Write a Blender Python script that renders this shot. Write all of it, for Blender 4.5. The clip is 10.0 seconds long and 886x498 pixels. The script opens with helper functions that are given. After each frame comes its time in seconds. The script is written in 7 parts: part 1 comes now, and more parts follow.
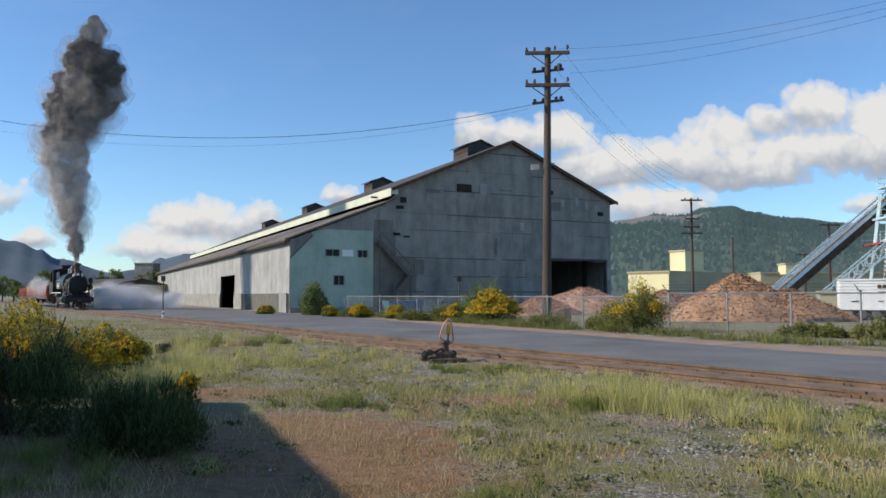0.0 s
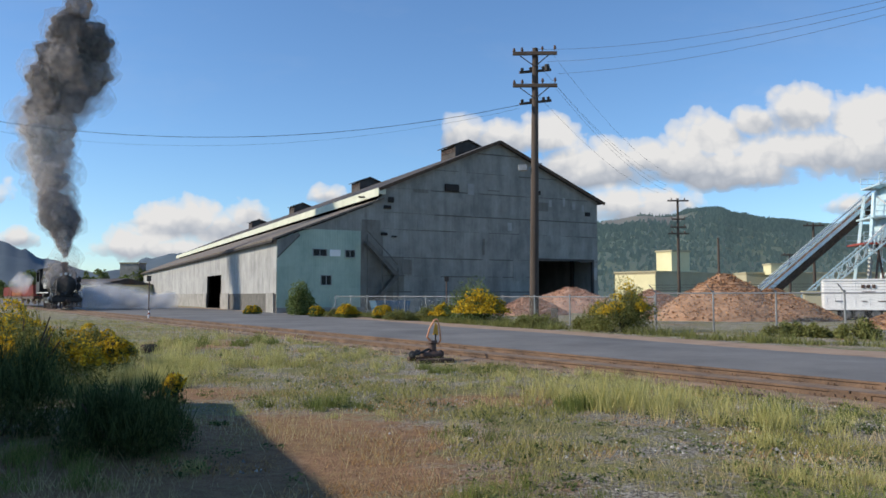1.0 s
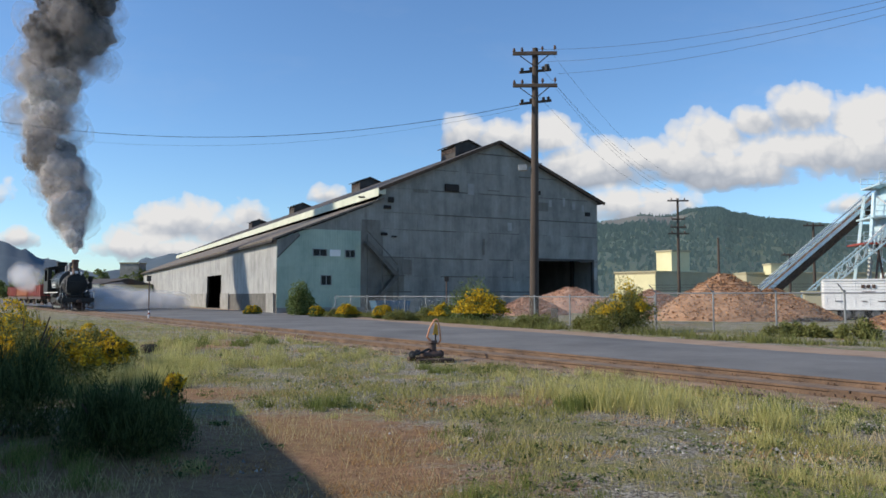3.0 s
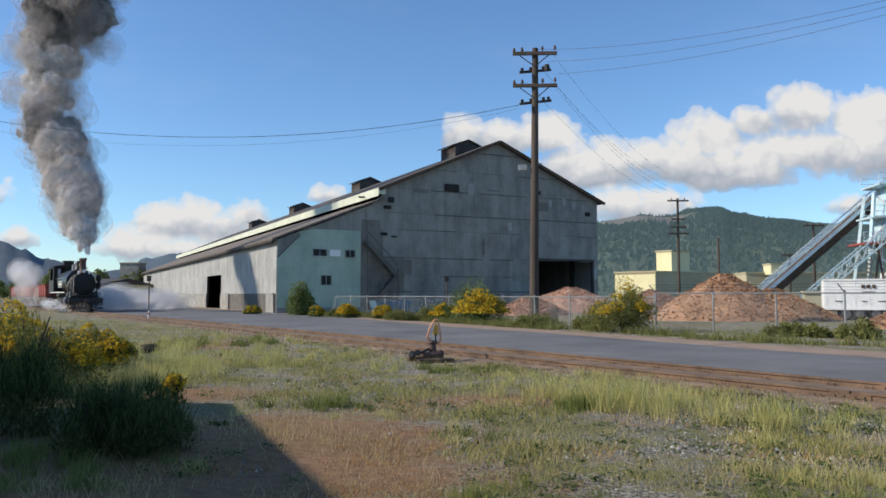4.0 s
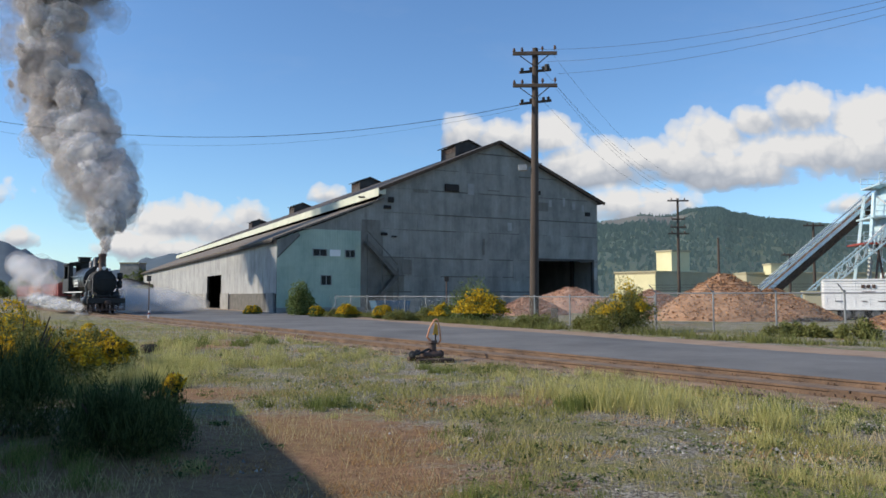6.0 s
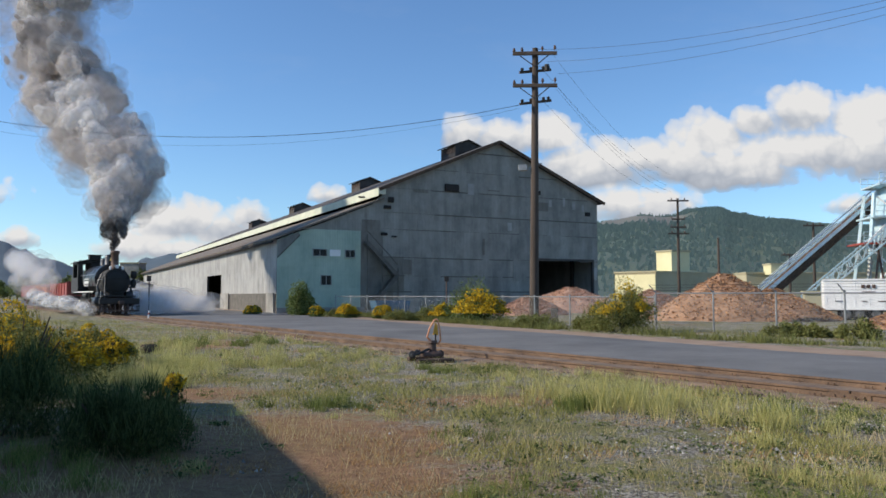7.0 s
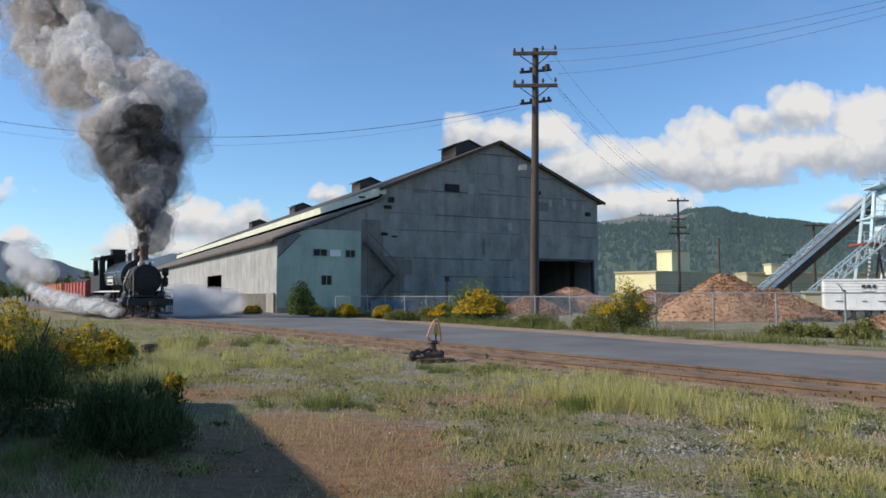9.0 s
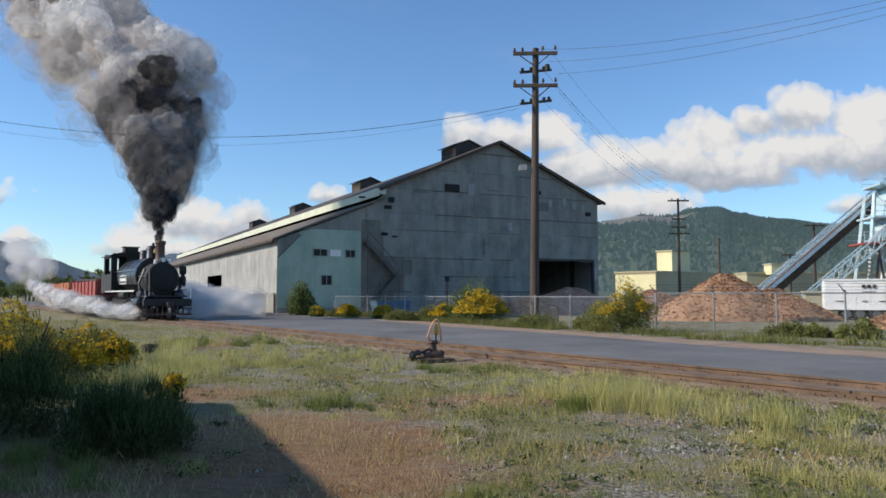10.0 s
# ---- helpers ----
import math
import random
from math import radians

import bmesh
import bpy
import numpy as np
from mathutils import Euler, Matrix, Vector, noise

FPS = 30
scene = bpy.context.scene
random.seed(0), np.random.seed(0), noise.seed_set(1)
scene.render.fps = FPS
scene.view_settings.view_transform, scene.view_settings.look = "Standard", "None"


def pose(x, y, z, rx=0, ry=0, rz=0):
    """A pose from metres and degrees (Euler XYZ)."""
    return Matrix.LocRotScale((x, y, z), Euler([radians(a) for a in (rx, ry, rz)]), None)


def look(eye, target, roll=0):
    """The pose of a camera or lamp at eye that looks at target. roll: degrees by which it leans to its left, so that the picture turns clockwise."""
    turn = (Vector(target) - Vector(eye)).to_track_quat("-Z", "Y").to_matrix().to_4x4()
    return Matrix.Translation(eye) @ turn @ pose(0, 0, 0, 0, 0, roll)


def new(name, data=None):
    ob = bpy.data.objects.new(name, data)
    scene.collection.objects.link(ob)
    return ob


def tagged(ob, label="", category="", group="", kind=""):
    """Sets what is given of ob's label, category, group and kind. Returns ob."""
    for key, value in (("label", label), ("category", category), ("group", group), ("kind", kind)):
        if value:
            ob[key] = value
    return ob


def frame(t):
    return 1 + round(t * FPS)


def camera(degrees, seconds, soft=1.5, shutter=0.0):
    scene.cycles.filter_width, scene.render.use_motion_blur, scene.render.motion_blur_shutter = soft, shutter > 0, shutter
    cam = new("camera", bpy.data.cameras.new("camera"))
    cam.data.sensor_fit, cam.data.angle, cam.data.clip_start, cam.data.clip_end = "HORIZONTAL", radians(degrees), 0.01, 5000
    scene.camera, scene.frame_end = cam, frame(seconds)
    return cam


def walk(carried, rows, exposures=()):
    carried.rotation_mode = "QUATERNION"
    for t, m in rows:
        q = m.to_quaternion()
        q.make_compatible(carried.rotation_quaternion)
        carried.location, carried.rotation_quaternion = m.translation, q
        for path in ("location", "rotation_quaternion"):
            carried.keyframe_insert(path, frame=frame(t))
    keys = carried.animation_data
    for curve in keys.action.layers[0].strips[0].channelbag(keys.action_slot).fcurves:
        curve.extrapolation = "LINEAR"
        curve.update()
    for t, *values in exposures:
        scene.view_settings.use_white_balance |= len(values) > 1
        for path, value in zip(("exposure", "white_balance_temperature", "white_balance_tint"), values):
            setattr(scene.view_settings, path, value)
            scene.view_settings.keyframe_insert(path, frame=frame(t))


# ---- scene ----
# ---- camera ----
EYE = Vector((0.0, 0.0, 1.57))
TILT = 3.45


def aim(turn):
    return pose(EYE.x, EYE.y, EYE.z, 90 + TILT, 0, turn)


cam = camera(60.0, 10.0, soft=1.6)
walk(cam, [(0.0, aim(0.93)), (0.25, aim(0.84)), (0.5, aim(0.56)), (0.75, aim(0.25)), (1.0, aim(0.0)),
           (1.25, aim(-0.11)), (1.5, aim(-0.12)), (2.0, aim(-0.05)), (2.5, aim(0.0)), (4.0, aim(0.0)),
           (8.0, aim(0.0)), (9.5, aim(0.03)), (10.0, aim(0.03))])

# ---- light ----
SUN_TO = Vector((-0.86, -0.13, 0.5)).normalized()
sun_data = bpy.data.lights.new("sun", "SUN")
sun_data.energy, sun_data.angle, sun_data.color = 5.0, radians(0.6), (1.0, 0.89, 0.74)
sun = new("sun", sun_data)
sun.matrix_world = look((-60, 0, 60), Vector((-60, 0, 60)) - SUN_TO)
scene.view_settings.exposure = 0.0
scene.cycles.transparent_max_bounces = 48


def nd(tree, kind, x=None, **kw):
    """A node; keyword values go to inputs by name, sockets are linked."""
    n = tree.nodes.new(kind)
    for k, v in (x or {}).items():
        if isinstance(v, bpy.types.NodeSocket):
            tree.links.new(v, n.inputs[k])
        else:
            n.inputs[k].default_value = v
    if "op" in kw:
        n.operation = kw["op"]
    return n


def mth(tree, op, a, b=0.0, c=0.0, clamp=False):
    n = tree.nodes.new("ShaderNodeMath")
    n.operation, n.use_clamp = op, clamp
    for i, v in enumerate((a, b, c)):
        if isinstance(v, bpy.types.NodeSocket):
            tree.links.new(v, n.inputs[i])
        else:
            n.inputs[i].default_value = v
    return n.outputs[0]


def mixc(tree, fac, a, b):
    n = tree.nodes.new("ShaderNodeMix")
    n.data_type = "RGBA"
    for i, v in ((0, fac), (6, a), (7, b)):
        if isinstance(v, bpy.types.NodeSocket):
            tree.links.new(v, n.inputs[i])
        else:
            n.inputs[i].default_value = (*v, 1.0) if isinstance(v, tuple) and len(v) == 3 else v
    return n.outputs[2]


def noise_tex(tree, vec, scale, detail=4.0, rough=0.55, distort=0.0):
    n = nd(tree, "ShaderNodeTexNoise", {"Scale": scale, "Detail": detail, "Roughness": rough, "Distortion": distort})
    if vec is not None:
        tree.links.new(vec, n.inputs["Vector"])
    return n.outputs["Fac"]


def steps(tree, fac, *stops):
    n = tree.nodes.new("ShaderNodeValToRGB")
    tree.links.new(fac, n.inputs[0])
    while len(n.color_ramp.elements) < len(stops):
        n.color_ramp.elements.new(0.5)
    for e, (p, c) in zip(n.color_ramp.elements, stops):
        e.position, e.color = p, (*c, 1.0) if isinstance(c, tuple) else (c, c, c, 1.0)
    return n.outputs[0]


def stretch_by(tree, vec, k):
    return nd(tree, "ShaderNodeVectorMath", {0: vec, 1: (k, k, k)}, op="MULTIPLY").outputs[0]


def make_world():
    world = bpy.data.worlds.new("sky")
    scene.world = world
    world.use_nodes = True
    t = world.node_tree
    t.nodes.clear()
    sky = t.nodes.new("ShaderNodeTexSky")
    sky.sky_type, sky.sun_disc = "NISHITA", False
    sky.sun_elevation = math.asin(SUN_TO.z)
    sky.sun_rotation = math.atan2(SUN_TO.x, SUN_TO.y)
    sky.air_density, sky.dust_density, sky.ozone_density = 1.0, 0.1, 4.0
    co = t.nodes.new("ShaderNodeTexCoord").outputs["Generated"]
    # clouds lie in a plane of tangents: across = x / y, up = z / y, for the half of the sky ahead
    sep = nd(t, "ShaderNodeSeparateXYZ", {0: co})
    x, y, z = sep.outputs
    ahead = mth(t, "MAXIMUM", y, 0.05)
    u, v = mth(t, "DIVIDE", x, ahead), mth(t, "DIVIDE", z, ahead)
    flat = nd(t, "ShaderNodeCombineXYZ", {0: u, 1: v, 2: 0.0}).outputs[0]
    # cauliflower edges: rounded cells at two sizes over a broad swell
    n1 = noise_tex(t, flat, 10.0, 8.0, 0.6)
    sway = nd(t, "ShaderNodeVectorMath", {0: flat, 1: stretch_by(t, nd(t, "ShaderNodeTexNoise", {"Vector": flat, "Scale": 26.0, "Detail": 3.0}).outputs["Color"], 0.03)}, op="ADD").outputs[0]
    cells = [nd(t, "ShaderNodeTexVoronoi", {"Vector": sway, "Scale": k}).outputs["Distance"] for k in (30.0, 75.0)]
    edge = mth(t, "MULTIPLY", mth(t, "SUBTRACT", n1, 0.5), 1.1)
    for cell, much in zip(cells, (0.42, 0.24)):
        edge = mth(t, "ADD", edge, mth(t, "MULTIPLY", mth(t, "SUBTRACT", 0.56, cell), much))
    total = weight = lift = None
    # heaps of cumulus: across, up, half width, half height, strength
    for cu, cv, wu, wv, k in CLOUDS:
        du = mth(t, "DIVIDE", mth(t, "SUBTRACT", u, cu), wu)
        dv = mth(t, "DIVIDE", mth(t, "SUBTRACT", v, cv), wv)
        low = mth(t, "MULTIPLY", mth(t, "MINIMUM", dv, 0.0), 0.5)      # flatter bases
        dd = mth(t, "ADD", dv, low)
        r = mth(t, "SQRT", mth(t, "ADD", mth(t, "MULTIPLY", du, du), mth(t, "MULTIPLY", dd, dd)))
        f = mth(t, "MULTIPLY", mth(t, "SUBTRACT", 1.0, r), k)
        w = mth(t, "MAXIMUM", mth(t, "ADD", f, 0.25), 0.0)
        wd = mth(t, "MULTIPLY", w, dv)
        total = f if total is None else mth(t, "MAXIMUM", total, f)
        weight = w if weight is None else mth(t, "ADD", weight, w)
        lift = wd if lift is None else mth(t, "ADD", lift, wd)
    body = mth(t, "ADD", total, mth(t, "MULTIPLY", edge, 1.0))
    cover = steps(t, body, (-0.04, 0.0), (0.12, 0.5), (0.42, 1.0))
    # white heads, grey bellies
    high = mth(t, "ADD", mth(t, "DIVIDE", lift, mth(t, "ADD", weight, 0.01)), mth(t, "MULTIPLY", edge, 0.9))
    shade = steps(t, mth(t, "ADD", mth(t, "MULTIPLY", high, 0.5), 0.5, clamp=True), (0.24, (0.40, 0.45, 0.54)), (0.44, (0.62, 0.66, 0.73)), (0.64, (1.0, 0.99, 0.98)))
    wisp = noise_tex(t, nd(t, "ShaderNodeVectorMath", {0: flat, 1: (1.0, 3.0, 1.0)}, op="MULTIPLY").outputs[0], 3.0, 6.0, 0.6)
    haze = mth(t, "MULTIPLY", steps(t, wisp, (0.52, 0.0), (0.85, 0.2)), 0.6)
    cover2 = mth(t, "MAXIMUM", cover, haze)
    front = mth(t, "GREATER_THAN", y, 0.05)
    blue = nd(t, "ShaderNodeVectorMath", {0: sky.outputs[0], 1: (0.835, 0.98, 1.10)}, op="MULTIPLY").outputs[0]
    bg1 = nd(t, "ShaderNodeBackground", {0: blue, 1: 0.152})
    bg2 = nd(t, "ShaderNodeBackground", {0: shade, 1: 0.79})
    mix = nd(t, "ShaderNodeMixShader", {0: mth(t, "MULTIPLY", cover2, front), 1: bg1.outputs[0], 2: bg2.outputs[0]})
    out = t.nodes.new("ShaderNodeOutputWorld")
    t.links.new(mix.outputs[0], out.inputs[0])


CLOUDS = [(0.03, 0.21, 0.04, 0.032, 1.0), (0.075, 0.20, 0.06, 0.035, 1.0), (0.135, 0.205, 0.05, 0.035, 1.0), (0.19, 0.165, 0.10, 0.045, 1.0), (0.29, 0.175, 0.10, 0.036, 0.95),
          (0.355, 0.205, 0.06, 0.04, 1.0), (0.41, 0.225, 0.045, 0.03, 1.0), (0.47, 0.235, 0.06, 0.045, 1.0), (0.56, 0.225, 0.07, 0.055, 1.0), (0.50, 0.185, 0.16, 0.04, 1.0), (0.36, 0.160, 0.14, 0.035, 1.0), (0.62, 0.18, 0.14, 0.05, 1.0),
          (0.23, 0.118, 0.05, 0.024, 0.9), (0.29, 0.12, 0.045, 0.026, 0.9), (0.255, 0.105, 0.07, 0.02, 0.8),
          (-0.37, 0.09, 0.045, 0.038, 1.0), (-0.325, 0.095, 0.04, 0.036, 1.0), (-0.255, 0.10, 0.032, 0.03, 1.0), (-0.285, 0.08, 0.05, 0.03, 1.0), (-0.405, 0.062, 0.05, 0.025, 0.9), (-0.33, 0.055, 0.11, 0.02, 0.8),
          (-0.15, 0.128, 0.028, 0.018, 0.6), (-0.585, 0.125, 0.04, 0.025, 0.35), (0.54, 0.115, 0.045, 0.018, 0.6), (-0.555, 0.072, 0.03, 0.02, 0.8)]
make_world()


# ---- materials ----
def material(name, build):
    m = bpy.data.materials.new(name)
    m.use_nodes = True
    t = m.node_tree
    t.nodes.clear()
    out = t.nodes.new("ShaderNodeOutputMaterial")
    t.links.new(build(t), out.inputs["Surface"])
    return m


def coords(t, kind="Object"):
    return t.nodes.new("ShaderNodeTexCoord").outputs[kind]


def place(t):
    return t.nodes.new("ShaderNodeNewGeometry").outputs["Position"]


def stretch(t, vec, s):
    return nd(t, "ShaderNodeVectorMath", {0: vec, 1: s}, op="MULTIPLY").outputs[0]


def bump(t, height, strength=0.4, dist=0.02):
    return nd(t, "ShaderNodeBump", {"Height": height, "Strength": strength, "Distance": dist}).outputs[0]


def surface(t, colour, rough=0.8, metal=0.0, normal=None, **more):
    b = t.nodes.new("ShaderNodeBsdfPrincipled")
    for k, v in (("Base Color", colour), ("Roughness", rough), ("Metallic", metal), ("Normal", normal)):
        if v is None:
            continue
        if isinstance(v, bpy.types.NodeSocket):
            t.links.new(v, b.inputs[k])
        else:
            b.inputs[k].default_value = (*v, 1.0) if isinstance(v, tuple) else v
    for k, v in more.items():
        b.inputs[k.replace("_", " ")].default_value = v
    return b.outputs[0]


def worn(name, dark, light, scale=3.0, rough=0.8, metal=0.0, grain=40.0, relief=0.3, pull=(1, 1, 1), spot=None, own=0.0):
    """Two tones at two scales with fine relief; spot: a third tone in patches; own: how far pieces differ."""
    def build(t):
        co = stretch(t, place(t), pull)
        big, fine = noise_tex(t, co, scale, 5.0, 0.6), noise_tex(t, co, grain, 4.0, 0.6)
        f = mth(t, "ADD", mth(t, "MULTIPLY", big, 0.65), mth(t, "MULTIPLY", fine, 0.35))
        if own:
            rnd = t.nodes.new("ShaderNodeObjectInfo").outputs["Random"]
            f = mth(t, "ADD", f, mth(t, "MULTIPLY", mth(t, "SUBTRACT", rnd, 0.5), own))
        c = steps(t, f, (0.32, dark), (0.68, light))
        if spot:
            c = mixc(t, steps(t, noise_tex(t, co, scale * 0.6, 8.0, 0.7), (0.52, 0.0), (0.64, 1.0)), c, spot)
        r = mth(t, "ADD", mth(t, "MULTIPLY", fine, 0.25), rough - 0.12, clamp=True)
        return surface(t, c, r, metal, bump(t, fine, relief, 0.01))
    return material(name, build)


def leafy(name, dark, light, rough=0.6):
    """Leaves that differ one by one and let some light through."""
    def build(t):
        rnd = t.nodes.new("ShaderNodeNewGeometry").outputs["Random Per Island"]
        f = mth(t, "ADD", mth(t, "MULTIPLY", rnd, 0.6), mth(t, "MULTIPLY", noise_tex(t, place(t), 1.3, 3.0), 0.5))
        c = steps(t, f, (0.25, dark), (0.8, light))
        front = nd(t, "ShaderNodeBsdfDiffuse", {0: c, 1: rough}).outputs[0]
        back = nd(t, "ShaderNodeBsdfTranslucent", {0: c}).outputs[0]
        return nd(t, "ShaderNodeMixShader", {0: 0.35, 1: front, 2: back}).outputs[0]
    return material(name, build)


def misty(name, colour, thin, thick, lump=1.6):
    """Smoke or steam: a dull body with gaps through which one sees."""
    def build(t):
        co = coords(t)
        n = noise_tex(t, co, lump, 4.0, 0.55)
        alpha = steps(t, n, (0.33, thin), (0.65, thick))
        tone = mixc(t, noise_tex(t, co, lump * 1.7, 3.0), tuple(c * 0.85 for c in colour), tuple(min(0.96, c * 1.12) for c in colour))
        front = nd(t, "ShaderNodeBsdfDiffuse", {0: tone, 1: 1.0}).outputs[0]
        back = nd(t, "ShaderNodeBsdfTranslucent", {0: tone}).outputs[0]
        body = nd(t, "ShaderNodeMixShader", {0: 0.6, 1: front, 2: back}).outputs[0]
        clear = t.nodes.new("ShaderNodeBsdfTransparent").outputs[0]
        return nd(t, "ShaderNodeMixShader", {0: alpha, 1: clear, 2: body}).outputs[0]
    return material(name, build)


def ground_mat(t):
    p = place(t)
    big, mid, fine = noise_tex(t, p, 0.45, 4.0, 0.6), noise_tex(t, p, 2.2, 5.0, 0.65), noise_tex(t, p, 55.0, 5.0, 0.75)
    patchy = noise_tex(t, p, 7.0, 5.0, 0.7)
    stones = nd(t, "ShaderNodeTexVoronoi", {"Vector": p, "Scale": 38.0})
    pebble = steps(t, stones.outputs["Distance"], (0.1, 1.0), (0.6, 0.0))
    tint = nd(t, "ShaderNodeSeparateXYZ", {0: stones.outputs["Color"]}).outputs[0]
    gravel = steps(t, mth(t, "ADD", mth(t, "MULTIPLY", tint, 0.6), mth(t, "ADD", mth(t, "MULTIPLY", fine, 0.2), mth(t, "MULTIPLY", patchy, 0.2))), (0.22, (0.12, 0.105, 0.082)), (0.55, (0.30, 0.275, 0.225)), (0.85, (0.54, 0.51, 0.44)))
    grain = mth(t, "ADD", mth(t, "MULTIPLY", fine, 0.45), mth(t, "MULTIPLY", patchy, 0.55))
    moss = steps(t, grain, (0.32, (0.15, 0.08, 0.042)), (0.52, (0.34, 0.195, 0.10)), (0.72, (0.50, 0.32, 0.18)))
    turf = steps(t, grain, (0.32, (0.095, 0.095, 0.034)), (0.52, (0.225, 0.215, 0.085)), (0.72, (0.37, 0.335, 0.155)))
    where_moss = steps(t, mth(t, "ADD", big, mth(t, "ADD", mth(t, "MULTIPLY", mth(t, "SUBTRACT", mid, 0.5), 0.7), mth(t, "MULTIPLY", mth(t, "SUBTRACT", patchy, 0.5), 0.35))), (0.56, 0.0), (0.66, 1.0))
    where_turf = steps(t, mth(t, "ADD", noise_tex(t, p, 0.62, 5.0, 0.65), mth(t, "ADD", mth(t, "MULTIPLY", mth(t, "SUBTRACT", patchy, 0.5), 0.7), mth(t, "MULTIPLY", mth(t, "SUBTRACT", fine, 0.5), 0.4))), (0.44, 0.0), (0.58, 1.0))
    # a broad mossy stretch by the shed, and dry mossy strips in the field
    zone = None
    for cx, cy, kx, ky in ((-2.2, 7.2, 0.30, 0.24), (0.75, 11.6, 0.85, 1.2), (-4.0, 12.2, 0.75, 0.9), (-8.2, 24.5, 0.4, 0.3)):
        away = nd(t, "ShaderNodeVectorMath", {0: nd(t, "ShaderNodeVectorMath", {0: p, 1: (cx, cy, 0.0)}, op="SUBTRACT").outputs[0], 1: (kx, ky, 0.0)}, op="MULTIPLY").outputs[0]
        far = nd(t, "ShaderNodeVectorMath", {0: away}, op="LENGTH").outputs["Value"]
        one = steps(t, mth(t, "ADD", far, mth(t, "ADD", mth(t, "MULTIPLY", mth(t, "SUBTRACT", mid, 0.5), 1.1), mth(t, "MULTIPLY", mth(t, "SUBTRACT", patchy, 0.5), 0.8))), (0.6, 0.92), (1.0, 0.0))
        zone = one if zone is None else mth(t, "MAXIMUM", zone, one)
    where_moss = mth(t, "MAXIMUM", where_moss, zone)
    where_turf = mth(t, "MULTIPLY", where_turf, mth(t, "SUBTRACT", 1.0, mth(t, "MULTIPLY", zone, 0.85)))
    c = mixc(t, where_moss, gravel, moss)
    c = mixc(t, where_turf, c, turf)
    h = mth(t, "ADD", mth(t, "MULTIPLY", pebble, 0.7), mth(t, "ADD", fine, mth(t, "MULTIPLY", patchy, 1.2)))
    return surface(t, c, 0.95, 0.0, bump(t, h, 0.9, 0.03), Specular_IOR_Level=0.2)


def asphalt_mat(t):
    p = place(t)
    big, fine = noise_tex(t, p, 0.28, 6.0, 0.7), noise_tex(t, p, 60.0, 3.0, 0.7)
    c = steps(t, mth(t, "ADD", mth(t, "MULTIPLY", big, 0.75), mth(t, "MULTIPLY", fine, 0.25)), (0.32, (0.10, 0.098, 0.095)), (0.68, (0.215, 0.21, 0.20)))
    return surface(t, c, 0.85, 0.0, bump(t, fine, 0.3, 0.01), Specular_IOR_Level=0.3)


def sheet_mat(base, pale, rust, rust_at=0.62):
    """Corrugated sheet: upright ribs, streaks that run down, patches of rust; pieces differ a little."""
    def build(t):
        co = coords(t)
        p = place(t)
        sx = nd(t, "ShaderNodeSeparateXYZ", {0: co}).outputs[0]
        rib = mth(t, "SINE", mth(t, "MULTIPLY", sx, 2 * math.pi / 0.15))
        # streaks follow the walls' own length and breadth
        along = nd(t, "ShaderNodeVectorMath", {0: p, 1: (0.894, 0.447, 0.0)}, op="DOT_PRODUCT").outputs["Value"]
        deep = nd(t, "ShaderNodeVectorMath", {0: p, 1: (-0.447, 0.894, 0.0)}, op="DOT_PRODUCT").outputs["Value"]
        down = nd(t, "ShaderNodeSeparateXYZ", {0: p}).outputs[2]
        run = nd(t, "ShaderNodeCombineXYZ", {0: along, 1: deep, 2: mth(t, "MULTIPLY", down, 0.10)}).outputs[0]
        streak = noise_tex(t, run, 0.9, 7.0, 0.68)
        patch = noise_tex(t, p, 0.35, 6.0, 0.65)
        rnd = t.nodes.new("ShaderNodeObjectInfo").outputs["Random"]
        blot = noise_tex(t, nd(t, "ShaderNodeCombineXYZ", {0: along, 1: deep, 2: mth(t, "MULTIPLY", down, 0.55)}).outputs[0], 1.6, 6.0, 0.7)
        f = mth(t, "ADD", mth(t, "MULTIPLY", streak, 0.38), mth(t, "ADD", mth(t, "MULTIPLY", patch, 0.36), mth(t, "ADD", mth(t, "MULTIPLY", blot, 0.26), mth(t, "MULTIPLY", mth(t, "SUBTRACT", rnd, 0.5), 0.05))))
        c = steps(t, f, (0.36, base), (0.62, pale))
        c = mixc(t, steps(t, mth(t, "ADD", mth(t, "MULTIPLY", streak, 0.5), mth(t, "MULTIPLY", patch, 0.5)), (rust_at, 0.0), (rust_at + 0.12, 0.8)), c, rust)
        return surface(t, c, 0.7, 0.1, bump(t, rib, 0.2, 0.02))
    return build


M = {}
M["ground"] = material("gravel_and_turf", ground_mat)
M["asphalt"] = material("asphalt", asphalt_mat)
M["shoulder"] = worn("dusty_shoulder", (0.20, 0.13, 0.085), (0.40, 0.29, 0.20), 1.2, 0.95, 0, 25, 0.5)
M["ballast"] = worn("rusty_ballast", (0.085, 0.058, 0.04), (0.31, 0.22, 0.145), 1.1, 0.95, 0, 14, 1.0, spot=(0.15, 0.12, 0.085))
M["rail"] = worn("rusty_rail", (0.045, 0.028, 0.019), (0.225, 0.14, 0.086), 1.3, 0.8, 0.0, 22, 0.4)
M["railtop"] = worn("worn_railhead", (0.10, 0.07, 0.055), (0.22, 0.15, 0.11), 4, 0.45, 0.6, 60, 0.2)
M["tie"] = worn("old_tie", (0.035, 0.025, 0.018), (0.14, 0.09, 0.06), 3, 0.95, 0, 30, 0.8)
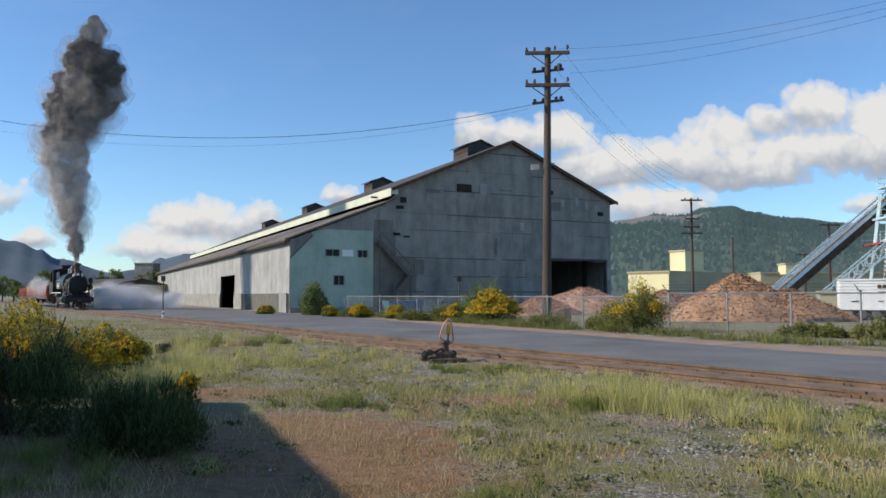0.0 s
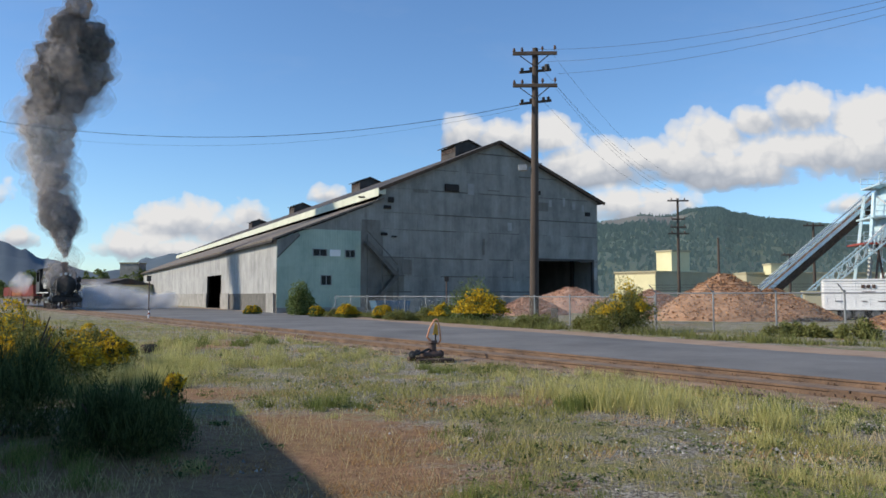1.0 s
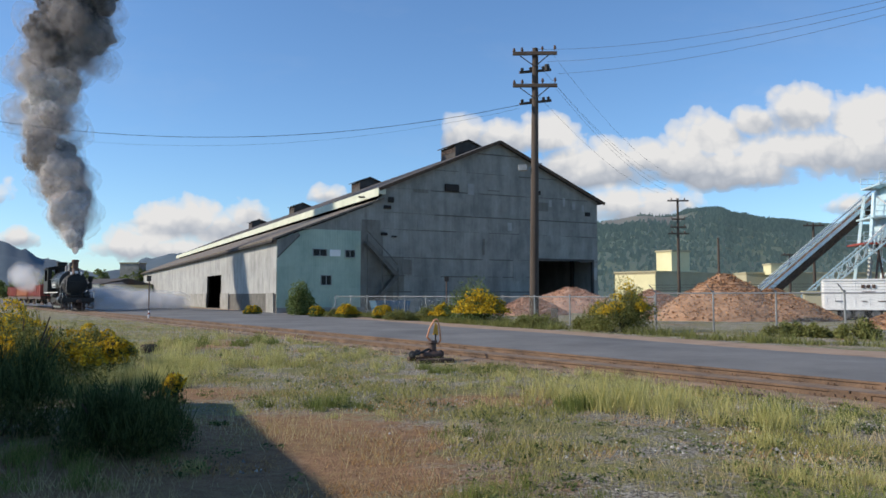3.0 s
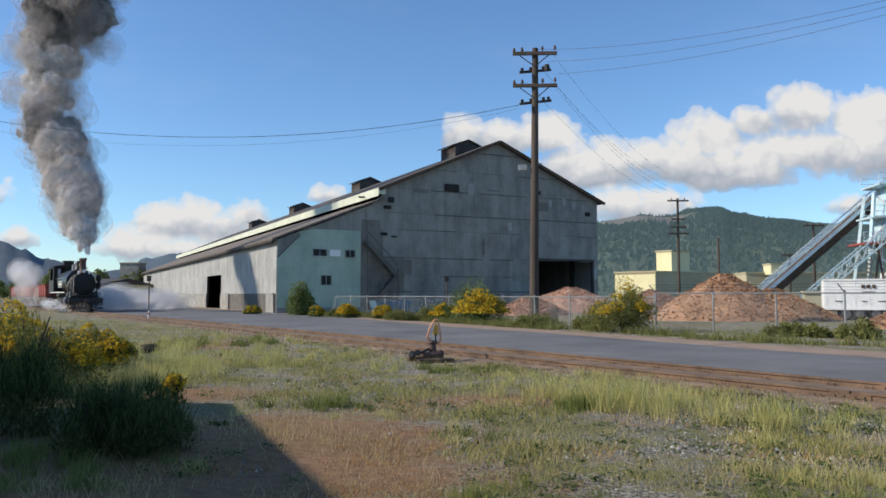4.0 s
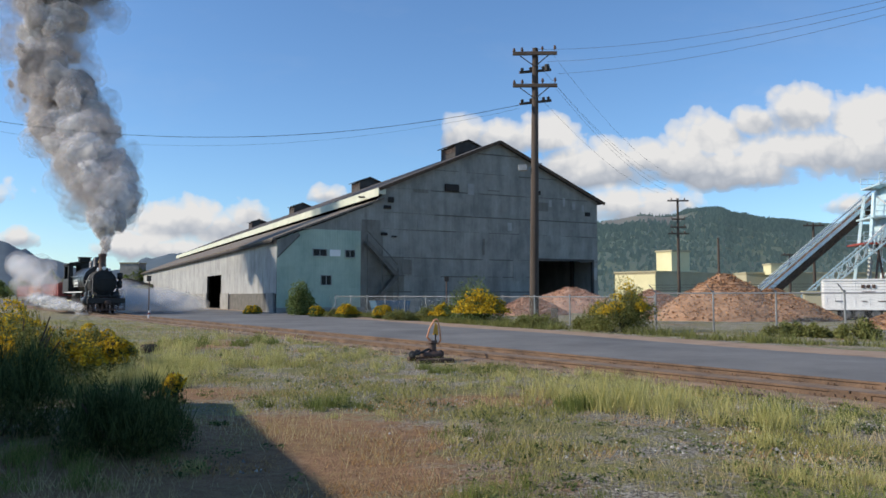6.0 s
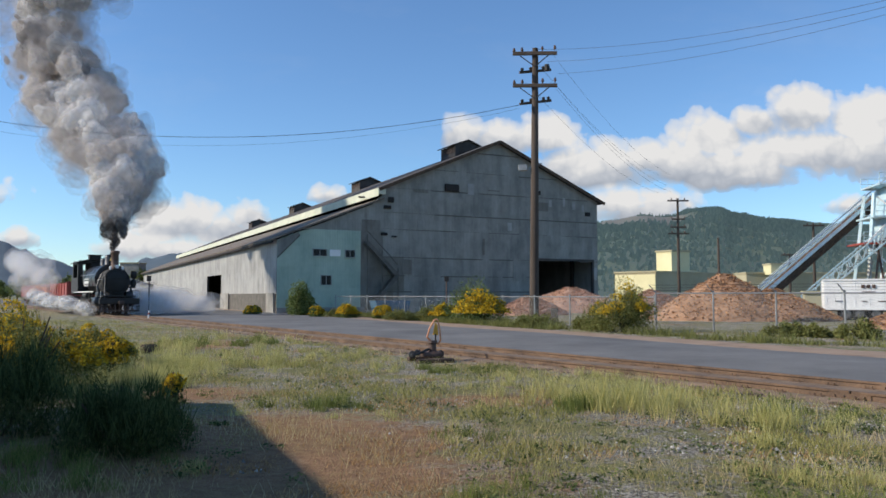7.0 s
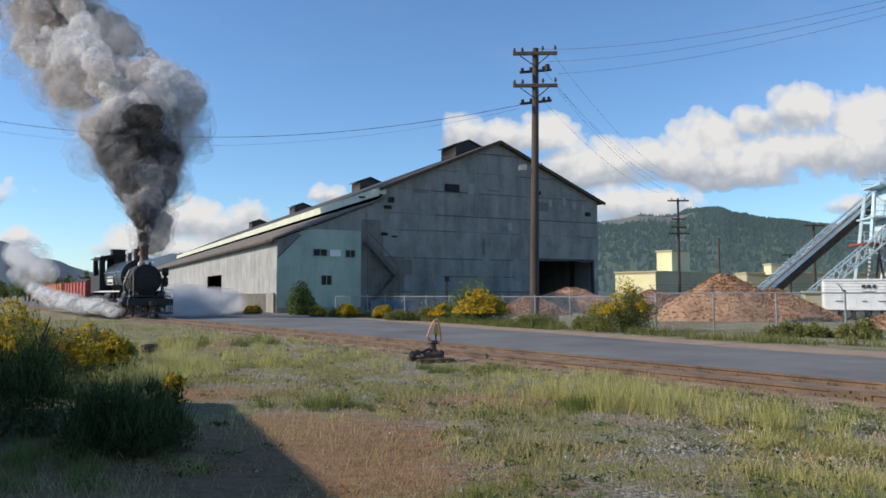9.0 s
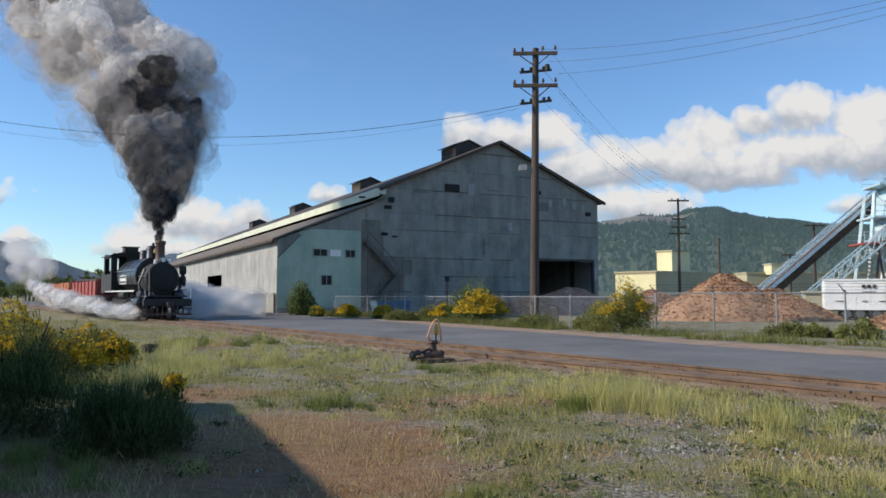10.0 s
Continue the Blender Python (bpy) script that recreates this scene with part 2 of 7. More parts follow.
M["front"] = material("grey_green_sheet", sheet_mat((0.135, 0.134, 0.124), (0.325, 0.318, 0.285), (0.10, 0.08, 0.065), 0.60))
M["mint"] = material("mint_sheet", sheet_mat((0.26, 0.35, 0.285), (0.45, 0.54, 0.44), (0.15, 0.15, 0.12), 0.62))
M["side"] = material("galvanised_sheet", sheet_mat((0.19, 0.19, 0.182), (0.43, 0.425, 0.405), (0.15, 0.12, 0.09), 0.60))
# dark tone for the shadow lines painted along sheet seams
M["lap"] = worn("seam_shade", (0.06, 0.058, 0.052), (0.16, 0.152, 0.135), 0.5, 0.9, 0, 6, 0.2)
M["roof"] = worn("dark_roof", (0.03, 0.027, 0.026), (0.095, 0.085, 0.078), 0.8, 0.95, 0, 12, 0.4, spot=(0.08, 0.048, 0.034))
M["leanroof"] = worn("brown_lean_to_roof", (0.08, 0.068, 0.056), (0.23, 0.195, 0.16), 0.6, 0.95, 0, 9, 0.4, spot=(0.13, 0.085, 0.06))
M["grime"] = material("stained_dark_sheet", sheet_mat((0.10, 0.094, 0.082), (0.235, 0.22, 0.19), (0.07, 0.05, 0.04), 0.55))
M["oldwood"] = worn("grey_old_timber", (0.07, 0.066, 0.058), (0.17, 0.16, 0.14), 1.5, 0.95, 0, 20, 0.5)
M["fascia"] = worn("cream_fascia", (0.44, 0.47, 0.37), (0.64, 0.65, 0.52), 0.6, 0.7, 0, 20, 0.2)
# near black; gives hall inside and stack mouth their shade by colour
M["dark"] = worn("near_black_shade", (0.012, 0.011, 0.010), (0.035, 0.032, 0.03), 0.6, 0.95, 0, 10, 0.2)
M["glass"] = material("dark_glass", lambda t: surface(t, (0.010, 0.011, 0.012), 0.3, 0.0, Specular_IOR_Level=0.2))
M["white"] = worn("white_paint", (0.70, 0.70, 0.69), (0.86, 0.86, 0.84), 0.8, 0.6, 0, 25, 0.15)
M["concrete"] = worn("stained_concrete", (0.16, 0.155, 0.14), (0.36, 0.35, 0.32), 1.0, 0.9, 0, 18, 0.4)
M["pole"] = worn("weathered_pole", (0.034, 0.026, 0.021), (0.115, 0.087, 0.068), 1.0, 0.92, 0, 30, 0.6, pull=(1, 1, 0.12))
M["steel"] = worn("galvanised_steel", (0.20, 0.205, 0.205), (0.36, 0.365, 0.365), 2, 0.5, 0.6, 40, 0.1)
M["wire"] = material("wire", lambda t: surface(t, (0.03, 0.03, 0.032), 0.6, 0.3))
M["chips"] = worn("wood_chips", (0.15, 0.078, 0.045), (0.52, 0.31, 0.18), 1.0, 0.95, 0, 6, 1.0)
M["flake"] = leafy("wood_flake", (0.20, 0.10, 0.055), (0.64, 0.39, 0.22))
M["paleflake"] = leafy("pale_wood_flake", (0.32, 0.18, 0.12), (0.68, 0.46, 0.35))
M["pinkchips"] = worn("pale_wood_chips", (0.32, 0.18, 0.12), (0.58, 0.37, 0.27), 0.9, 0.95, 0, 9, 1.0)
M["cream"] = worn("cream_wall", (0.62, 0.58, 0.34), (0.74, 0.70, 0.44), 0.3, 0.75, 0, 12, 0.1)
M["tan"] = worn("tan_wall", (0.34, 0.31, 0.2), (0.46, 0.42, 0.28), 0.3, 0.8, 0, 12, 0.1)
M["blue"] = worn("pale_blue_steel", (0.34, 0.50, 0.56), (0.60, 0.74, 0.78), 0.7, 0.6, 0.1, 15, 0.1, spot=(0.4, 0.36, 0.32))
M["belt"] = worn("conveyor_side", (0.58, 0.70, 0.74), (0.80, 0.88, 0.90), 0.8, 0.6, 0.1, 8, 0.2)
M["red"] = worn("red_paint", (0.24, 0.04, 0.03), (0.38, 0.085, 0.065), 1.5, 0.55, 0, 20, 0.1)
M["orange"] = worn("orange_paint", (0.40, 0.12, 0.05), (0.52, 0.2, 0.09), 1.5, 0.6, 0, 20, 0.1)
M["iron"] = worn("black_iron", (0.006, 0.006, 0.006), (0.024, 0.022, 0.02), 3, 0.62, 0.0, 30, 0.15)
M["jacket"] = worn("blue_black_jacket", (0.010, 0.011, 0.014), (0.04, 0.042, 0.048), 2, 0.35, 0.3, 30, 0.08)
M["soot"] = worn("sooty_smokebox", (0.007, 0.0066, 0.006), (0.022, 0.02, 0.018), 2, 0.75, 0.0, 30, 0.2)
M["stack"] = worn("brown_stack", (0.05, 0.032, 0.026), (0.16, 0.10, 0.08), 3, 0.6, 0.3, 30, 0.1)
M["lining"] = worn("pale_lining", (0.5, 0.5, 0.47), (0.72, 0.71, 0.67), 3, 0.5, 0, 30, 0.1)
M["bright"] = worn("bright_steel", (0.35, 0.34, 0.32), (0.6, 0.59, 0.56), 3, 0.35, 0.9, 40, 0.1)
M["brass"] = worn("brass", (0.45, 0.28, 0.08), (0.65, 0.45, 0.16), 3, 0.35, 0.9, 40, 0.1)
M["tread"] = worn("worn_wheel", (0.03, 0.02, 0.018), (0.09, 0.06, 0.05), 3, 0.6, 0.4, 30, 0.1)
M["rubber"] = worn("black_rubber", (0.012, 0.012, 0.012), (0.03, 0.03, 0.03), 3, 0.85, 0, 30, 0.2)
M["yellow"] = worn("yellow_paint", (0.62, 0.30, 0.03), (0.75, 0.42, 0.06), 3, 0.6, 0, 30, 0.1)
M["leaf"] = leafy("green_leaf", (0.06, 0.09, 0.025), (0.27, 0.32, 0.12))
M["olive"] = leafy("olive_leaf", (0.085, 0.10, 0.03), (0.33, 0.33, 0.12))
M["pipe"] = worn("grey_pipe", (0.06, 0.06, 0.06), (0.2, 0.195, 0.19), 3, 0.5, 0.3, 30, 0.1)
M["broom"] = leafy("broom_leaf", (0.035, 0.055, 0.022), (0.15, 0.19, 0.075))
M["bloom"] = leafy("yellow_bloom", (0.48, 0.30, 0.02), (0.80, 0.58, 0.06))
M["blade"] = leafy("green_grass", (0.21, 0.21, 0.07), (0.52, 0.48, 0.19))
M["straw"] = leafy("dry_grass", (0.40, 0.31, 0.15), (0.70, 0.58, 0.33))
M["mossy"] = leafy("red_moss", (0.33, 0.19, 0.08), (0.58, 0.37, 0.18))
M["bark"] = worn("bark", (0.05, 0.035, 0.025), (0.14, 0.10, 0.07), 3, 0.95, 0, 30, 0.6)


def hill_mat(t):
    p = place(t)
    big, fine = noise_tex(t, p, 0.006, 6.0, 0.65), noise_tex(t, p, 0.11, 4.0, 0.6)
    # greens lifted and blued so the colour itself carries the distance haze
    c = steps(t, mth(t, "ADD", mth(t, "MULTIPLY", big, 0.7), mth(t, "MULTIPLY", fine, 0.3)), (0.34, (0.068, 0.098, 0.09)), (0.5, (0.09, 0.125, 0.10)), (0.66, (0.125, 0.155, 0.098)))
    # felled slope near the summit
    away = nd(t, "ShaderNodeVectorMath", {0: nd(t, "ShaderNodeVectorMath", {0: p, 1: FELLED}, op="SUBTRACT").outputs[0], 1: (0.0095, 0.004, 0.028)}, op="MULTIPLY").outputs[0]
    far = nd(t, "ShaderNodeVectorMath", {0: away}, op="LENGTH").outputs["Value"]
    bare = steps(t, mth(t, "ADD", far, mth(t, "MULTIPLY", mth(t, "SUBTRACT", noise_tex(t, p, 0.03, 5.0, 0.65), 0.5), 1.2)), (0.7, 0.85), (1.05, 0.0))
    c = mixc(t, bare, c, mixc(t, fine, (0.13, 0.128, 0.112), (0.20, 0.185, 0.158)))
    return surface(t, c, 0.95, 0.0, bump(t, fine, 0.3, 2.0))


FELLED = (285.0, 1180.0, 108.0)
M["forest"] = material("hazed_forest_hill", hill_mat)
# haze is in this pale tone, lifted further as upright cards catch little sun
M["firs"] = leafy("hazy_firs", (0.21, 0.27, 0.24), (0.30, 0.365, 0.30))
# blue base colour stands in for the air between here and the hills
M["farhill"] = worn("haze_coloured_hill", (0.05, 0.08, 0.11), (0.085, 0.12, 0.145), 0.01, 0.95, 0, 0.1, 0.2)
SMOKES = {"smoke_black": (0.13, 0.122, 0.12), "smoke_dark": (0.34, 0.32, 0.312), "smoke_mid": (0.58, 0.55, 0.535), "smoke_grey": (0.78, 0.745, 0.72), "smoke_pale": (0.93, 0.895, 0.87)}
for k_, c_ in SMOKES.items():
    M[k_] = misty(k_ + "_core", c_, 0.5, 0.92)
    M[k_ + "_veil"] = misty(k_ + "_veil", c_, 0.0, 0.20, 2.4)
M["smoke_haze"] = misty("thin_smoke", (0.55, 0.52, 0.51), 0.03, 0.13)
M["steam"] = misty("white_steam", (0.93, 0.935, 0.95), 0.05, 0.19, 0.8)
M["steam_core"] = misty("white_steam_core", (0.93, 0.935, 0.95), 0.24, 0.56, 0.8)


# ---- mesh tools ----
def mat(*p):
    return pose(*p)


def finish(bm, name, material_, smooth=False):
    me = bpy.data.meshes.new(name)
    if smooth:
        for f in bm.faces:
            f.smooth = True
    bm.to_mesh(me)
    bm.free()
    for m in material_ if isinstance(material_, (list, tuple)) else [material_]:
        me.materials.append(m)
    return me


def part(name, bm, material_, parent=None, label="", m=None, smooth=False):
    ob = new(name, finish(bm, name, material_, smooth))
    ob.parent = parent
    if m is not None:
        ob.matrix_basis = m
    if label:
        ob["label"] = label
    return ob


def shared(name, me, parent, m):
    ob = new(name, me)
    ob.parent, ob.matrix_basis = parent, m
    return ob


def thing(name, m, label, category, group="", kind=""):
    ob = new(name)
    ob.matrix_basis = m
    return tagged(ob, label, category, group, kind)


def box(bm, sx, sy, sz, m=None, bevel=0.0):
    """A block centred on its pose."""
    made = bmesh.ops.create_cube(bm, size=1.0, matrix=(m or Matrix()) @ Matrix.Diagonal((sx, sy, sz, 1)))
    if bevel:
        edges = list({e for v in made["verts"] for e in v.link_edges})
        bmesh.ops.bevel(bm, geom=edges, offset=bevel, segments=1, affect="EDGES")
    return bm


def cyl(bm, r1, r2, a, b, seg=16, caps=True):
    """A round bar from a to b."""
    a, b = Vector(a), Vector(b)
    way = b - a
    m = Matrix.Translation((a + b) / 2) @ way.to_track_quat("Z", "Y").to_matrix().to_4x4()
    bmesh.ops.create_cone(bm, cap_ends=caps, segments=seg, radius1=r1, radius2=r2, depth=way.length, matrix=m)
    return bm


def beam(bm, a, b, w, h):
    """A square bar from a to b."""
    a, b = Vector(a), Vector(b)
    way = b - a
    m = Matrix.Translation((a + b) / 2) @ way.to_track_quat("X", "Z").to_matrix().to_4x4()
    return box(bm, way.length, w, h, m)


def lathe(bm, profile, m=None, seg=24):
    """Turns (radius, height) pairs round z."""
    m = m or Matrix()
    rings = []
    for r, z in profile:
        rings.append([bm.verts.new(m @ Vector((r * math.cos(2 * math.pi * i / seg), r * math.sin(2 * math.pi * i / seg), z))) for i in range(seg)])
    for a, b in zip(rings, rings[1:]):
        for i in range(seg):
            j = (i + 1) % seg
            bm.faces.new((a[i], a[j], b[j], b[i]))
    bm.faces.new(list(reversed(rings[0])))
    bm.faces.new(rings[-1])
    return bm


def prism(bm, outline, depth, m=None):
    """Outline in x, z, pushed along y by depth."""
    m = m or Matrix()
    front = [bm.verts.new(m @ Vector((x, 0, z))) for x, z in outline]
    back = [bm.verts.new(m @ Vector((x, depth, z))) for x, z in outline]
    bm.faces.new(front)
    bm.faces.new(list(reversed(back)))
    n = len(outline)
    for i in range(n):
        j = (i + 1) % n
        bm.faces.new((front[j], front[i], back[i], back[j]))
    bmesh.ops.recalc_face_normals(bm, faces=bm.faces)
    return bm


def ball(bm, r, m=None, sub=2):
    bmesh.ops.create_icosphere(bm, subdivisions=sub, radius=r, matrix=m or Matrix())
    return bm


def lumps(bm, amount, scale, seed=0.0):
    """Pushes all points in and out by noise."""
    bm.normal_update()
    for v in bm.verts:
        p = v.co * scale + Vector((seed, seed * 2.3, seed * 0.7))
        v.co += v.normal * amount * (noise.fractal(p, 0.8, 2.0, 4) * 0.8 + (0.5 - abs(noise.noise(p * 1.3))) * 0.9)
    return bm


def sheet(bm, pts):
    bm.faces.new([bm.verts.new(p) for p in pts])
    return bm


def from_arrays(name, verts, faces, material_):
    me = bpy.data.meshes.new(name)
    me.from_pydata(verts, [], faces)
    for m in material_ if isinstance(material_, (list, tuple)) else [material_]:
        me.materials.append(m)
    return me


def strip_mesh(name, quads, material_):
    """Many loose quads, given as an array of (n, 4, 3)."""
    n = len(quads)
    me = bpy.data.meshes.new(name)
    me.vertices.add(n * 4)
    me.vertices.foreach_set("co", quads.reshape(-1).astype(np.float32))
    me.loops.add(n * 4)
    me.loops.foreach_set("vertex_index", np.arange(n * 4, dtype=np.int32))
    me.polygons.add(n)
    me.polygons.foreach_set("loop_start", np.arange(0, n * 4, 4, dtype=np.int32))
    me.polygons.foreach_set("loop_total", np.full(n, 4, dtype=np.int32))
    me.update(calc_edges=True)
    me.materials.append(material_)
    return me


def blades(rng, x, y, z, h, w, lean):
    """Tapered blades of grass standing at x, y, z."""
    n = len(x)
    a, b = rng.uniform(0, 2 * np.pi, n), rng.uniform(0, 2 * np.pi, n)
    l = lean * rng.uniform(0.2, 1.0, n) * h
    foot = np.stack([x, y, z], 1)
    side = np.stack([np.cos(a), np.sin(a), np.zeros(n)], 1) * (w / 2)[:, None]
    tip = foot + np.stack([l * np.cos(b), l * np.sin(b), h], 1)
    return np.stack([foot - side, foot + side, tip + side * 0.25, tip - side * 0.25], 1)


def leaves(rng, centre, size, up=0.0, slim=0.5):
    """Loose leaves at the given centres."""
    n = len(centre)
    d = rng.normal(size=(n, 3))
    d[:, 2] = np.abs(d[:, 2]) * (0.4 + up)
    d /= np.linalg.norm(d, axis=1)[:, None]
    e = np.cross(d, rng.normal(size=(n, 3)))
    e /= np.linalg.norm(e, axis=1)[:, None]
    s = size * rng.uniform(0.6, 1.4, n)
    d, e = d * s[:, None], e * (s * slim)[:, None]
    return np.stack([centre - d * 0.5 - e * 0.3, centre + e * 0.5, centre + d * 0.6, centre - e * 0.5], 1)


def clumps(rng, n, lobes, jitter=0.25):
    """Points on and inside rounded lobes (x, y, z, rx, ry, rz)."""
    lobes = np.array(lobes, dtype=float)
    pick = rng.choice(len(lobes), n, p=(lobes[:, 3] * lobes[:, 5]) / (lobes[:, 3] * lobes[:, 5]).sum())
    d = rng.normal(size=(n, 3))
    d /= np.linalg.norm(d, axis=1)[:, None]
    r = 1 - np.abs(rng.normal(size=n)) * jitter
    return lobes[pick, :3] + d * lobes[pick, 3:] * r[:, None], d


# the railway runs along ALONG; ACROSS points from the camera's side over the rails to the road
ALONG, ACROSS, TRACK = Vector((-0.565, 0.825, 0)), Vector((0.825, 0.565, 0)), 12.11
RAIL_TOP = 0.17


def on_line(u, v, z=0.0):
    return ALONG * u + ACROSS * v + Vector((0, 0, z))


LINE_TURN = math.degrees(math.atan2(ALONG.y, ALONG.x))


# ---- land ----
def land():
    rng = random.Random(3)
    # one sheet: a fine grid near the camera, coarse out to the horizon
    xs = [-3000, -1200, -500, -200, -100, -60] + [-40 + 1.0 * i for i in range(81)] + [60, 100, 200, 500, 1200, 3000]
    ys = [-3000, -800, -200, -60, -20] + [-5 + 0.8 * i for i in range(80)] + [75, 100, 150, 250, 500, 1000, 3000]
    verts, faces = [], []
    for y in ys:
        for x in xs:
            v = x * ACROSS.x + y * ACROSS.y
            near = max(0.0, 1.0 - max(0.0, math.hypot(x, y) - 25) / 25)
            calm = min(1.0, max(0.0, (9.6 - v) / 2.0))
            z = near * calm * (noise.fractal(Vector((x * 0.4, y * 0.4, 0)), 1.0, 2.0, 3) * 0.07)
            verts.append((x, y, z))
    w = len(xs)
    for j in range(len(ys) - 1):
        for i in range(w - 1):
            faces.append((j * w + i, j * w + i + 1, (j + 1) * w + i + 1, (j + 1) * w + i))
    ob = new("ground", from_arrays("ground", verts, faces, M["ground"]))
    tagged(ob, "gravelly waste ground with turf and reddish moss", "ground", kind="structure")
    # the road: far edge bends away towards the warehouse yard
    far = [(-60, 19.2), (-20, 19.3), (0, 19.6), (6, 19.2), (12, 19.4), (18, 20.2), (24, 21.0), (30, 21.2), (36, 22.2), (46, 23.7), (60, 25.4), (90, 27.0), (150, 27.0), (260, 27.0)]
    bm = bmesh.new()
    rows = []
    for u, v in far:
        rows.append([bm.verts.new(on_line(u, 13.4, 0.0)), bm.verts.new(on_line(u, 13.55, 0.06)), bm.verts.new(on_line(u, (13.5 + v) / 2, 0.11)), bm.verts.new(on_line(u, v, 0.06)), bm.verts.new(on_line(u, v + 0.2, 0.0))])
    for a, b in zip(rows, rows[1:]):
        for i in range(4):
            bm.faces.new((a[i], a[i + 1], b[i + 1], b[i]))
    tagged(part("road", bm, M["asphalt"]), "worn grey asphalt road beside the railway", "road", kind="structure")
    bm = bmesh.new()
    rows = []
    for k, (u, v) in enumerate(far):
        rows.append([bm.verts.new(on_line(u, v - 0.3, 0.03)), bm.verts.new(on_line(u, v + 1.0, 0.05)), bm.verts.new(on_line(u, v + 2.4 + 0.5 * rng.random(), 0.006))])
    for a, b in zip(rows, rows[1:]):
        for i in range(2):
            bm.faces.new((a[i], a[i + 1], b[i + 1], b[i]))
    tagged(part("verge", bm, M["shoulder"]), "dusty brown dirt shoulder along the road", "verge", kind="structure")
    # ballast bed, with ragged edges
    bm = bmesh.new()
    rows = []
    for i in range(260):
        u = -30 + i * 1.0
        j = 0.25 * noise.noise(Vector((u * 0.7, 0, 0)))
        rows.append([bm.verts.new(on_line(u, TRACK - 1.25 + j, 0.0)), bm.verts.new(on_line(u, TRACK - 1.0 + j, 0.05)), bm.verts.new(on_line(u, TRACK, 0.06 + 0.02 * noise.noise(Vector((u, 3, 0))))), bm.verts.new(on_line(u, TRACK + 1.25, 0.05))])
    for a, b in zip(rows, rows[1:]):
        for i in range(3):
            bm.faces.new((a[i], a[i + 1], b[i + 1], b[i]))
    tagged(part("track_bed", bm, M["ballast"]), "rust-stained ballast bed of the railway track", "ballast", kind="structure")


def rails():
    track = thing("railway_track", Matrix.Translation(on_line(0, TRACK)) @ mat(0, 0, 0, 0, 0, LINE_TURN), "rusty steel rails on old dark timber ties", "railway track", kind="structure")
    foot = [(-0.065, 0.0), (0.065, 0.0), (0.06, 0.015), (0.012, 0.03), (0.01, 0.095), (0.034, 0.105), (0.036, 0.135), (0.028, 0.142), (-0.028, 0.142), (-0.036, 0.135), (-0.034, 0.105), (-0.01, 0.095), (-0.012, 0.03), (-0.06, 0.015)]
    for side in (-1, 1):
        for k in range(20):
            bm = bmesh.new()
            prism(bm, [(side * 0.7525 + x, z + RAIL_TOP - 0.142) for x, z in foot], 11.97)
            part("rail", bm, M["rail"], track, m=mat(0, 0, 0, 0, 0, -90) @ mat(0, -30 + 12 * k, 0))
    bm = bmesh.new()
    box(bm, 0.22, 2.5, 0.16, None, 0.015)
    tie = finish(bm, "tie", M["tie"])
    rng = random.Random(5)
    for k in range(290):
        shared("tie", tie, track, mat(-30 + 0.62 * k + rng.uniform(-0.04, 0.04), rng.uniform(-0.06, 0.06), -0.055 + rng.uniform(-0.012, 0.012), 0, 0, rng.uniform(-2, 2)))
    bm = bmesh.new()
    box(bm, 0.18, 0.22, 0.02)
    for sx in (-0.05, 0.05):
        for sy in (-0.075, 0.075):
            cyl(bm, 0.014, 0.014, (sx, sy, 0), (sx, sy, 0.045), 6)
    plate = finish(bm, "tie_plate", M["rail"])
    for k in range(120):
        for side in (-1, 1):
            shared("tie_plate", plate, track, mat(-14 + 0.62 * k, side * 0.7525, 0.052))
    bm = bmesh.new()
    for s in (-1, 1):
        box(bm, 0.62, 0.02, 0.08, mat(0, s * 0.022, 0))
        for q in (-0.22, -0.08, 0.08, 0.22):
            cyl(bm, 0.016, 0.016, (q, s * 0.02, 0), (q, s * 0.06, 0), 6)
    joint = finish(bm, "joint_bar", M["rail"])
    for k in range(8):
        for side in (-1, 1):
            shared("joint_bar", joint, track, mat(-18 + 12 * k, side * 0.7525, RAIL_TOP - 0.08))


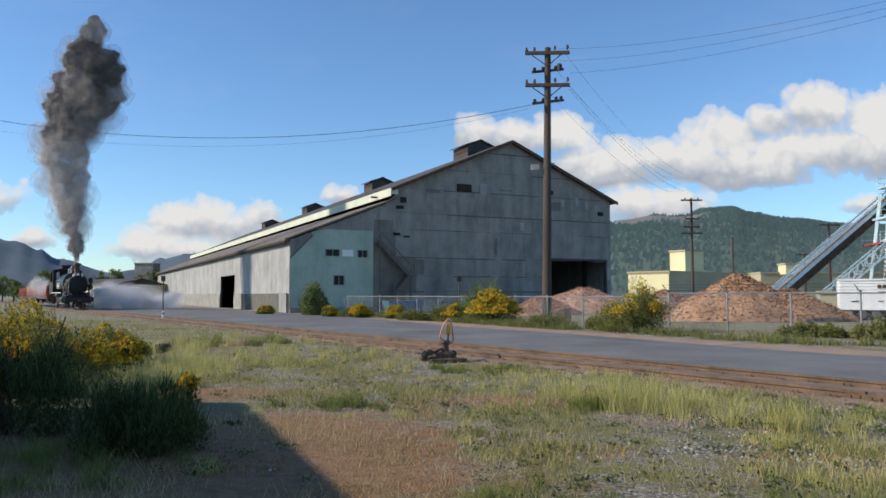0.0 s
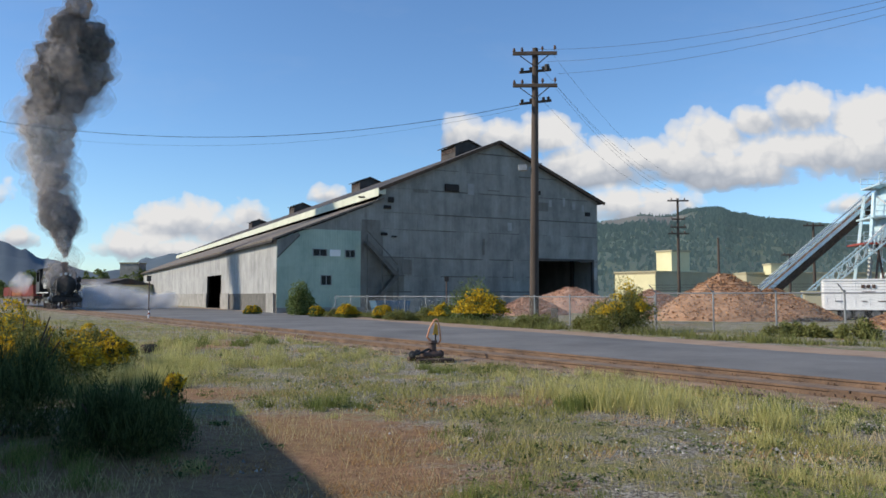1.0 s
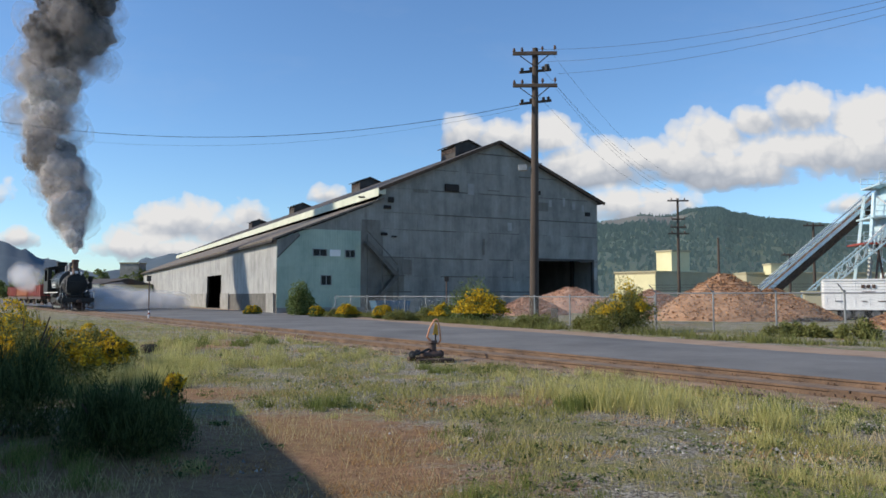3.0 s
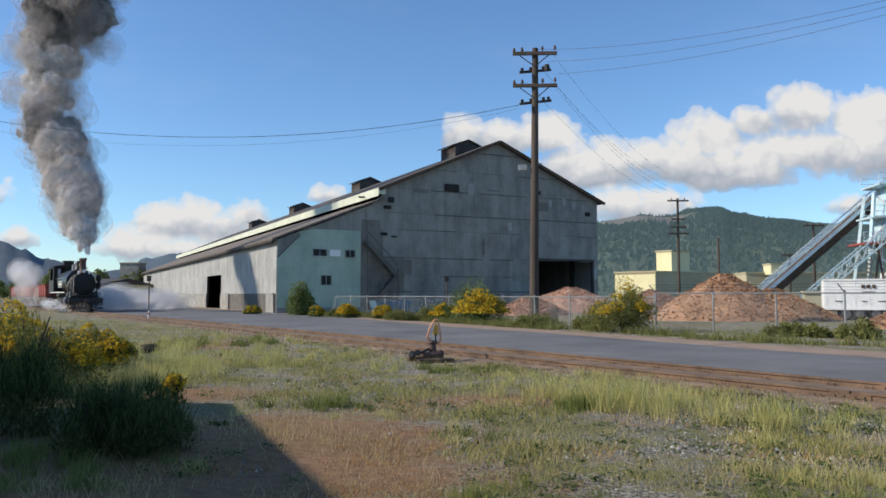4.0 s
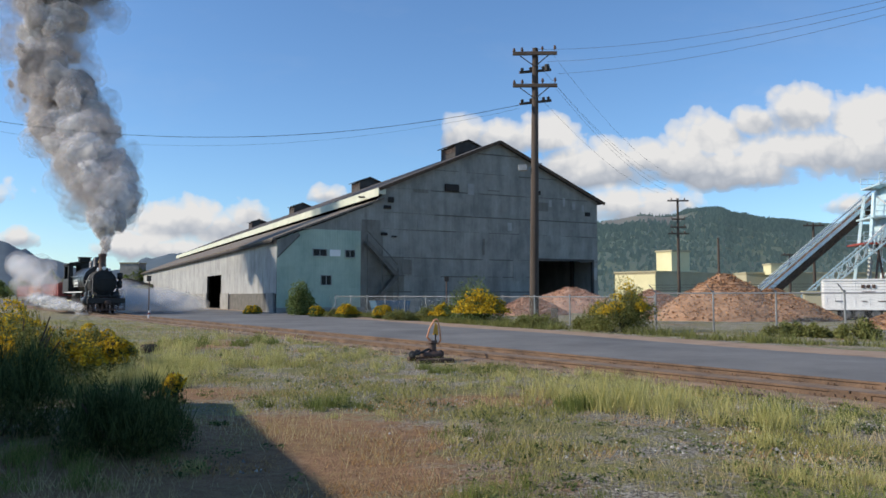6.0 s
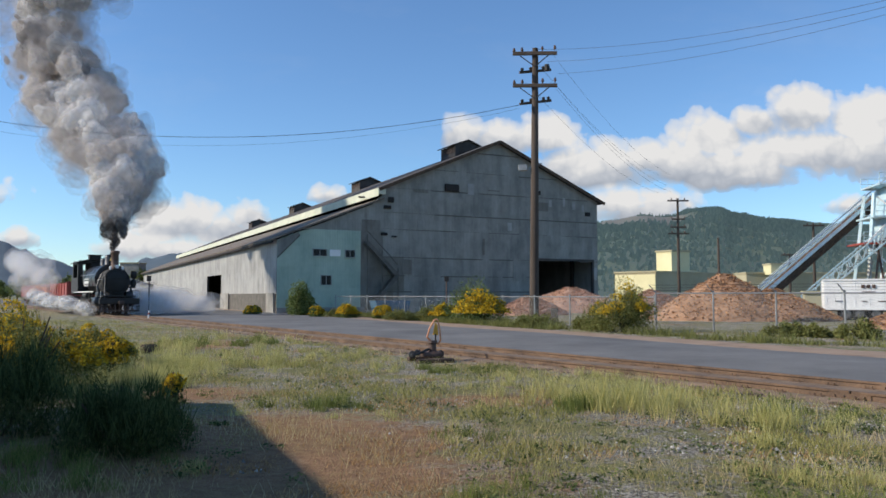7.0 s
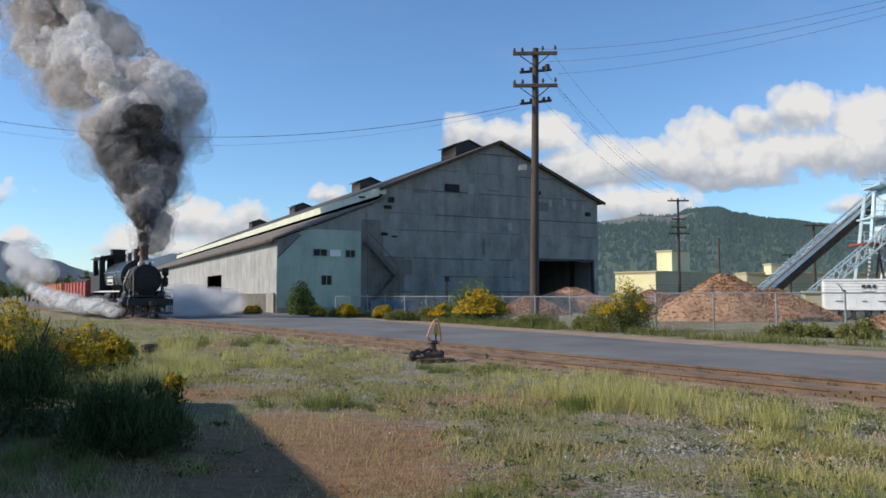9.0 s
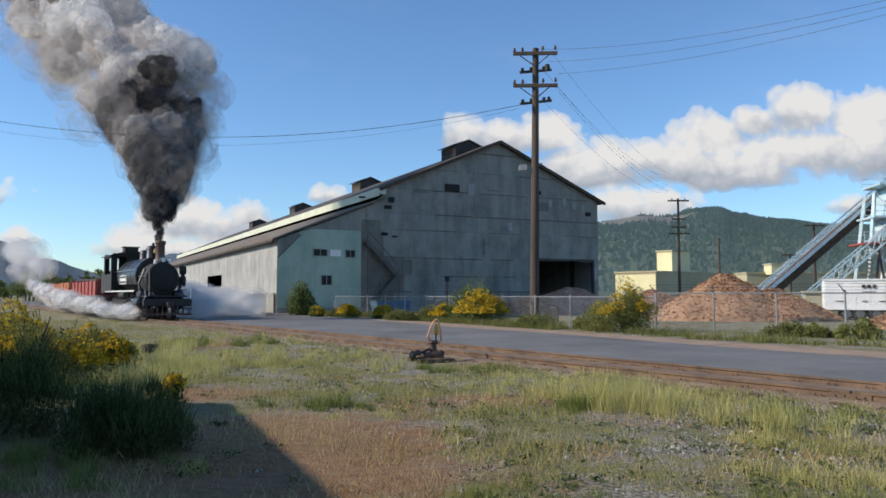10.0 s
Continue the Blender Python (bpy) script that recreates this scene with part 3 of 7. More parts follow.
def hills():
    def ridge(name, dist, rows, m, label, depth, rough, seed):
        """A wooded ridge: tangents across and up at a distance, falling towards the viewer and away."""
        bm = bmesh.new()
        n = 160
        lines = []
        (a0, _), (a1, _) = rows[0], rows[-1]
        for i in range(n + 1):
            a = a0 + (a1 - a0) * i / n
            for (p, h), (q, k) in zip(rows, rows[1:]):
                if p <= a <= q:
                    f = (a - p) / (q - p)
                    f = f * f * (3 - 2 * f)
                    top = h + (k - h) * f
                    break
            line = []
            for j in range(13):
                f = j / 12
                y = dist - depth * (1 - f)
                z = top * dist * math.sin(f * math.pi / 2) ** 1.2
                x = a * y
                z += rough * (0.3 + f) * noise.fractal(Vector((x * 0.01 + seed, y * 0.01, f * 2)), 1.0, 2.0, 5)
                if j == 12:
                    z += rough * 0.35 * noise.fractal(Vector((x * 0.12, seed, 0)), 0.6, 2.0, 3)
                line.append(bm.verts.new((x, y, z if j else -2)))
            line.append(bm.verts.new((a * (dist + depth * 0.6), dist + depth * 0.6, -2)))
            lines.append(line)
        for p, q in zip(lines, lines[1:]):
            for i in range(len(p) - 1):
                bm.faces.new((p[i], q[i], q[i + 1], p[i + 1]))
        tagged(part(name, bm, m, smooth=True), label, "hill", kind="structure")

    ridge("backdrop", 1300, [(0.08, 0.04), (0.18, 0.083), (0.22, 0.093), (0.26, 0.100), (0.30, 0.098), (0.325, 0.104), (0.36, 0.106), (0.385, 0.098), (0.42, 0.092), (0.50, 0.087), (0.58, 0.084), (0.75, 0.07), (1.0, 0.02)], M["forest"], "dark green wooded hill paled by painted haze, with a logged brown patch", 700, 5, 1.0)
    ridge("backdrop", 2400, [(-1.1, 0.02), (-0.8, 0.075), (-0.62, 0.078), (-0.575, 0.07), (-0.55, 0.06), (-0.52, 0.045), (-0.46, 0.028), (-0.42, 0.03), (-0.39, 0.045), (-0.34, 0.052), (-0.25, 0.055), (-0.1, 0.03), (0.1, 0.02)], M["farhill"], "far hills with blue haze painted into their colour", 800, 14, 4.0)


def hill_firs():
    """Far conifers standing on the wooded ridge, a mass of narrow crowns."""
    rng = np.random.default_rng(5)
    hill = bpy.data.objects["backdrop"].data
    n = len(hill.vertices)
    co = np.empty(n * 3, dtype=np.float32)
    hill.vertices.foreach_get("co", co)
    co = co.reshape(-1, 14, 3)[:, :13]
    k = 30000
    i, j = rng.uniform(0, co.shape[0] - 1.001, k), 12 * rng.random(k) ** 0.5
    j = np.minimum(np.where(rng.random(k) < 0.22, 12.0, j), 11.999)
    i0, j0 = i.astype(int), j.astype(int)
    fi, fj = (i - i0)[:, None], (j - j0)[:, None]
    p = co[i0, j0] * (1 - fi) * (1 - fj) + co[i0 + 1, j0] * fi * (1 - fj) + co[i0, j0 + 1] * (1 - fi) * fj + co[i0 + 1, j0 + 1] * fi * fj
    gone = np.linalg.norm((p - np.array((285.0, 1180.0, 108.0))) * (0.0095, 0.004, 0.028), axis=1) + rng.normal(size=k) * 0.12 < 0.9
    p = p[~(gone & (j < 11.2))]
    k = len(p)
    h = rng.uniform(3.5, 7.5, k)
    foot = p - np.array([0, 0, 1.0])
    w = np.stack([rng.uniform(1.6, 3.0, k), np.zeros(k), np.zeros(k)], 1)
    tip = foot + np.stack([np.zeros(k), np.zeros(k), h], 1)
    q = np.stack([foot - w, foot + w, tip + w * 0.12, tip - w * 0.12], 1)
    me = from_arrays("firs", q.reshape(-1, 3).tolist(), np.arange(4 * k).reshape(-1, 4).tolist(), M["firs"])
    tagged(new("far_forest", me), "conifers covering the distant hill, haze in their pale colour", "forest", kind="stuff")


land()
rails()
hills()
hill_firs()


# ---- warehouse ----
MILL_TURN = math.degrees(math.atan2(0.447, 0.894))
MILL = Matrix.Translation((-14.3, 66.0, 0)) @ mat(0, 0, 0, 0, 0, MILL_TURN)
LEAN, WIDE, RIDGE_X, RIDGE_Z, EAVE_Z, LONG = 9.8, 34.3, 22.1, 16.8, 11.5, 134.0


def roof_z(x):
    if x < LEAN:
        return 6.45 + (10.42 - 6.45) * max(0.0, x) / LEAN
    return RIDGE_Z - (RIDGE_Z - EAVE_Z) * abs(x - RIDGE_X) / (RIDGE_X - LEAN)


def clad(parent, name, x0, x1, z0, z1, material_, rng, top=None, depth=0.03):
    """One sheet of siding, its top cut to the roof's slope."""
    top = top or roof_z
    za, zb = min(z1, top(x0) - 0.1), min(z1, top(x1) - 0.1)
    if max(za, zb) <= z0 + 0.05:
        return
    pts = [(0, 0), (x1 - x0, 0), (x1 - x0, max(zb - z0, 0.01)), (0, max(za - z0, 0.01))]
    if x0 < RIDGE_X < x1 and top is roof_z and za < z1:
        pts.insert(3, (RIDGE_X - x0, min(z1, RIDGE_Z - 0.1) - z0))
    bm = bmesh.new()
    prism(bm, pts, depth)
    part(name, bm, material_, parent, m=mat(x0, -depth - rng.uniform(0.0, 0.003), z0, 0.45, 0, 0))


def warehouse():
    rng = random.Random(11)
    # front wall: carrier behind the sheets, with a real opening
    front = thing("wall_south", MILL, "gable wall of weathered grey-green sheet metal with an open bay", "wall", kind="structure")
    bm = bmesh.new()
    d = 0.25
    for outline in ([(0, 0), (LEAN, 0), (LEAN, roof_z(LEAN - 0.01) - 0.15), (0, roof_z(0) - 0.15)],
                    [(LEAN, 0), (26.3, 0), (26.3, roof_z(26.3) - 0.15), (RIDGE_X, RIDGE_Z - 0.15), (LEAN, EAVE_Z - 0.15)],
                    [(26.3, 5.15), (33.6, 5.15), (33.6, roof_z(33.6) - 0.15), (26.3, roof_z(26.3) - 0.15)],
                    [(33.6, 0), (WIDE, 0), (WIDE, roof_z(WIDE) - 0.15), (33.6, roof_z(33.6) - 0.15)]):
        prism(bm, outline, d)
    part("wall_frame", bm, M["roof"], front)
    levels = [0.35, 2.0, 3.45, 5.15, 7.75, 9.3, 11.6, 13.6, 15.6, 17.0]
    for z0, z1 in zip(levels, levels[1:]):
        x = LEAN
        while x < WIDE - 0.01:
            nx = min(WIDE, x + 1.05)
            if nx > 26.3 > x:
                nx = 26.3
            if nx > 33.6 > x:
                nx = 33.6
            if not (26.29 <= x < 33.59 and z1 <= 5.2):
                clad(front, "siding_sheet", x, nx + 0.004, z0 - 0.06, z1, M["grime"] if x < 11.0 and z1 < 7.0 and rng.random() < 0.85 else M["front"], rng)
            x = nx
    for z0, z1 in ((0.5, 2.2), (2.2, 4.1), (4.1, 5.9), (5.9, 7.4)):
        x = 0.0
        while x < LEAN - 0.01:
            nx = min(LEAN, x + 1.09)
            m = M["mint"] if x < 7.4 else M["grime"]
            clad(front, "siding_sheet", x, nx + 0.004, z0 - 0.05, z1, m, rng)
            x = nx
    for z0, z1 in ((7.4, 9.0), (9.0, 10.9)):
        for k in range(9):
            clad(front, "siding_sheet", k * 1.09, min(LEAN, k * 1.09 + 1.095), z0 - 0.05, z1, M["front"], rng)
    for z in levels[1:-1]:
        half = (RIDGE_Z - z) / (RIDGE_Z - EAVE_Z) * (RIDGE_X - LEAN) if z > EAVE_Z else 99
        a, b = max(LEAN, RIDGE_X - half + 0.4), min(26.2 if z < 5 else WIDE, RIDGE_X + half - 0.4)
        if b - a > 1:
            # dark strips stand in for lap shadows, broken and uneven here and there
            x = a
            while x < b - 0.5:
                nx = min(b, x + rng.uniform(1.2, 5.5))
                th = rng.choice((0.02, 0.035, 0.05, 0.075, 0.1))
                bm = bmesh.new()
                box(bm, nx - x, 0.035, th, mat((x + nx) / 2, -0.062, z - 0.06 - th / 2, 0, rng.uniform(-0.25, 0.25), 0))
                part("lap_strip", bm, M["lap"], front)
                x = nx + (rng.uniform(0.3, 2.2) if rng.random() < 0.4 else 0.0)
    # patches of odd sheet nailed on
    for x, z, w, h, m in ((13.6, 11.4, 1.6, 0.35, "grime"), (19.0, 11.9, 0.7, 1.1, "side"), (21.6, 11.9, 1.3, 0.12, "grime"), (28.3, 11.0, 0.35, 0.7, "side"), (30.0, 11.2, 0.3, 0.9, "side"), (31.2, 10.9, 0.4, 0.8, "side"), (32.4, 10.7, 0.3, 0.7, "side"), (27.3, 10.6, 1.4, 0.9, "grime"), (17.4, 10.7, 2.2, 0.5, "front"), (23.4, 8.4, 0.5, 0.8, "side"), (15.0, 8.2, 3.4, 0.9, "front"), (12.2, 4.2, 1.0, 1.4, "grime"), (24.6, 4.0, 1.6, 2.0, "front"), (20.4, 6.3, 0.25, 1.6, "grime"), (8.6, 7.9, 1.8, 1.1, "grime"), (33.9, 3.8, 0.5, 1.3, "side")):
        bm = bmesh.new()
        box(bm, w, 0.02, h, mat(0, 0, 0, 0, rng.uniform(-1.0, 1.0), 0))
        part("patch_sheet", bm, M[m], front, m=mat(x, -0.085, z))
    # grey eaves panel cuts the mint corner off on a slant
    bm = bmesh.new()
    prism(bm, [(0.02, 4.85), (1.9, 6.75), (1.9, 7.1), (0.02, 6.3)], 0.03)
    part("eaves_panel", bm, M["front"], front, m=mat(0, -0.075, 0))
    bm = bmesh.new()
    beam(bm, (0.0, -0.1, 4.8), (2.0, -0.1, 6.85), 0.05, 0.1)
    part("slant_strip", bm, M["lap"], front)
    bm = bmesh.new()
    box(bm, 26.3, 0.1, 0.5, mat(13.15, -0.03, 0.25))
    part("footing", bm, M["concrete"], front)
    bm = bmesh.new()
    for x in (26.2, 33.65):
        box(bm, 0.2, 0.16, 5.2, mat(x, -0.06, 2.6))
    box(bm, 7.6, 0.16, 0.22, mat(29.95, -0.065, 5.2))
    part("bay_frame", bm, M["roof"], front)
    bm = bmesh.new()
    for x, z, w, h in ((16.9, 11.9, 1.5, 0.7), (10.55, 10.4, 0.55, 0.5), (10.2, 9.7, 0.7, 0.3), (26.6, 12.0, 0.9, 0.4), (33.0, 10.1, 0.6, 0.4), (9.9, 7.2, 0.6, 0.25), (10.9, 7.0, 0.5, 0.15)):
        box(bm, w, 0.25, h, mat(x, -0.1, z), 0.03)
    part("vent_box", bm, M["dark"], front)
    bm = bmesh.new()
    box(bm, 1.0, 0.06, 0.6, mat(5.2, -0.09, 5.33))
    part("patch_plate", bm, M["white"], front)

    # long side wall facing the railway
    side = thing("wall_west", MILL @ mat(0, 0, 0, 0, 0, 90), "long pale galvanised sheet-metal wall of the warehouse", "wall", kind="structure")
    bm = bmesh.new()
    box(bm, 25.0, 0.2, 6.3, mat(12.5, -0.1, 3.15))
    box(bm, 9.5, 0.2, 2.3, mat(29.75, -0.1, 5.15))
    box(bm, LONG - 34.5, 0.2, 6.3, mat((LONG + 34.5) / 2, -0.1, 3.15))
    part("wall_frame", bm, M["roof"], side)
    flat = lambda x: 6.45
    for z0, z1 in ((1.75, 4.0), (4.0, 6.45)):
        x = 0.0
        while x < LONG:
            w = 1.1 if x < 90 else 11.0
            nx = min(LONG, x + w)
            if x < 25.0 < nx:
                nx = 25.0
            if x < 34.5 < nx:
                nx = 34.5
            if not (24.99 <= x < 34.49 and z0 < 3):
                # the outer face is the +y side of this frame
                bm = bmesh.new()
                box(bm, nx - x - 0.006, 0.03, z1 - z0 + 0.05, mat((nx - x) / 2, 0, (z1 - z0) / 2))
                part("siding_sheet", bm, M["side"], side, m=mat(x, 0.02 + rng.uniform(0, 0.012), z0 - 0.05))
            x = nx
    bm = bmesh.new()
    for a, b in ((0.6, 3.2), (20.4, 25.0), (34.5, LONG)):
        box(bm, b - a, 0.14, 1.78, mat((a + b) / 2, 0.07, 0.89))
    part("footing", bm, M["concrete"], side)
    bm = bmesh.new()
    for k in range(11):
        box(bm, 1.45, 0.06, 1.72, mat(4.0 + 1.48 * k, 0.03, 0.87))
    part("plank_skirt", bm, M["oldwood"], side)
    # other walls close the hall
    for name, sx, cx, cy, turn in (("wall_east", LONG, WIDE, LONG / 2, 90), ("wall_north", WIDE, WIDE / 2, LONG, 0)):
        bm = bmesh.new()
        if name == "wall_north":
            prism(bm, [(0, 0), (WIDE, 0), (WIDE, EAVE_Z - 0.15), (RIDGE_X, RIDGE_Z - 0.15), (LEAN, EAVE_Z - 0.15), (LEAN, 10.5), (0, 6.3)], 0.2)
            tagged(part(name, bm, M["front"], m=MILL @ mat(0, LONG - 0.2, 0)), "far gable wall of grey sheet metal", "wall", kind="structure")
        else:
            box(bm, 0.2, LONG - 0.5, EAVE_Z - 0.2, mat(0, 0, (EAVE_Z - 0.2) / 2))
            tagged(part(name, bm, M["front"], m=MILL @ mat(WIDE - 0.1, LONG / 2, 0)), "long grey sheet-metal side wall", "wall", kind="structure")
    # floor colour holds the darkness of the hall
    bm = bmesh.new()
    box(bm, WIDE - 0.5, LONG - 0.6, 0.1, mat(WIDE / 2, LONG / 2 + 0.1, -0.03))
    tagged(part("floor", bm, M["dark"], m=MILL), "bare floor of the hall, coloured near black for the shade inside", "floor", kind="structure")

    # roofs: thin slopes with overhang
    roof = thing("roof", MILL, "dark weathered gable roof with ridge vents and cream eaves boards", "roof", kind="structure")
    def slope(name, xa, za, xb, zb, ya, yb, th, m):
        bm = bmesh.new()
        n = Vector((-(zb - za), xb - xa)).normalized() * th
        prism(bm, [(xa, za), (xb, zb), (xb + n.x, zb + n.y), (xa + n.x, za + n.y)], yb - ya)
        return part(name, bm, m, roof, m=mat(0, ya, 0))
    g = (RIDGE_Z - EAVE_Z) / (RIDGE_X - LEAN)
    slope("roof_slope", LEAN - 0.55, EAVE_Z - g * 0.55, RIDGE_X, RIDGE_Z, -0.55, LONG + 0.5, 0.14, M["roof"])
    slope("roof_slope", RIDGE_X, RIDGE_Z, WIDE + 0.6, EAVE_Z - g * 0.6, -0.55, LONG + 0.5, 0.14, M["roof"])
    slope("lean_to_roof", -0.5, 6.3, LEAN + 0.05, 10.42, -0.35, LONG + 0.2, 0.16, M["leanroof"])
    bm = bmesh.new()
    box(bm, 0.08, LONG + 0.9, 0.74, mat(LEAN - 0.62, LONG / 2, EAVE_Z - g * 0.55 - 0.24))
    box(bm, 0.72, 0.06, 0.5, mat(LEAN - 0.3, -0.5, EAVE_Z - g * 0.55 - 0.2))
    part("eaves_board", bm, M["fascia"], roof, "cream painted eaves board")
    bm = bmesh.new()
    box(bm, 0.12, LONG + 0.6, 0.18, mat(-0.5, LONG / 2, 6.2))
    part("gutter", bm, M["dark"], roof)
    for s in (-1, 1):
        bm = bmesh.new()
        xa, za = RIDGE_X, RIDGE_Z
        xb = RIDGE_X + s * (RIDGE_X - LEAN + 0.55)
        zb = EAVE_Z - g * 0.55
        beam(bm, (xa, -0.56, za - 0.02), (xb, -0.56, zb - 0.02), 0.06, 0.3)
        part("barge_board", bm, M["tie"], roof)
    for y in (8.0, 37.0, 70.5, 104.0):
        bm = bmesh.new()
        prism(bm, [(-1.5, -0.8), (1.5, -0.8), (1.5, 0.75), (0, 1.3), (-1.5, 0.75)], 3.4)
        vent = part("roof_vent", bm, M["roof"], roof, m=mat(RIDGE_X, y - 1.7, RIDGE_Z))
        bm = bmesh.new()
        for s in (-1, 1):
            beam(bm, (s * 1.85, 1.7, 0.72), (0, 1.7, 1.4), 3.9, 0.08)
        part("vent_roof", bm, M["roof"], vent)
        bm = bmesh.new()
        for k in range(4):
            box(bm, 0.04, 3.1, 0.06, mat(-1.53, 1.7, 0.1 + 0.15 * k, 0, 35, 0))
        part("louvre", bm, M["stack"], vent)
    # trusses and posts inside the hall
    bm = bmesh.new()
    box(bm, 26.0, 0.14, 0.14, mat(21.5, 3.0, 10.9))
    for k in range(14):
        box(bm, 24.2, 0.18, 0.3, mat(22, 4 + 9.4 * k, 11.0))
        for s in (LEAN + 0.3, WIDE - 0.4):
            box(bm, 0.3, 0.3, 11.0, mat(s, 4 + 9.4 * k, 5.5))
    part("roof_truss", bm, M["dark"], roof)


def window(m, w, h, panes):
    win = thing("window_1", m, "dark aluminium-framed window in the mint sheet wall", "window", kind="structure")
    bm = bmesh.new()
    t = 0.05
    for s in (-1, 1):
        box(bm, w, 0.1, t, mat(0, 0, s * (h / 2 - t / 2)))
        box(bm, t, 0.1, h - 2 * t, mat(s * (w / 2 - t / 2), 0, 0))
    part("window_frame", bm, M["steel"], win)
    step = (w - 2 * t) / panes
    for k in range(panes):
        bm = bmesh.new()
        box(bm, step - 0.05, 0.03, h - 2 * t, mat(-w / 2 + t + step * (k + 0.5), 0.01, 0))
        part("pane", bm, M["glass"], win)
    for k in range(1, panes):
        bm = bmesh.new()
        box(bm, 0.05, 0.08, h - 2 * t, mat(-w / 2 + t + step * k, 0, 0))
        part("mullion", bm, M["steel"], win)
    bm = bmesh.new()
    box(bm, w + 0.16, 0.16, 0.05, mat(0, -0.02, -h / 2 - 0.025))
    part("window_sill", bm, M["mint"], win)


def outside_stair():
    """Dark timber stair with its landing against the front wall."""
    st = thing("outside_stair", MILL @ mat(7.7, -0.9, 0), "dark timber outside stair climbing the sheet wall", "stair")
    for y in (0.0, 0.75):
        bm = bmesh.new()
        beam(bm, (0.2, y, 6.4), (3.2, y, 3.4), 0.06, 0.35)
        beam(bm, (3.2, y, 3.3), (0.4, y, 0.3), 0.06, 0.35)
        part("stringer", bm, M["oldwood"], st)
    for k in range(15):
        bm = bmesh.new()
        box(bm, 0.3, 0.72, 0.04, mat(0.3 + 0.2 * k, 0.375, 6.3 - 0.2 * k))
        part("tread", bm, M["oldwood"], st)
        bm = bmesh.new()
        box(bm, 0.3, 0.72, 0.04, mat(3.1 - 0.19 * k, 0.375, 3.2 - 0.2 * k))
        part("tread", bm, M["oldwood"], st)
    bm = bmesh.new()
    beam(bm, (0.2, -0.02, 7.4), (3.2, -0.02, 4.4), 0.05, 0.08)
    for x, z in ((0.25, 0.0), (1.7, 0.0), (3.25, 0.0)):
        beam(bm, (x, 0.0, z), (x, 0.0, 7.3 - x), 0.09, 0.09)
    part("handrail", bm, M["oldwood"], st)
    bm = bmesh.new()
    box(bm, 1.0, 0.8, 0.08, mat(3.4, 0.38, 3.35))
    part("landing", bm, M["oldwood"], st)


warehouse()
for wx, wz, ww, wh, wp in ((3.8, 5.33, 1.3, 0.66, 2), (6.6, 5.3, 0.95, 0.7, 2), (4.4, 2.9, 1.0, 0.9, 2)):
    window(MILL @ mat(wx, -0.08, wz), ww, wh, wp)
outside_stair()


# ---- yard ----
def utility_pole():
    pole = thing("utility_pole", Matrix.Translation((4.98, 43.0, 0)) @ mat(0, 0, 0, 0, 0, -12), "tall weathered timber power pole with two crossarms", "utility pole")
    bm = bmesh.new()
    cyl(bm, 0.27, 0.17, (0.1, 0, -0.3), (0.28, 0, 15.6), 14)
    part("shaft", bm, M["pole"], pole)
    for z in (15.25, 13.4):
        bm = bmesh.new()
        box(bm, 2.5, 0.14, 0.2, mat(0.27, -0.22, z, 0, 3.0, 0), 0.015)
        arm = part("crossarm", bm, M["pole"], pole)
        bm = bmesh.new()
        for s in (-1, 1):
            beam(bm, (0.27 + s * 0.85, -0.2, z - 0.08), (0.27, -0.2, z - 0.75), 0.04, 0.05)
        part("brace", bm, M["wire"], pole)
        for x in (-0.9, -0.45, 0.7, 1.4):
            bm = bmesh.new()
            lathe(bm, [(0.03, 0), (0.03, 0.06), (0.08, 0.09), (0.09, 0.16), (0.05, 0.2), (0.07, 0.24), (0.03, 0.29)], mat(x, -0.22, z + 0.1), 8)
            part("insulator", bm, M["stack"], pole)
    for z, turn in ((14.35, 40), (12.55, 40)):
        bm = bmesh.new()
        box(bm, 2.2, 0.1, 0.14, mat(0.26, 0.2, z, 0, -12, turn))
        part("side_arm", bm, M["pole"], pole)
        for x in (-0.9, -0.3, 0.6, 0.95):
            bm = bmesh.new()
            lathe(bm, [(0.03, 0), (0.09, 0.05), (0.1, 0.15), (0.04, 0.2)], mat(0.26, 0.2, z, 0, -12, turn) @ mat(x, 0, 0.05), 8)
            part("insulator", bm, M["wire"], pole)
    bm = bmesh.new()
    cyl(bm, 0.14, 0.14, (0.95, -0.25, 14.2), (0.95, -0.25, 14.55), 10)
    part("cutout", bm, M["iron"], pole)
    bm = bmesh.new()
    box(bm, 0.5, 0.3, 0.35, mat(-0.45, -0.1, 8.75), 0.03)
    beam(bm, (-0.3, 0, 8.7), (0.6, 0, 9.0), 0.06, 0.06)
    part("lamp_head", bm, M["steel"], pole, "grey yard lamp head")


def power_line(points, sag, r, name="power_cable", label="thin dark overhead power cable"):
    bm = bmesh.new()
    n = 24
    a, b = Vector(points[0]), Vector(points[1])
    last = None
    for i in range(n + 1):
        f = i / n
        p = a.lerp(b, f) - Vector((0, 0, 4 * sag * f * (1 - f)))
        ring = [bm.verts.new(p + Vector((0, r * math.cos(q), r * math.sin(q)))) for q in (0.5, 2.6, 4.7)]
        if last is not None:
            for q in range(3):
                bm.faces.new((last[q], last[(q + 1) % 3], ring[(q + 1) % 3], ring[q]))
        last = ring
    tagged(part(name, bm, M["wire"]), label, "cable", group="overhead power cables")


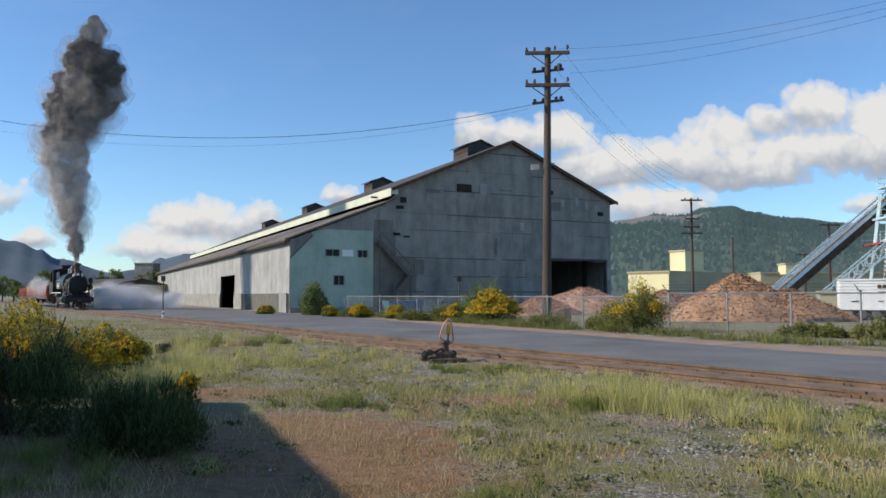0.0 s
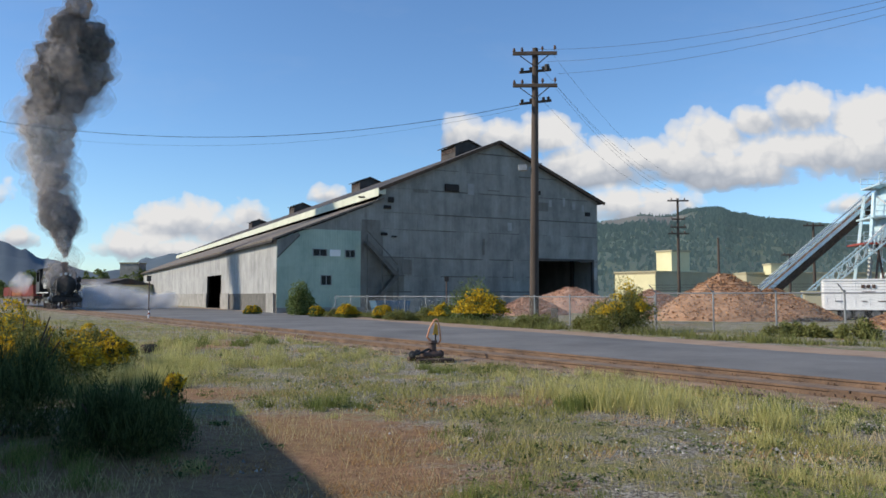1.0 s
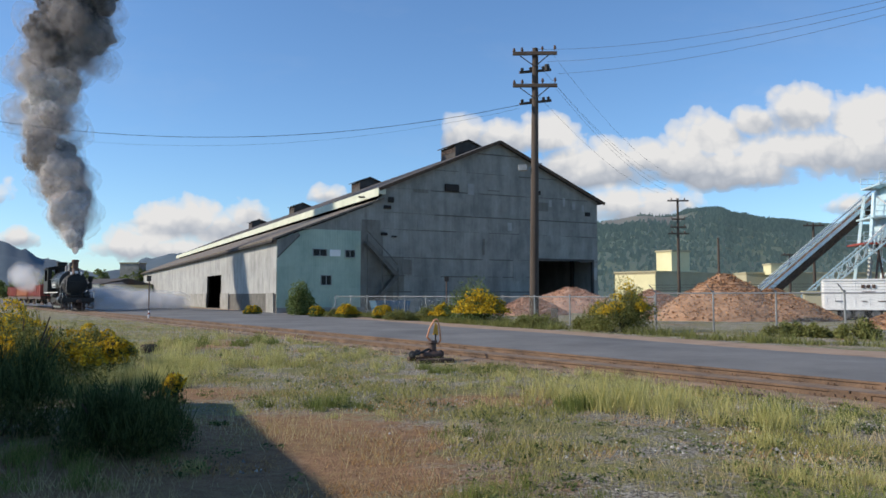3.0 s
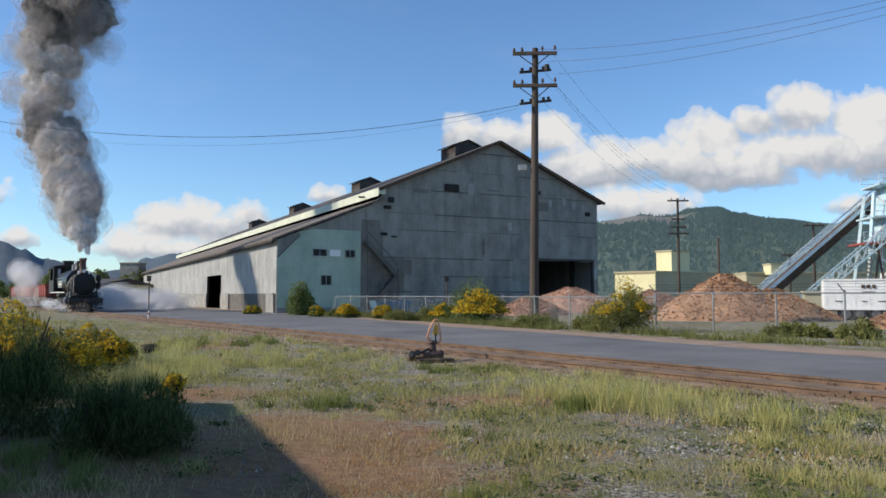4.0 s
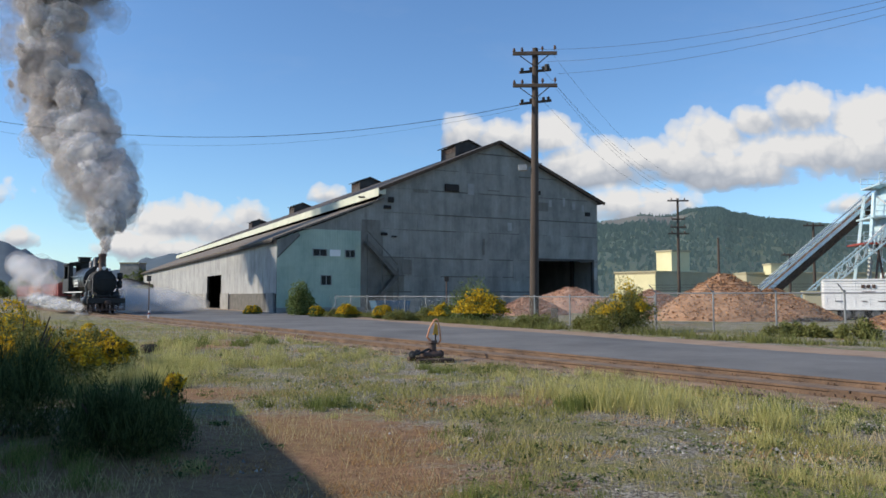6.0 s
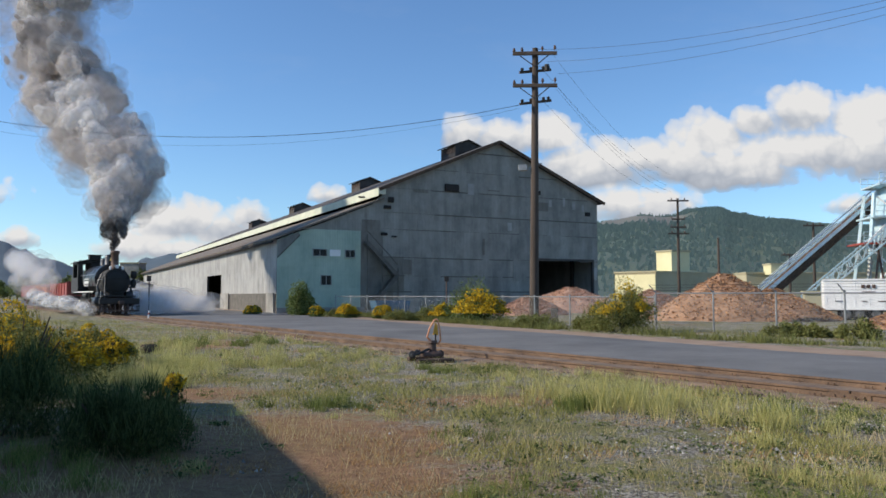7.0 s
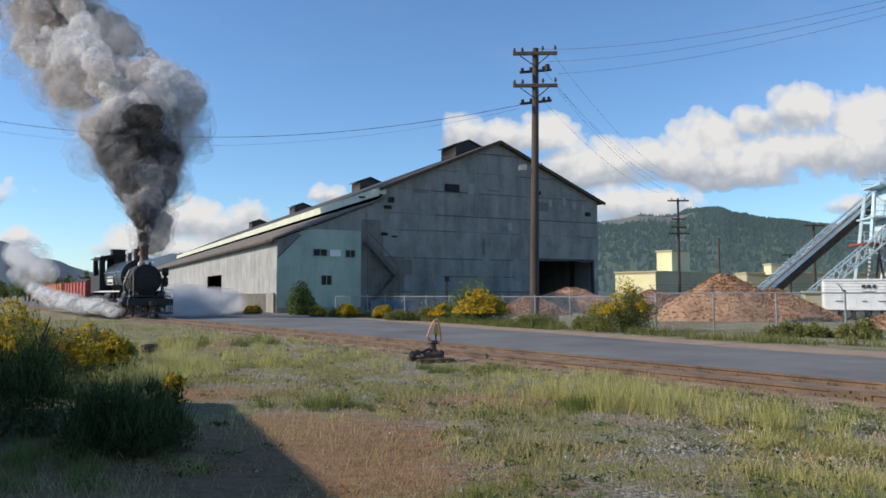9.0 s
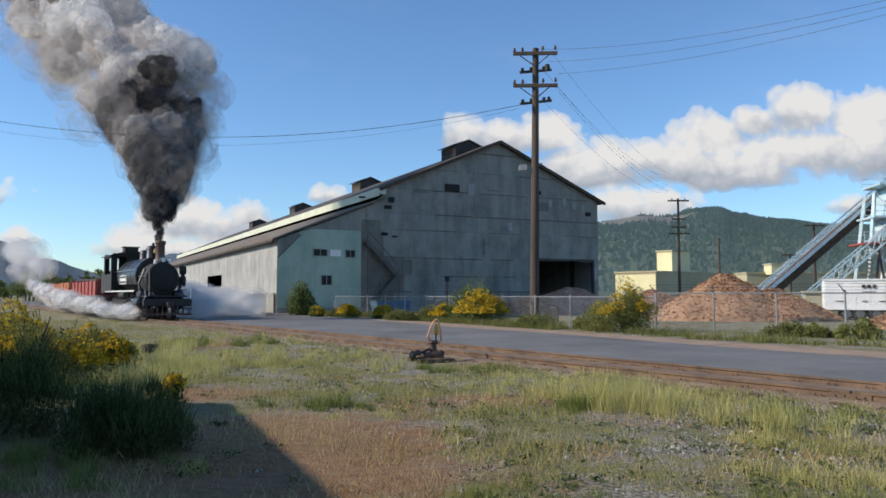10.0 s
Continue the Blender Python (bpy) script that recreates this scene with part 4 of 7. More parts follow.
def far_pole(x, y, h, arms):
    pole = thing("utility_pole", mat(x, y, 0), "slim distant timber power pole in the mill yard", "utility pole", "yard poles")
    bm = bmesh.new()
    cyl(bm, 0.2, 0.13, (0, 0, -0.2), (0, 0, h), 10)
    part("shaft", bm, M["pole"], pole)
    for k, z in enumerate(arms):
        bm = bmesh.new()
        box(bm, (2.6, 1.6, 2.0)[k % 3], 0.14, 0.18, mat(0, -0.15, z))
        part("crossarm", bm, M["pole"], pole)
        for s in (-0.8, 0.8):
            bm = bmesh.new()
            lathe(bm, [(0.05, 0), (0.09, 0.1), (0.04, 0.25)], mat(s, -0.15, z + 0.09), 6)
            part("insulator", bm, M["stack"], pole)


def fence():
    """Chain link on steel posts; its tall stretch carries slanted arms."""
    def run(a, b, n, h, arms, label):
        a, b = Vector(a), Vector(b)
        turn = math.degrees(math.atan2(b.y - a.y, b.x - a.x))
        length = (b - a).length
        f = thing("fence", Matrix.Translation(a) @ mat(0, 0, 0, 0, 0, turn), label, "fence")
        step = length / n
        bm = bmesh.new()
        cyl(bm, 0.038, 0.038, (0, 0, -0.1), (0, 0, h), 8)
        lathe(bm, [(0.05, h), (0.05, h + 0.03), (0.01, h + 0.06)], None, 8)
        post = finish(bm, "post", M["steel"])
        for k in range(n + 1):
            p = shared("post", post, f, mat(step * k, 0, 0))
            if arms:
                bm = bmesh.new()
                cyl(bm, 0.025, 0.02, (0, 0, h - 0.05), (-0.2, -0.3, h + 0.32), 6)
                part("barb_arm", bm, M["steel"], f, m=mat(step * k, 0, 0))
        bm = bmesh.new()
        cyl(bm, 0.03, 0.03, (0, 0, h - 0.06), (length, 0, h - 0.06), 6)
        part("top_rail", bm, M["steel"], f)
        if arms:
            for q in (0.3, 0.62, 0.95):
                bm = bmesh.new()
                cyl(bm, 0.006, 0.006, (-0.2 * q, -0.3 * q, h - 0.05 + 0.37 * q), (length - 0.2 * q, -0.3 * q, h - 0.05 + 0.37 * q), 4)
                part("barbed_wire", bm, M["wire"], f)
        # mesh of crossing wires
        verts, faces = [], []
        r, gap = 0.0022, 0.075
        for s in (-1, 1):
            k = -h
            while k < length:
                x0, x1, z0, z1 = k, k + h, 0.05, h - 0.08
                if s < 0:
                    x0, x1 = x1, x0
                i = len(verts)
                verts += [(x0 - r, 0, z0), (x0 + r, 0, z0), (x1 + r, 0, z1), (x1 - r, 0, z1)]
                faces.append((i, i + 1, i + 2, i + 3))
                k += gap
        ob = new("chain_link", from_arrays("chain_link", verts, faces, M["steel"]))
        ob.parent = f
    bend = (9.6, 34.7, 0)
    run(bend, (20.0, 27.4, 0), 5, 1.72, True, "steel chain-link fence with slanted barbed-wire arms")
    run((-8.8, 63.0, 0), (9.57, 34.75, 0), 12, 1.55, False, "low chain-link fence between road and warehouse")


def chip_pile(x, y, rx, ry, h, m, label, seed, shoulder=0.0, sub=5):
    bm = bmesh.new()
    n, k = 64, 22
    rings = []
    for j in range(k + 1):
        f = j / k
        ring = []
        for i in range(n):
            a = 2 * math.pi * i / n
            w = 1 + 0.16 * noise.noise(Vector((math.cos(a) * 1.2, math.sin(a) * 1.2, seed)))
            px_, py_ = rx * f * w * math.cos(a), ry * f * w * math.sin(a)
            z = h * (1 - f) ** 0.9 if f > 0.08 else h * (0.93 - f * 0.2)
            z += 0.09 * h ** 0.5 * noise.fractal(Vector((px_ * 0.8, py_ * 0.8, seed)), 0.9, 2.0, 5) * min(1, 4 * (1 - f))
            z += shoulder * max(0.0, 1 - abs(f - 0.5) * 3) * max(0.0, math.cos(a))
            ring.append(bm.verts.new((px_, py_, max(z, 0) if j < k else -0.1)))
        rings.append(ring)
    for a, b in zip(rings, rings[1:]):
        for i in range(n):
            bm.faces.new((a[i], a[(i + 1) % n], b[(i + 1) % n], b[i]))
    bmesh.ops.remove_doubles(bm, verts=bm.verts, dist=0.0005)
    rows = np.array([v.co[:] for v in bm.verts])
    pile = part("chip_pile", bm, m, m=mat(x, y, 0), smooth=True)
    tagged(pile, label, "chip pile", kind="stuff")
    rng = np.random.default_rng(int(seed * 10))
    k = 17000
    pick, other = (len(rows) * rng.random(k) ** 0.6).astype(int), rng.integers(-70, 70, k)
    f = rng.random(k)[:, None]
    pts = rows[pick] * (1 - f) + rows[np.clip(pick + other, 0, len(rows) - 1)] * f
    pts = pts + rng.normal(size=(k, 3)) * (0.06, 0.06, 0.03)
    pts = pts[pts[:, 2] > 0.02]
    ob = tagged(new("wood_flake", strip_mesh("wood_flake", leaves(rng, pts, 0.17, 0.0, 0.7), M["paleflake" if m is M["pinkchips"] else "flake"])), kind="stuff")
    ob.parent = pile


def conveyor():
    """Inclined gallery that climbs to the blue loading tower."""
    c = thing("conveyor", Matrix(), "pale blue-grey inclined conveyor gallery climbing to a tower", "conveyor")
    a, b = Vector((32.3, 77.5, 1.5)), Vector((62.7, 82.0, 25.6))
    way = (b - a).normalized()
    base = Matrix.Translation(a) @ way.to_track_quat("X", "Z").to_matrix().to_4x4()
    length = (b - a).length
    for y in (-0.5, 0.5):
        bm = bmesh.new()
        box(bm, length, 0.08, 0.32, base @ mat(length / 2, y, 0.28))
        box(bm, length, 0.1, 0.14, base @ mat(length / 2, y, 0.75))
        part("side_panel", bm, M["belt"], c)
        bm = bmesh.new()
        box(bm, length, 0.1, 0.12, base @ mat(length / 2, y, -0.55))
        # dark sheet behind the lattice paints the shade beneath the gallery
        box(bm, length, 0.04, 0.62, base @ mat(length / 2, y * 0.9, -0.22))
        k = 0.0
        s = 1
        while k < length - 1:
            beam(bm, base @ Vector((k, y, -0.5 if s > 0 else 0.1)), base @ Vector((k + 1.2, y, 0.1 if s > 0 else -0.5)), 0.06, 0.06)
            k += 1.2
            s = -s
        part("truss", bm, M["tie"], c)
        bm = bmesh.new()
        cyl(bm, 0.03, 0.03, base @ Vector((0, y, 0.95)), base @ Vector((length, y, 0.95)), 6)
        for q in range(int(length / 1.6)):
            cyl(bm, 0.025, 0.025, base @ Vector((q * 1.6, y, 0.4)), base @ Vector((q * 1.6, y, 0.95)), 5)
        part("handrail", bm, M["belt"], c)
    bm = bmesh.new()
    box(bm, length, 0.96, 0.06, base @ mat(length / 2, 0, -0.6))
    box(bm, length, 0.9, 0.05, base @ mat(length / 2, 0, 0.3))
    # deck in the same dark colour carries on the painted underside shade
    part("deck", bm, M["tie"], c)
    for q in (0.42, 0.75):
        p = a.lerp(b, q)
        bm = bmesh.new()
        for y in (-0.9, 0.9):
            beam(bm, (p.x - 0.6, p.y + y * 1.5, 0), (p.x, p.y + y, p.z - 0.8), 0.2, 0.2)
        part("trestle", bm, M["belt"], c)


def tower():
    """Blue hopper tower with rails, a stair and a red beam."""
    t = thing("loading_tower", mat(44.5, 76.0, 0, 0, 0, -8), "pale blue steel hopper tower with platforms and braces", "tower")
    bm = bmesh.new()
    for x in (-3.2, 3.2):
        for y in (-2, 2):
            beam(bm, (x, y, 0), (x * 0.6, y * 0.6, 11.6), 0.28, 0.28)
    part("leg", bm, M["blue"], t)
    bm = bmesh.new()
    prism(bm, [(-1.9, 6.9), (1.9, 6.9), (2.3, 7.6), (0.9, 12.4), (-0.9, 12.4)], 3.4, mat(0.4, -1.7, 0))
    part("hopper", bm, M["blue"], t)
    for z, w in ((6.6, 7.4), (9.2, 5.4), (12.4, 4.2)):
        bm = bmesh.new()
        box(bm, w, 4.6, 0.18, mat(0.3, 0, z))
        part("platform", bm, M["red"] if z < 7 else M["blue"], t)
        bm = bmesh.new()
        for zz in (0.55, 1.1):
            for y in (-2.3, 2.3):
                cyl(bm, 0.035, 0.035, (0.3 - w / 2, y, z + zz), (0.3 + w / 2, y, z + zz), 5)
        for k in range(7):
            for y in (-2.3, 2.3):
                cyl(bm, 0.03, 0.03, (0.3 - w / 2 + w * k / 6, y, z), (0.3 - w / 2 + w * k / 6, y, z + 1.1), 5)
        part("railing", bm, M["blue"], t)
    bm = bmesh.new()
    for a, b in (((-3.2, -2, 0.5), (3.0, -1.9, 6.4)), ((3.2, -2, 0.5), (-3.0, -1.9, 6.4)), ((-3, -1.9, 6.6), (1.8, -1.2, 11.4)), ((3, -1.9, 6.6), (-1.8, -1.2, 11.4)), ((-3.2, 2, 0.5), (3.0, 1.9, 6.4))):
        beam(bm, a, b, 0.14, 0.14)
    part("brace", bm, M["white"], t)
    # gangway with lattice sides that drops towards the yard
    bm = bmesh.new()
    for y in (-2.6, -1.2):
        a, b = Vector((-8.6, y, 0.6)), Vector((-1.2, y, 7.0))
        up = Vector((-0.4, 0, 0.9))
        beam(bm, a, b, 0.12, 0.16)
        beam(bm, a + up, b + up, 0.1, 0.12)
        for k in range(9):
            p, q = a.lerp(b, k / 9), a.lerp(b, (k + 1) / 9)
            beam(bm, p, q + up, 0.07, 0.07)
            beam(bm, p, p + up, 0.07, 0.07)
    part("gangway", bm, M["blue"], t)
    bm = bmesh.new()
    for k in range(26):
        f = k / 25
        box(bm, 0.32, 1.3, 0.05, mat(-8.6 + 7.4 * f, -1.9, 0.7 + 6.4 * f))
    part("step", bm, M["steel"], t)
    bm = bmesh.new()
    for k, x in enumerate((-2.4, -1.6, -0.7, 0.4, 1.5, 2.4)):
        cyl(bm, 0.1 + 0.02 * (k % 3), 0.1, (x, -2.1, 2.6), (x + 0.5 * (-1) ** k, -2.0, 6.5), 8)
    part("chute", bm, M["stack"], t)
    bm = bmesh.new()
    cyl(bm, 0.06, 0.05, (1.6, 0, 12.4), (1.6, 0, 17.0), 6)
    part("mast", bm, M["blue"], t)


def trailer():
    t = thing("chip_trailer", mat(25.0, 50.0, 0, 0, 0, -24), "white high-sided chip trailer on triple axles", "trailer")
    bm = bmesh.new()
    box(bm, 11.0, 2.5, 1.8, mat(5.2, 0, 1.62), 0.05)
    part("body", bm, M["white"], t)
    for k in range(14):
        bm = bmesh.new()
        box(bm, 0.04, 0.02, 1.7, mat(-0.1 + 0.8 * k, -1.258, 1.62))
        part("side_rib", bm, M["white"], t)
    for z in (0.70, 2.54):
        bm = bmesh.new()
        box(bm, 11.1, 0.08, 0.1, mat(5.2, -1.27, z))
        part("side_rail", bm, M["white"], t)
    # unreadable lettering as bars
    for x, w, z, h in ((1.95, 0.2, 2.12, 0.22), (2.25, 0.2, 2.12, 0.22), (2.55, 0.18, 2.12, 0.22), (2.25, 0.75, 1.78, 0.05), (0.6, 0.45, 1.2, 0.05), (2.0, 0.28, 1.2, 0.05), (3.2, 0.9, 1.2, 0.05)):
        bm = bmesh.new()
        box(bm, w, 0.02, h, mat(x, -1.3, z))
        part("lettering_bar", bm, M["stack"], t)
    bm = bmesh.new()
    box(bm, 9.0, 0.9, 0.16, mat(4.2, 0, 0.62))
    part("chassis", bm, M["iron"], t)
    for x in (1.0, 1.75, 2.65):
        for y in (-1.02, 1.02):
            bm = bmesh.new()
            lathe(bm, [(0.30, -0.13), (0.40, -0.10), (0.40, 0.10), (0.30, 0.13)], mat(x, y, 0.40, 90, 0, 0), 18)
            w = part("wheel", bm, M["rubber"], t)
            bm = bmesh.new()
            lathe(bm, [(0.23, -0.15), (0.25, 0.15), (0.1, 0.16)], mat(x, y, 0.40, 90, 0, 0), 14)
            part("rim", bm, M["pipe"], w)
    bm = bmesh.new()
    box(bm, 0.12, 2.3, 0.5, mat(3.6, 0, 0.5))
    part("mudflap", bm, M["rubber"], t)


def shed(name, m, w, d, h, wall, label, pitch=0.0):
    s = thing(name, m, label, "building")
    bm = bmesh.new()
    box(bm, w, d, h, mat(0, 0, h / 2))
    part("wall", bm, wall, s)
    bm = bmesh.new()
    if pitch:
        prism(bm, [(-w / 2 - 0.3, h), (w / 2 + 0.3, h), (0, h + pitch)], d + 0.6, mat(0, -d / 2 - 0.3, 0))
    else:
        box(bm, w + 0.3, d + 0.3, 0.25, mat(0, 0, h + 0.12))
    part("roof", bm, M["roof"] if pitch else M["tan"], s)
    return s


utility_pole()
power_line([(4.3, 43.0, 12.35), (-34.0, 43.0, 13.2)], 2.25, 0.016)
power_line([(4.3, 43.0, 12.15), (-34.0, 43.0, 12.6)], 2.35, 0.006)
for wz, wx in ((15.4, 0.9), (15.4, -0.4), (13.6, 0.9), (13.5, -0.4), (14.3, 0.5)):
    power_line([(5.2 + wx, 42.8, wz), (23.0 + wx, 80.0, wz - 1.2)], 1.0, 0.011)
for wz, wx in ((13.2, 0.0), (13.9, 1.2), (14.6, 2.4)):
    power_line([(5.3 + 0.5 * wx, 42.8, 15.5 - (wz - 13.2)), (24.5 + wx, 7.5, 11.0 + (wz - 13.2))], 1.8, 0.008)
far_pole(29.2, 95.0, 13.6, (13.3, 11.0, 10.0, 9.2))
far_pole(46.0, 95.0, 10.5, (10.2,))
far_pole(37.4, 104.0, 9.4, ())
far_pole(52.0, 115.0, 7.8, (7.6,))
fence()
chip_pile(18.3, 49.9, 5.2, 4.4, 3.1, M["chips"], "tall heap of orange-brown wood chips behind the fence", 1.0)
chip_pile(21.0, 48.9, 4.1, 3.5, 2.05, M["chips"], "broad low heap of orange-brown wood chips", 2.7)
chip_pile(14.9, 55.0, 3.8, 3.2, 2.05, M["pinkchips"], "low heap of pale wood chips", 4.1)
chip_pile(22.95, 36.5, 3.0, 2.6, 1.35, M["chips"], "small heap of brown wood chips by the fence", 5.3)
chip_pile(12.0, 72.0, 6.5, 4.0, 2.4, M["pinkchips"], "heap of pinkish wood chips before the open bay", 6.1)
chip_pile(7.0, 62.0, 3.2, 2.6, 1.6, M["pinkchips"], "small heap of pinkish wood chips beside the wall", 7.4)
conveyor()
tower()
trailer()
# sun and shade put into the walls: tan front, paler cream slab on the end
mill_ = shed("mill_building", mat(37.9, 124.9, 0, 0, 0, 40), 22, 7.5, 5.0, M["tan"], "low mill building coloured tan for its shaded front, cream for its sunlit end")
bm_ = bmesh.new()
box(bm_, 0.1, 7.4, 4.7, mat(-11.06, 0, 2.36))
part("end_wall", bm_, M["cream"], mill_, "end wall coloured cream for its sunlit side")
shed("mill_building", mat(36.6, 122.0, 0, 0, 0, 30), 4.0, 3.2, 8.4, M["cream"], "cream block tower of the mill building")
shed("mill_building", mat(64.0, 135.0, 0, 0, 0, 0), 26, 12, 5.2, M["tan"], "long low tan mill building")
shed("mill_building", mat(56.0, 128.0, 5.0, 0, 0, 0), 3.8, 3.0, 1.6, M["cream"], "small cream plant room on the mill roof")
shed("site_hut", mat(33.0, 68.0, 0, 0, 0, -20), 2.0, 2.0, 1.7, M["tan"], "small tan site hut beside the chip heap")
shed("yellow_house", mat(-66.0, 150.0, 0, 0, 0, 60), 12, 13, 3.6, M["cream"], "small cream yellow wooden house by the railway", 1.2)
shed("grey_tower", mat(-69.5, 172.0, 0), 4.2, 4.0, 8.6, M["concrete"], "grey concrete tower at the warehouse end")


# ---- plants ----
def shrub(x, y, w, d, h, label, n=3500, leaf=0.09, bloom=0.0, seed=1, green="broom", name="shrub", flower_size=0.07, upright=0.3, low=0.0, slim=0.45):
    """An uneven bush: stems, a crown of small leaves and sprays of bloom."""
    rng = np.random.default_rng(seed)
    base = thing(name, mat(x, y, 0), label, "bush")
    lobes = []
    for k in range(9 + int(4 * w)):
        a, q = rng.uniform(0, 2 * np.pi), np.sqrt(rng.random())
        lx, ly = 0.36 * w * q * np.cos(a), 0.36 * d * q * np.sin(a)
        top = h * (0.62 + 0.38 * rng.random()) * (1 - 0.35 * q * q)
        r = min(w, h) * rng.uniform(0.16, 0.28)
        lobes.append((lx, ly, max(top - r, r * 0.6), r * 1.05, r * 1.05, r))
        lobes.append((lx * 1.1, ly * 1.1, max(low, top * 0.38), r * 1.3, r * 1.2, top * 0.42))
    pts, way = clumps(rng, n, lobes)
    pts[:, 2] = np.maximum(pts[:, 2], 0.02)
    ob = new("foliage", strip_mesh("foliage", leaves(rng, pts, leaf, upright, slim), M[green]))
    ob.parent = base
    # upright twigs that break the outline
    k = n // 7
    tips, _ = clumps(rng, k, lobes, 0.08)
    tips = tips[tips[:, 2] > h * 0.3]
    k = len(tips)
    tw = blades(rng, tips[:, 0], tips[:, 1], tips[:, 2] - 0.05, rng.uniform(0.12, 0.34, k) * min(1.0, h), np.full(k, leaf * 0.22), 0.6)
    ob = tagged(new("twig", strip_mesh("twig", tw, M[green])), kind="stuff")
    ob.parent = base
    bm = bmesh.new()
    for k in range(9):
        a = rng.uniform(0, 6.28)
        q = rng.uniform(0.1, 0.32)
        cyl(bm, 0.03 * h ** 0.5, 0.01, (0.05 * math.cos(a), 0.05 * math.sin(a), -0.05), (q * w * math.cos(a), q * d * math.sin(a), h * rng.uniform(0.5, 0.8)), 5)
    part("stem", bm, M["bark"], base)
    if bloom:
        pts, _ = clumps(rng, int(n * 2.5), lobes, 0.07)
        patchy = np.array([noise.noise(Vector((p[0] * 2.2 / max(0.6, h * 0.6), p[1] * 2.2 / max(0.6, h * 0.6), p[2] * 2.2 + seed))) for p in pts])
        keep = (patchy + 0.25 * rng.random(len(pts)) > 0.42 - bloom) & (pts[:, 2] > h * 0.28)
        pts = pts[keep][: int(n * 1.2)]
        ob = new("blossom", strip_mesh("blossom", leaves(rng, pts, flower_size, 0.2, 0.8), M["bloom"]))
        ob.parent = base
        ob["label"] = "yellow broom blossom"
    return base


def tree(x, y, h, w, seed, label, conifer=False):
    rng = np.random.default_rng(seed)
    base = thing("tree", mat(x, y, 0), label, "tree", "trees along the far yard")
    bm = bmesh.new()
    cyl(bm, 0.035 * h, 0.012 * h, (0, 0, -0.1), (0, 0, h * 0.75), 8)
    for k in range(7):
        a = rng.uniform(0, 6.28)
        z = h * rng.uniform(0.3, 0.6)
        cyl(bm, 0.014 * h, 0.005 * h, (0, 0, z), (0.33 * w * math.cos(a), 0.33 * w * math.sin(a), z + h * 0.2), 6)
    part("trunk", bm, M["bark"], base)
    lobes = []
    for k in range(16):
        f = rng.random()
        z = h * (0.3 + 0.62 * f)
        q = w * 0.5 * ((1 - f) if conifer else math.sin(math.pi * (0.2 + 0.7 * f))) * rng.uniform(0.3, 0.8)
        a = rng.uniform(0, 6.28)
        r = w * rng.uniform(0.13, 0.24) * ((1.15 - f) if conifer else 1)
        lobes.append((q * math.cos(a), q * math.sin(a), z, r, r, r * 0.8))
    pts, _ = clumps(rng, 1500, lobes, 0.35)
    ob = new("crown", strip_mesh("crown", leaves(rng, pts, h * 0.055, 0.1, 0.7), M["leaf"]))
    ob.parent = base


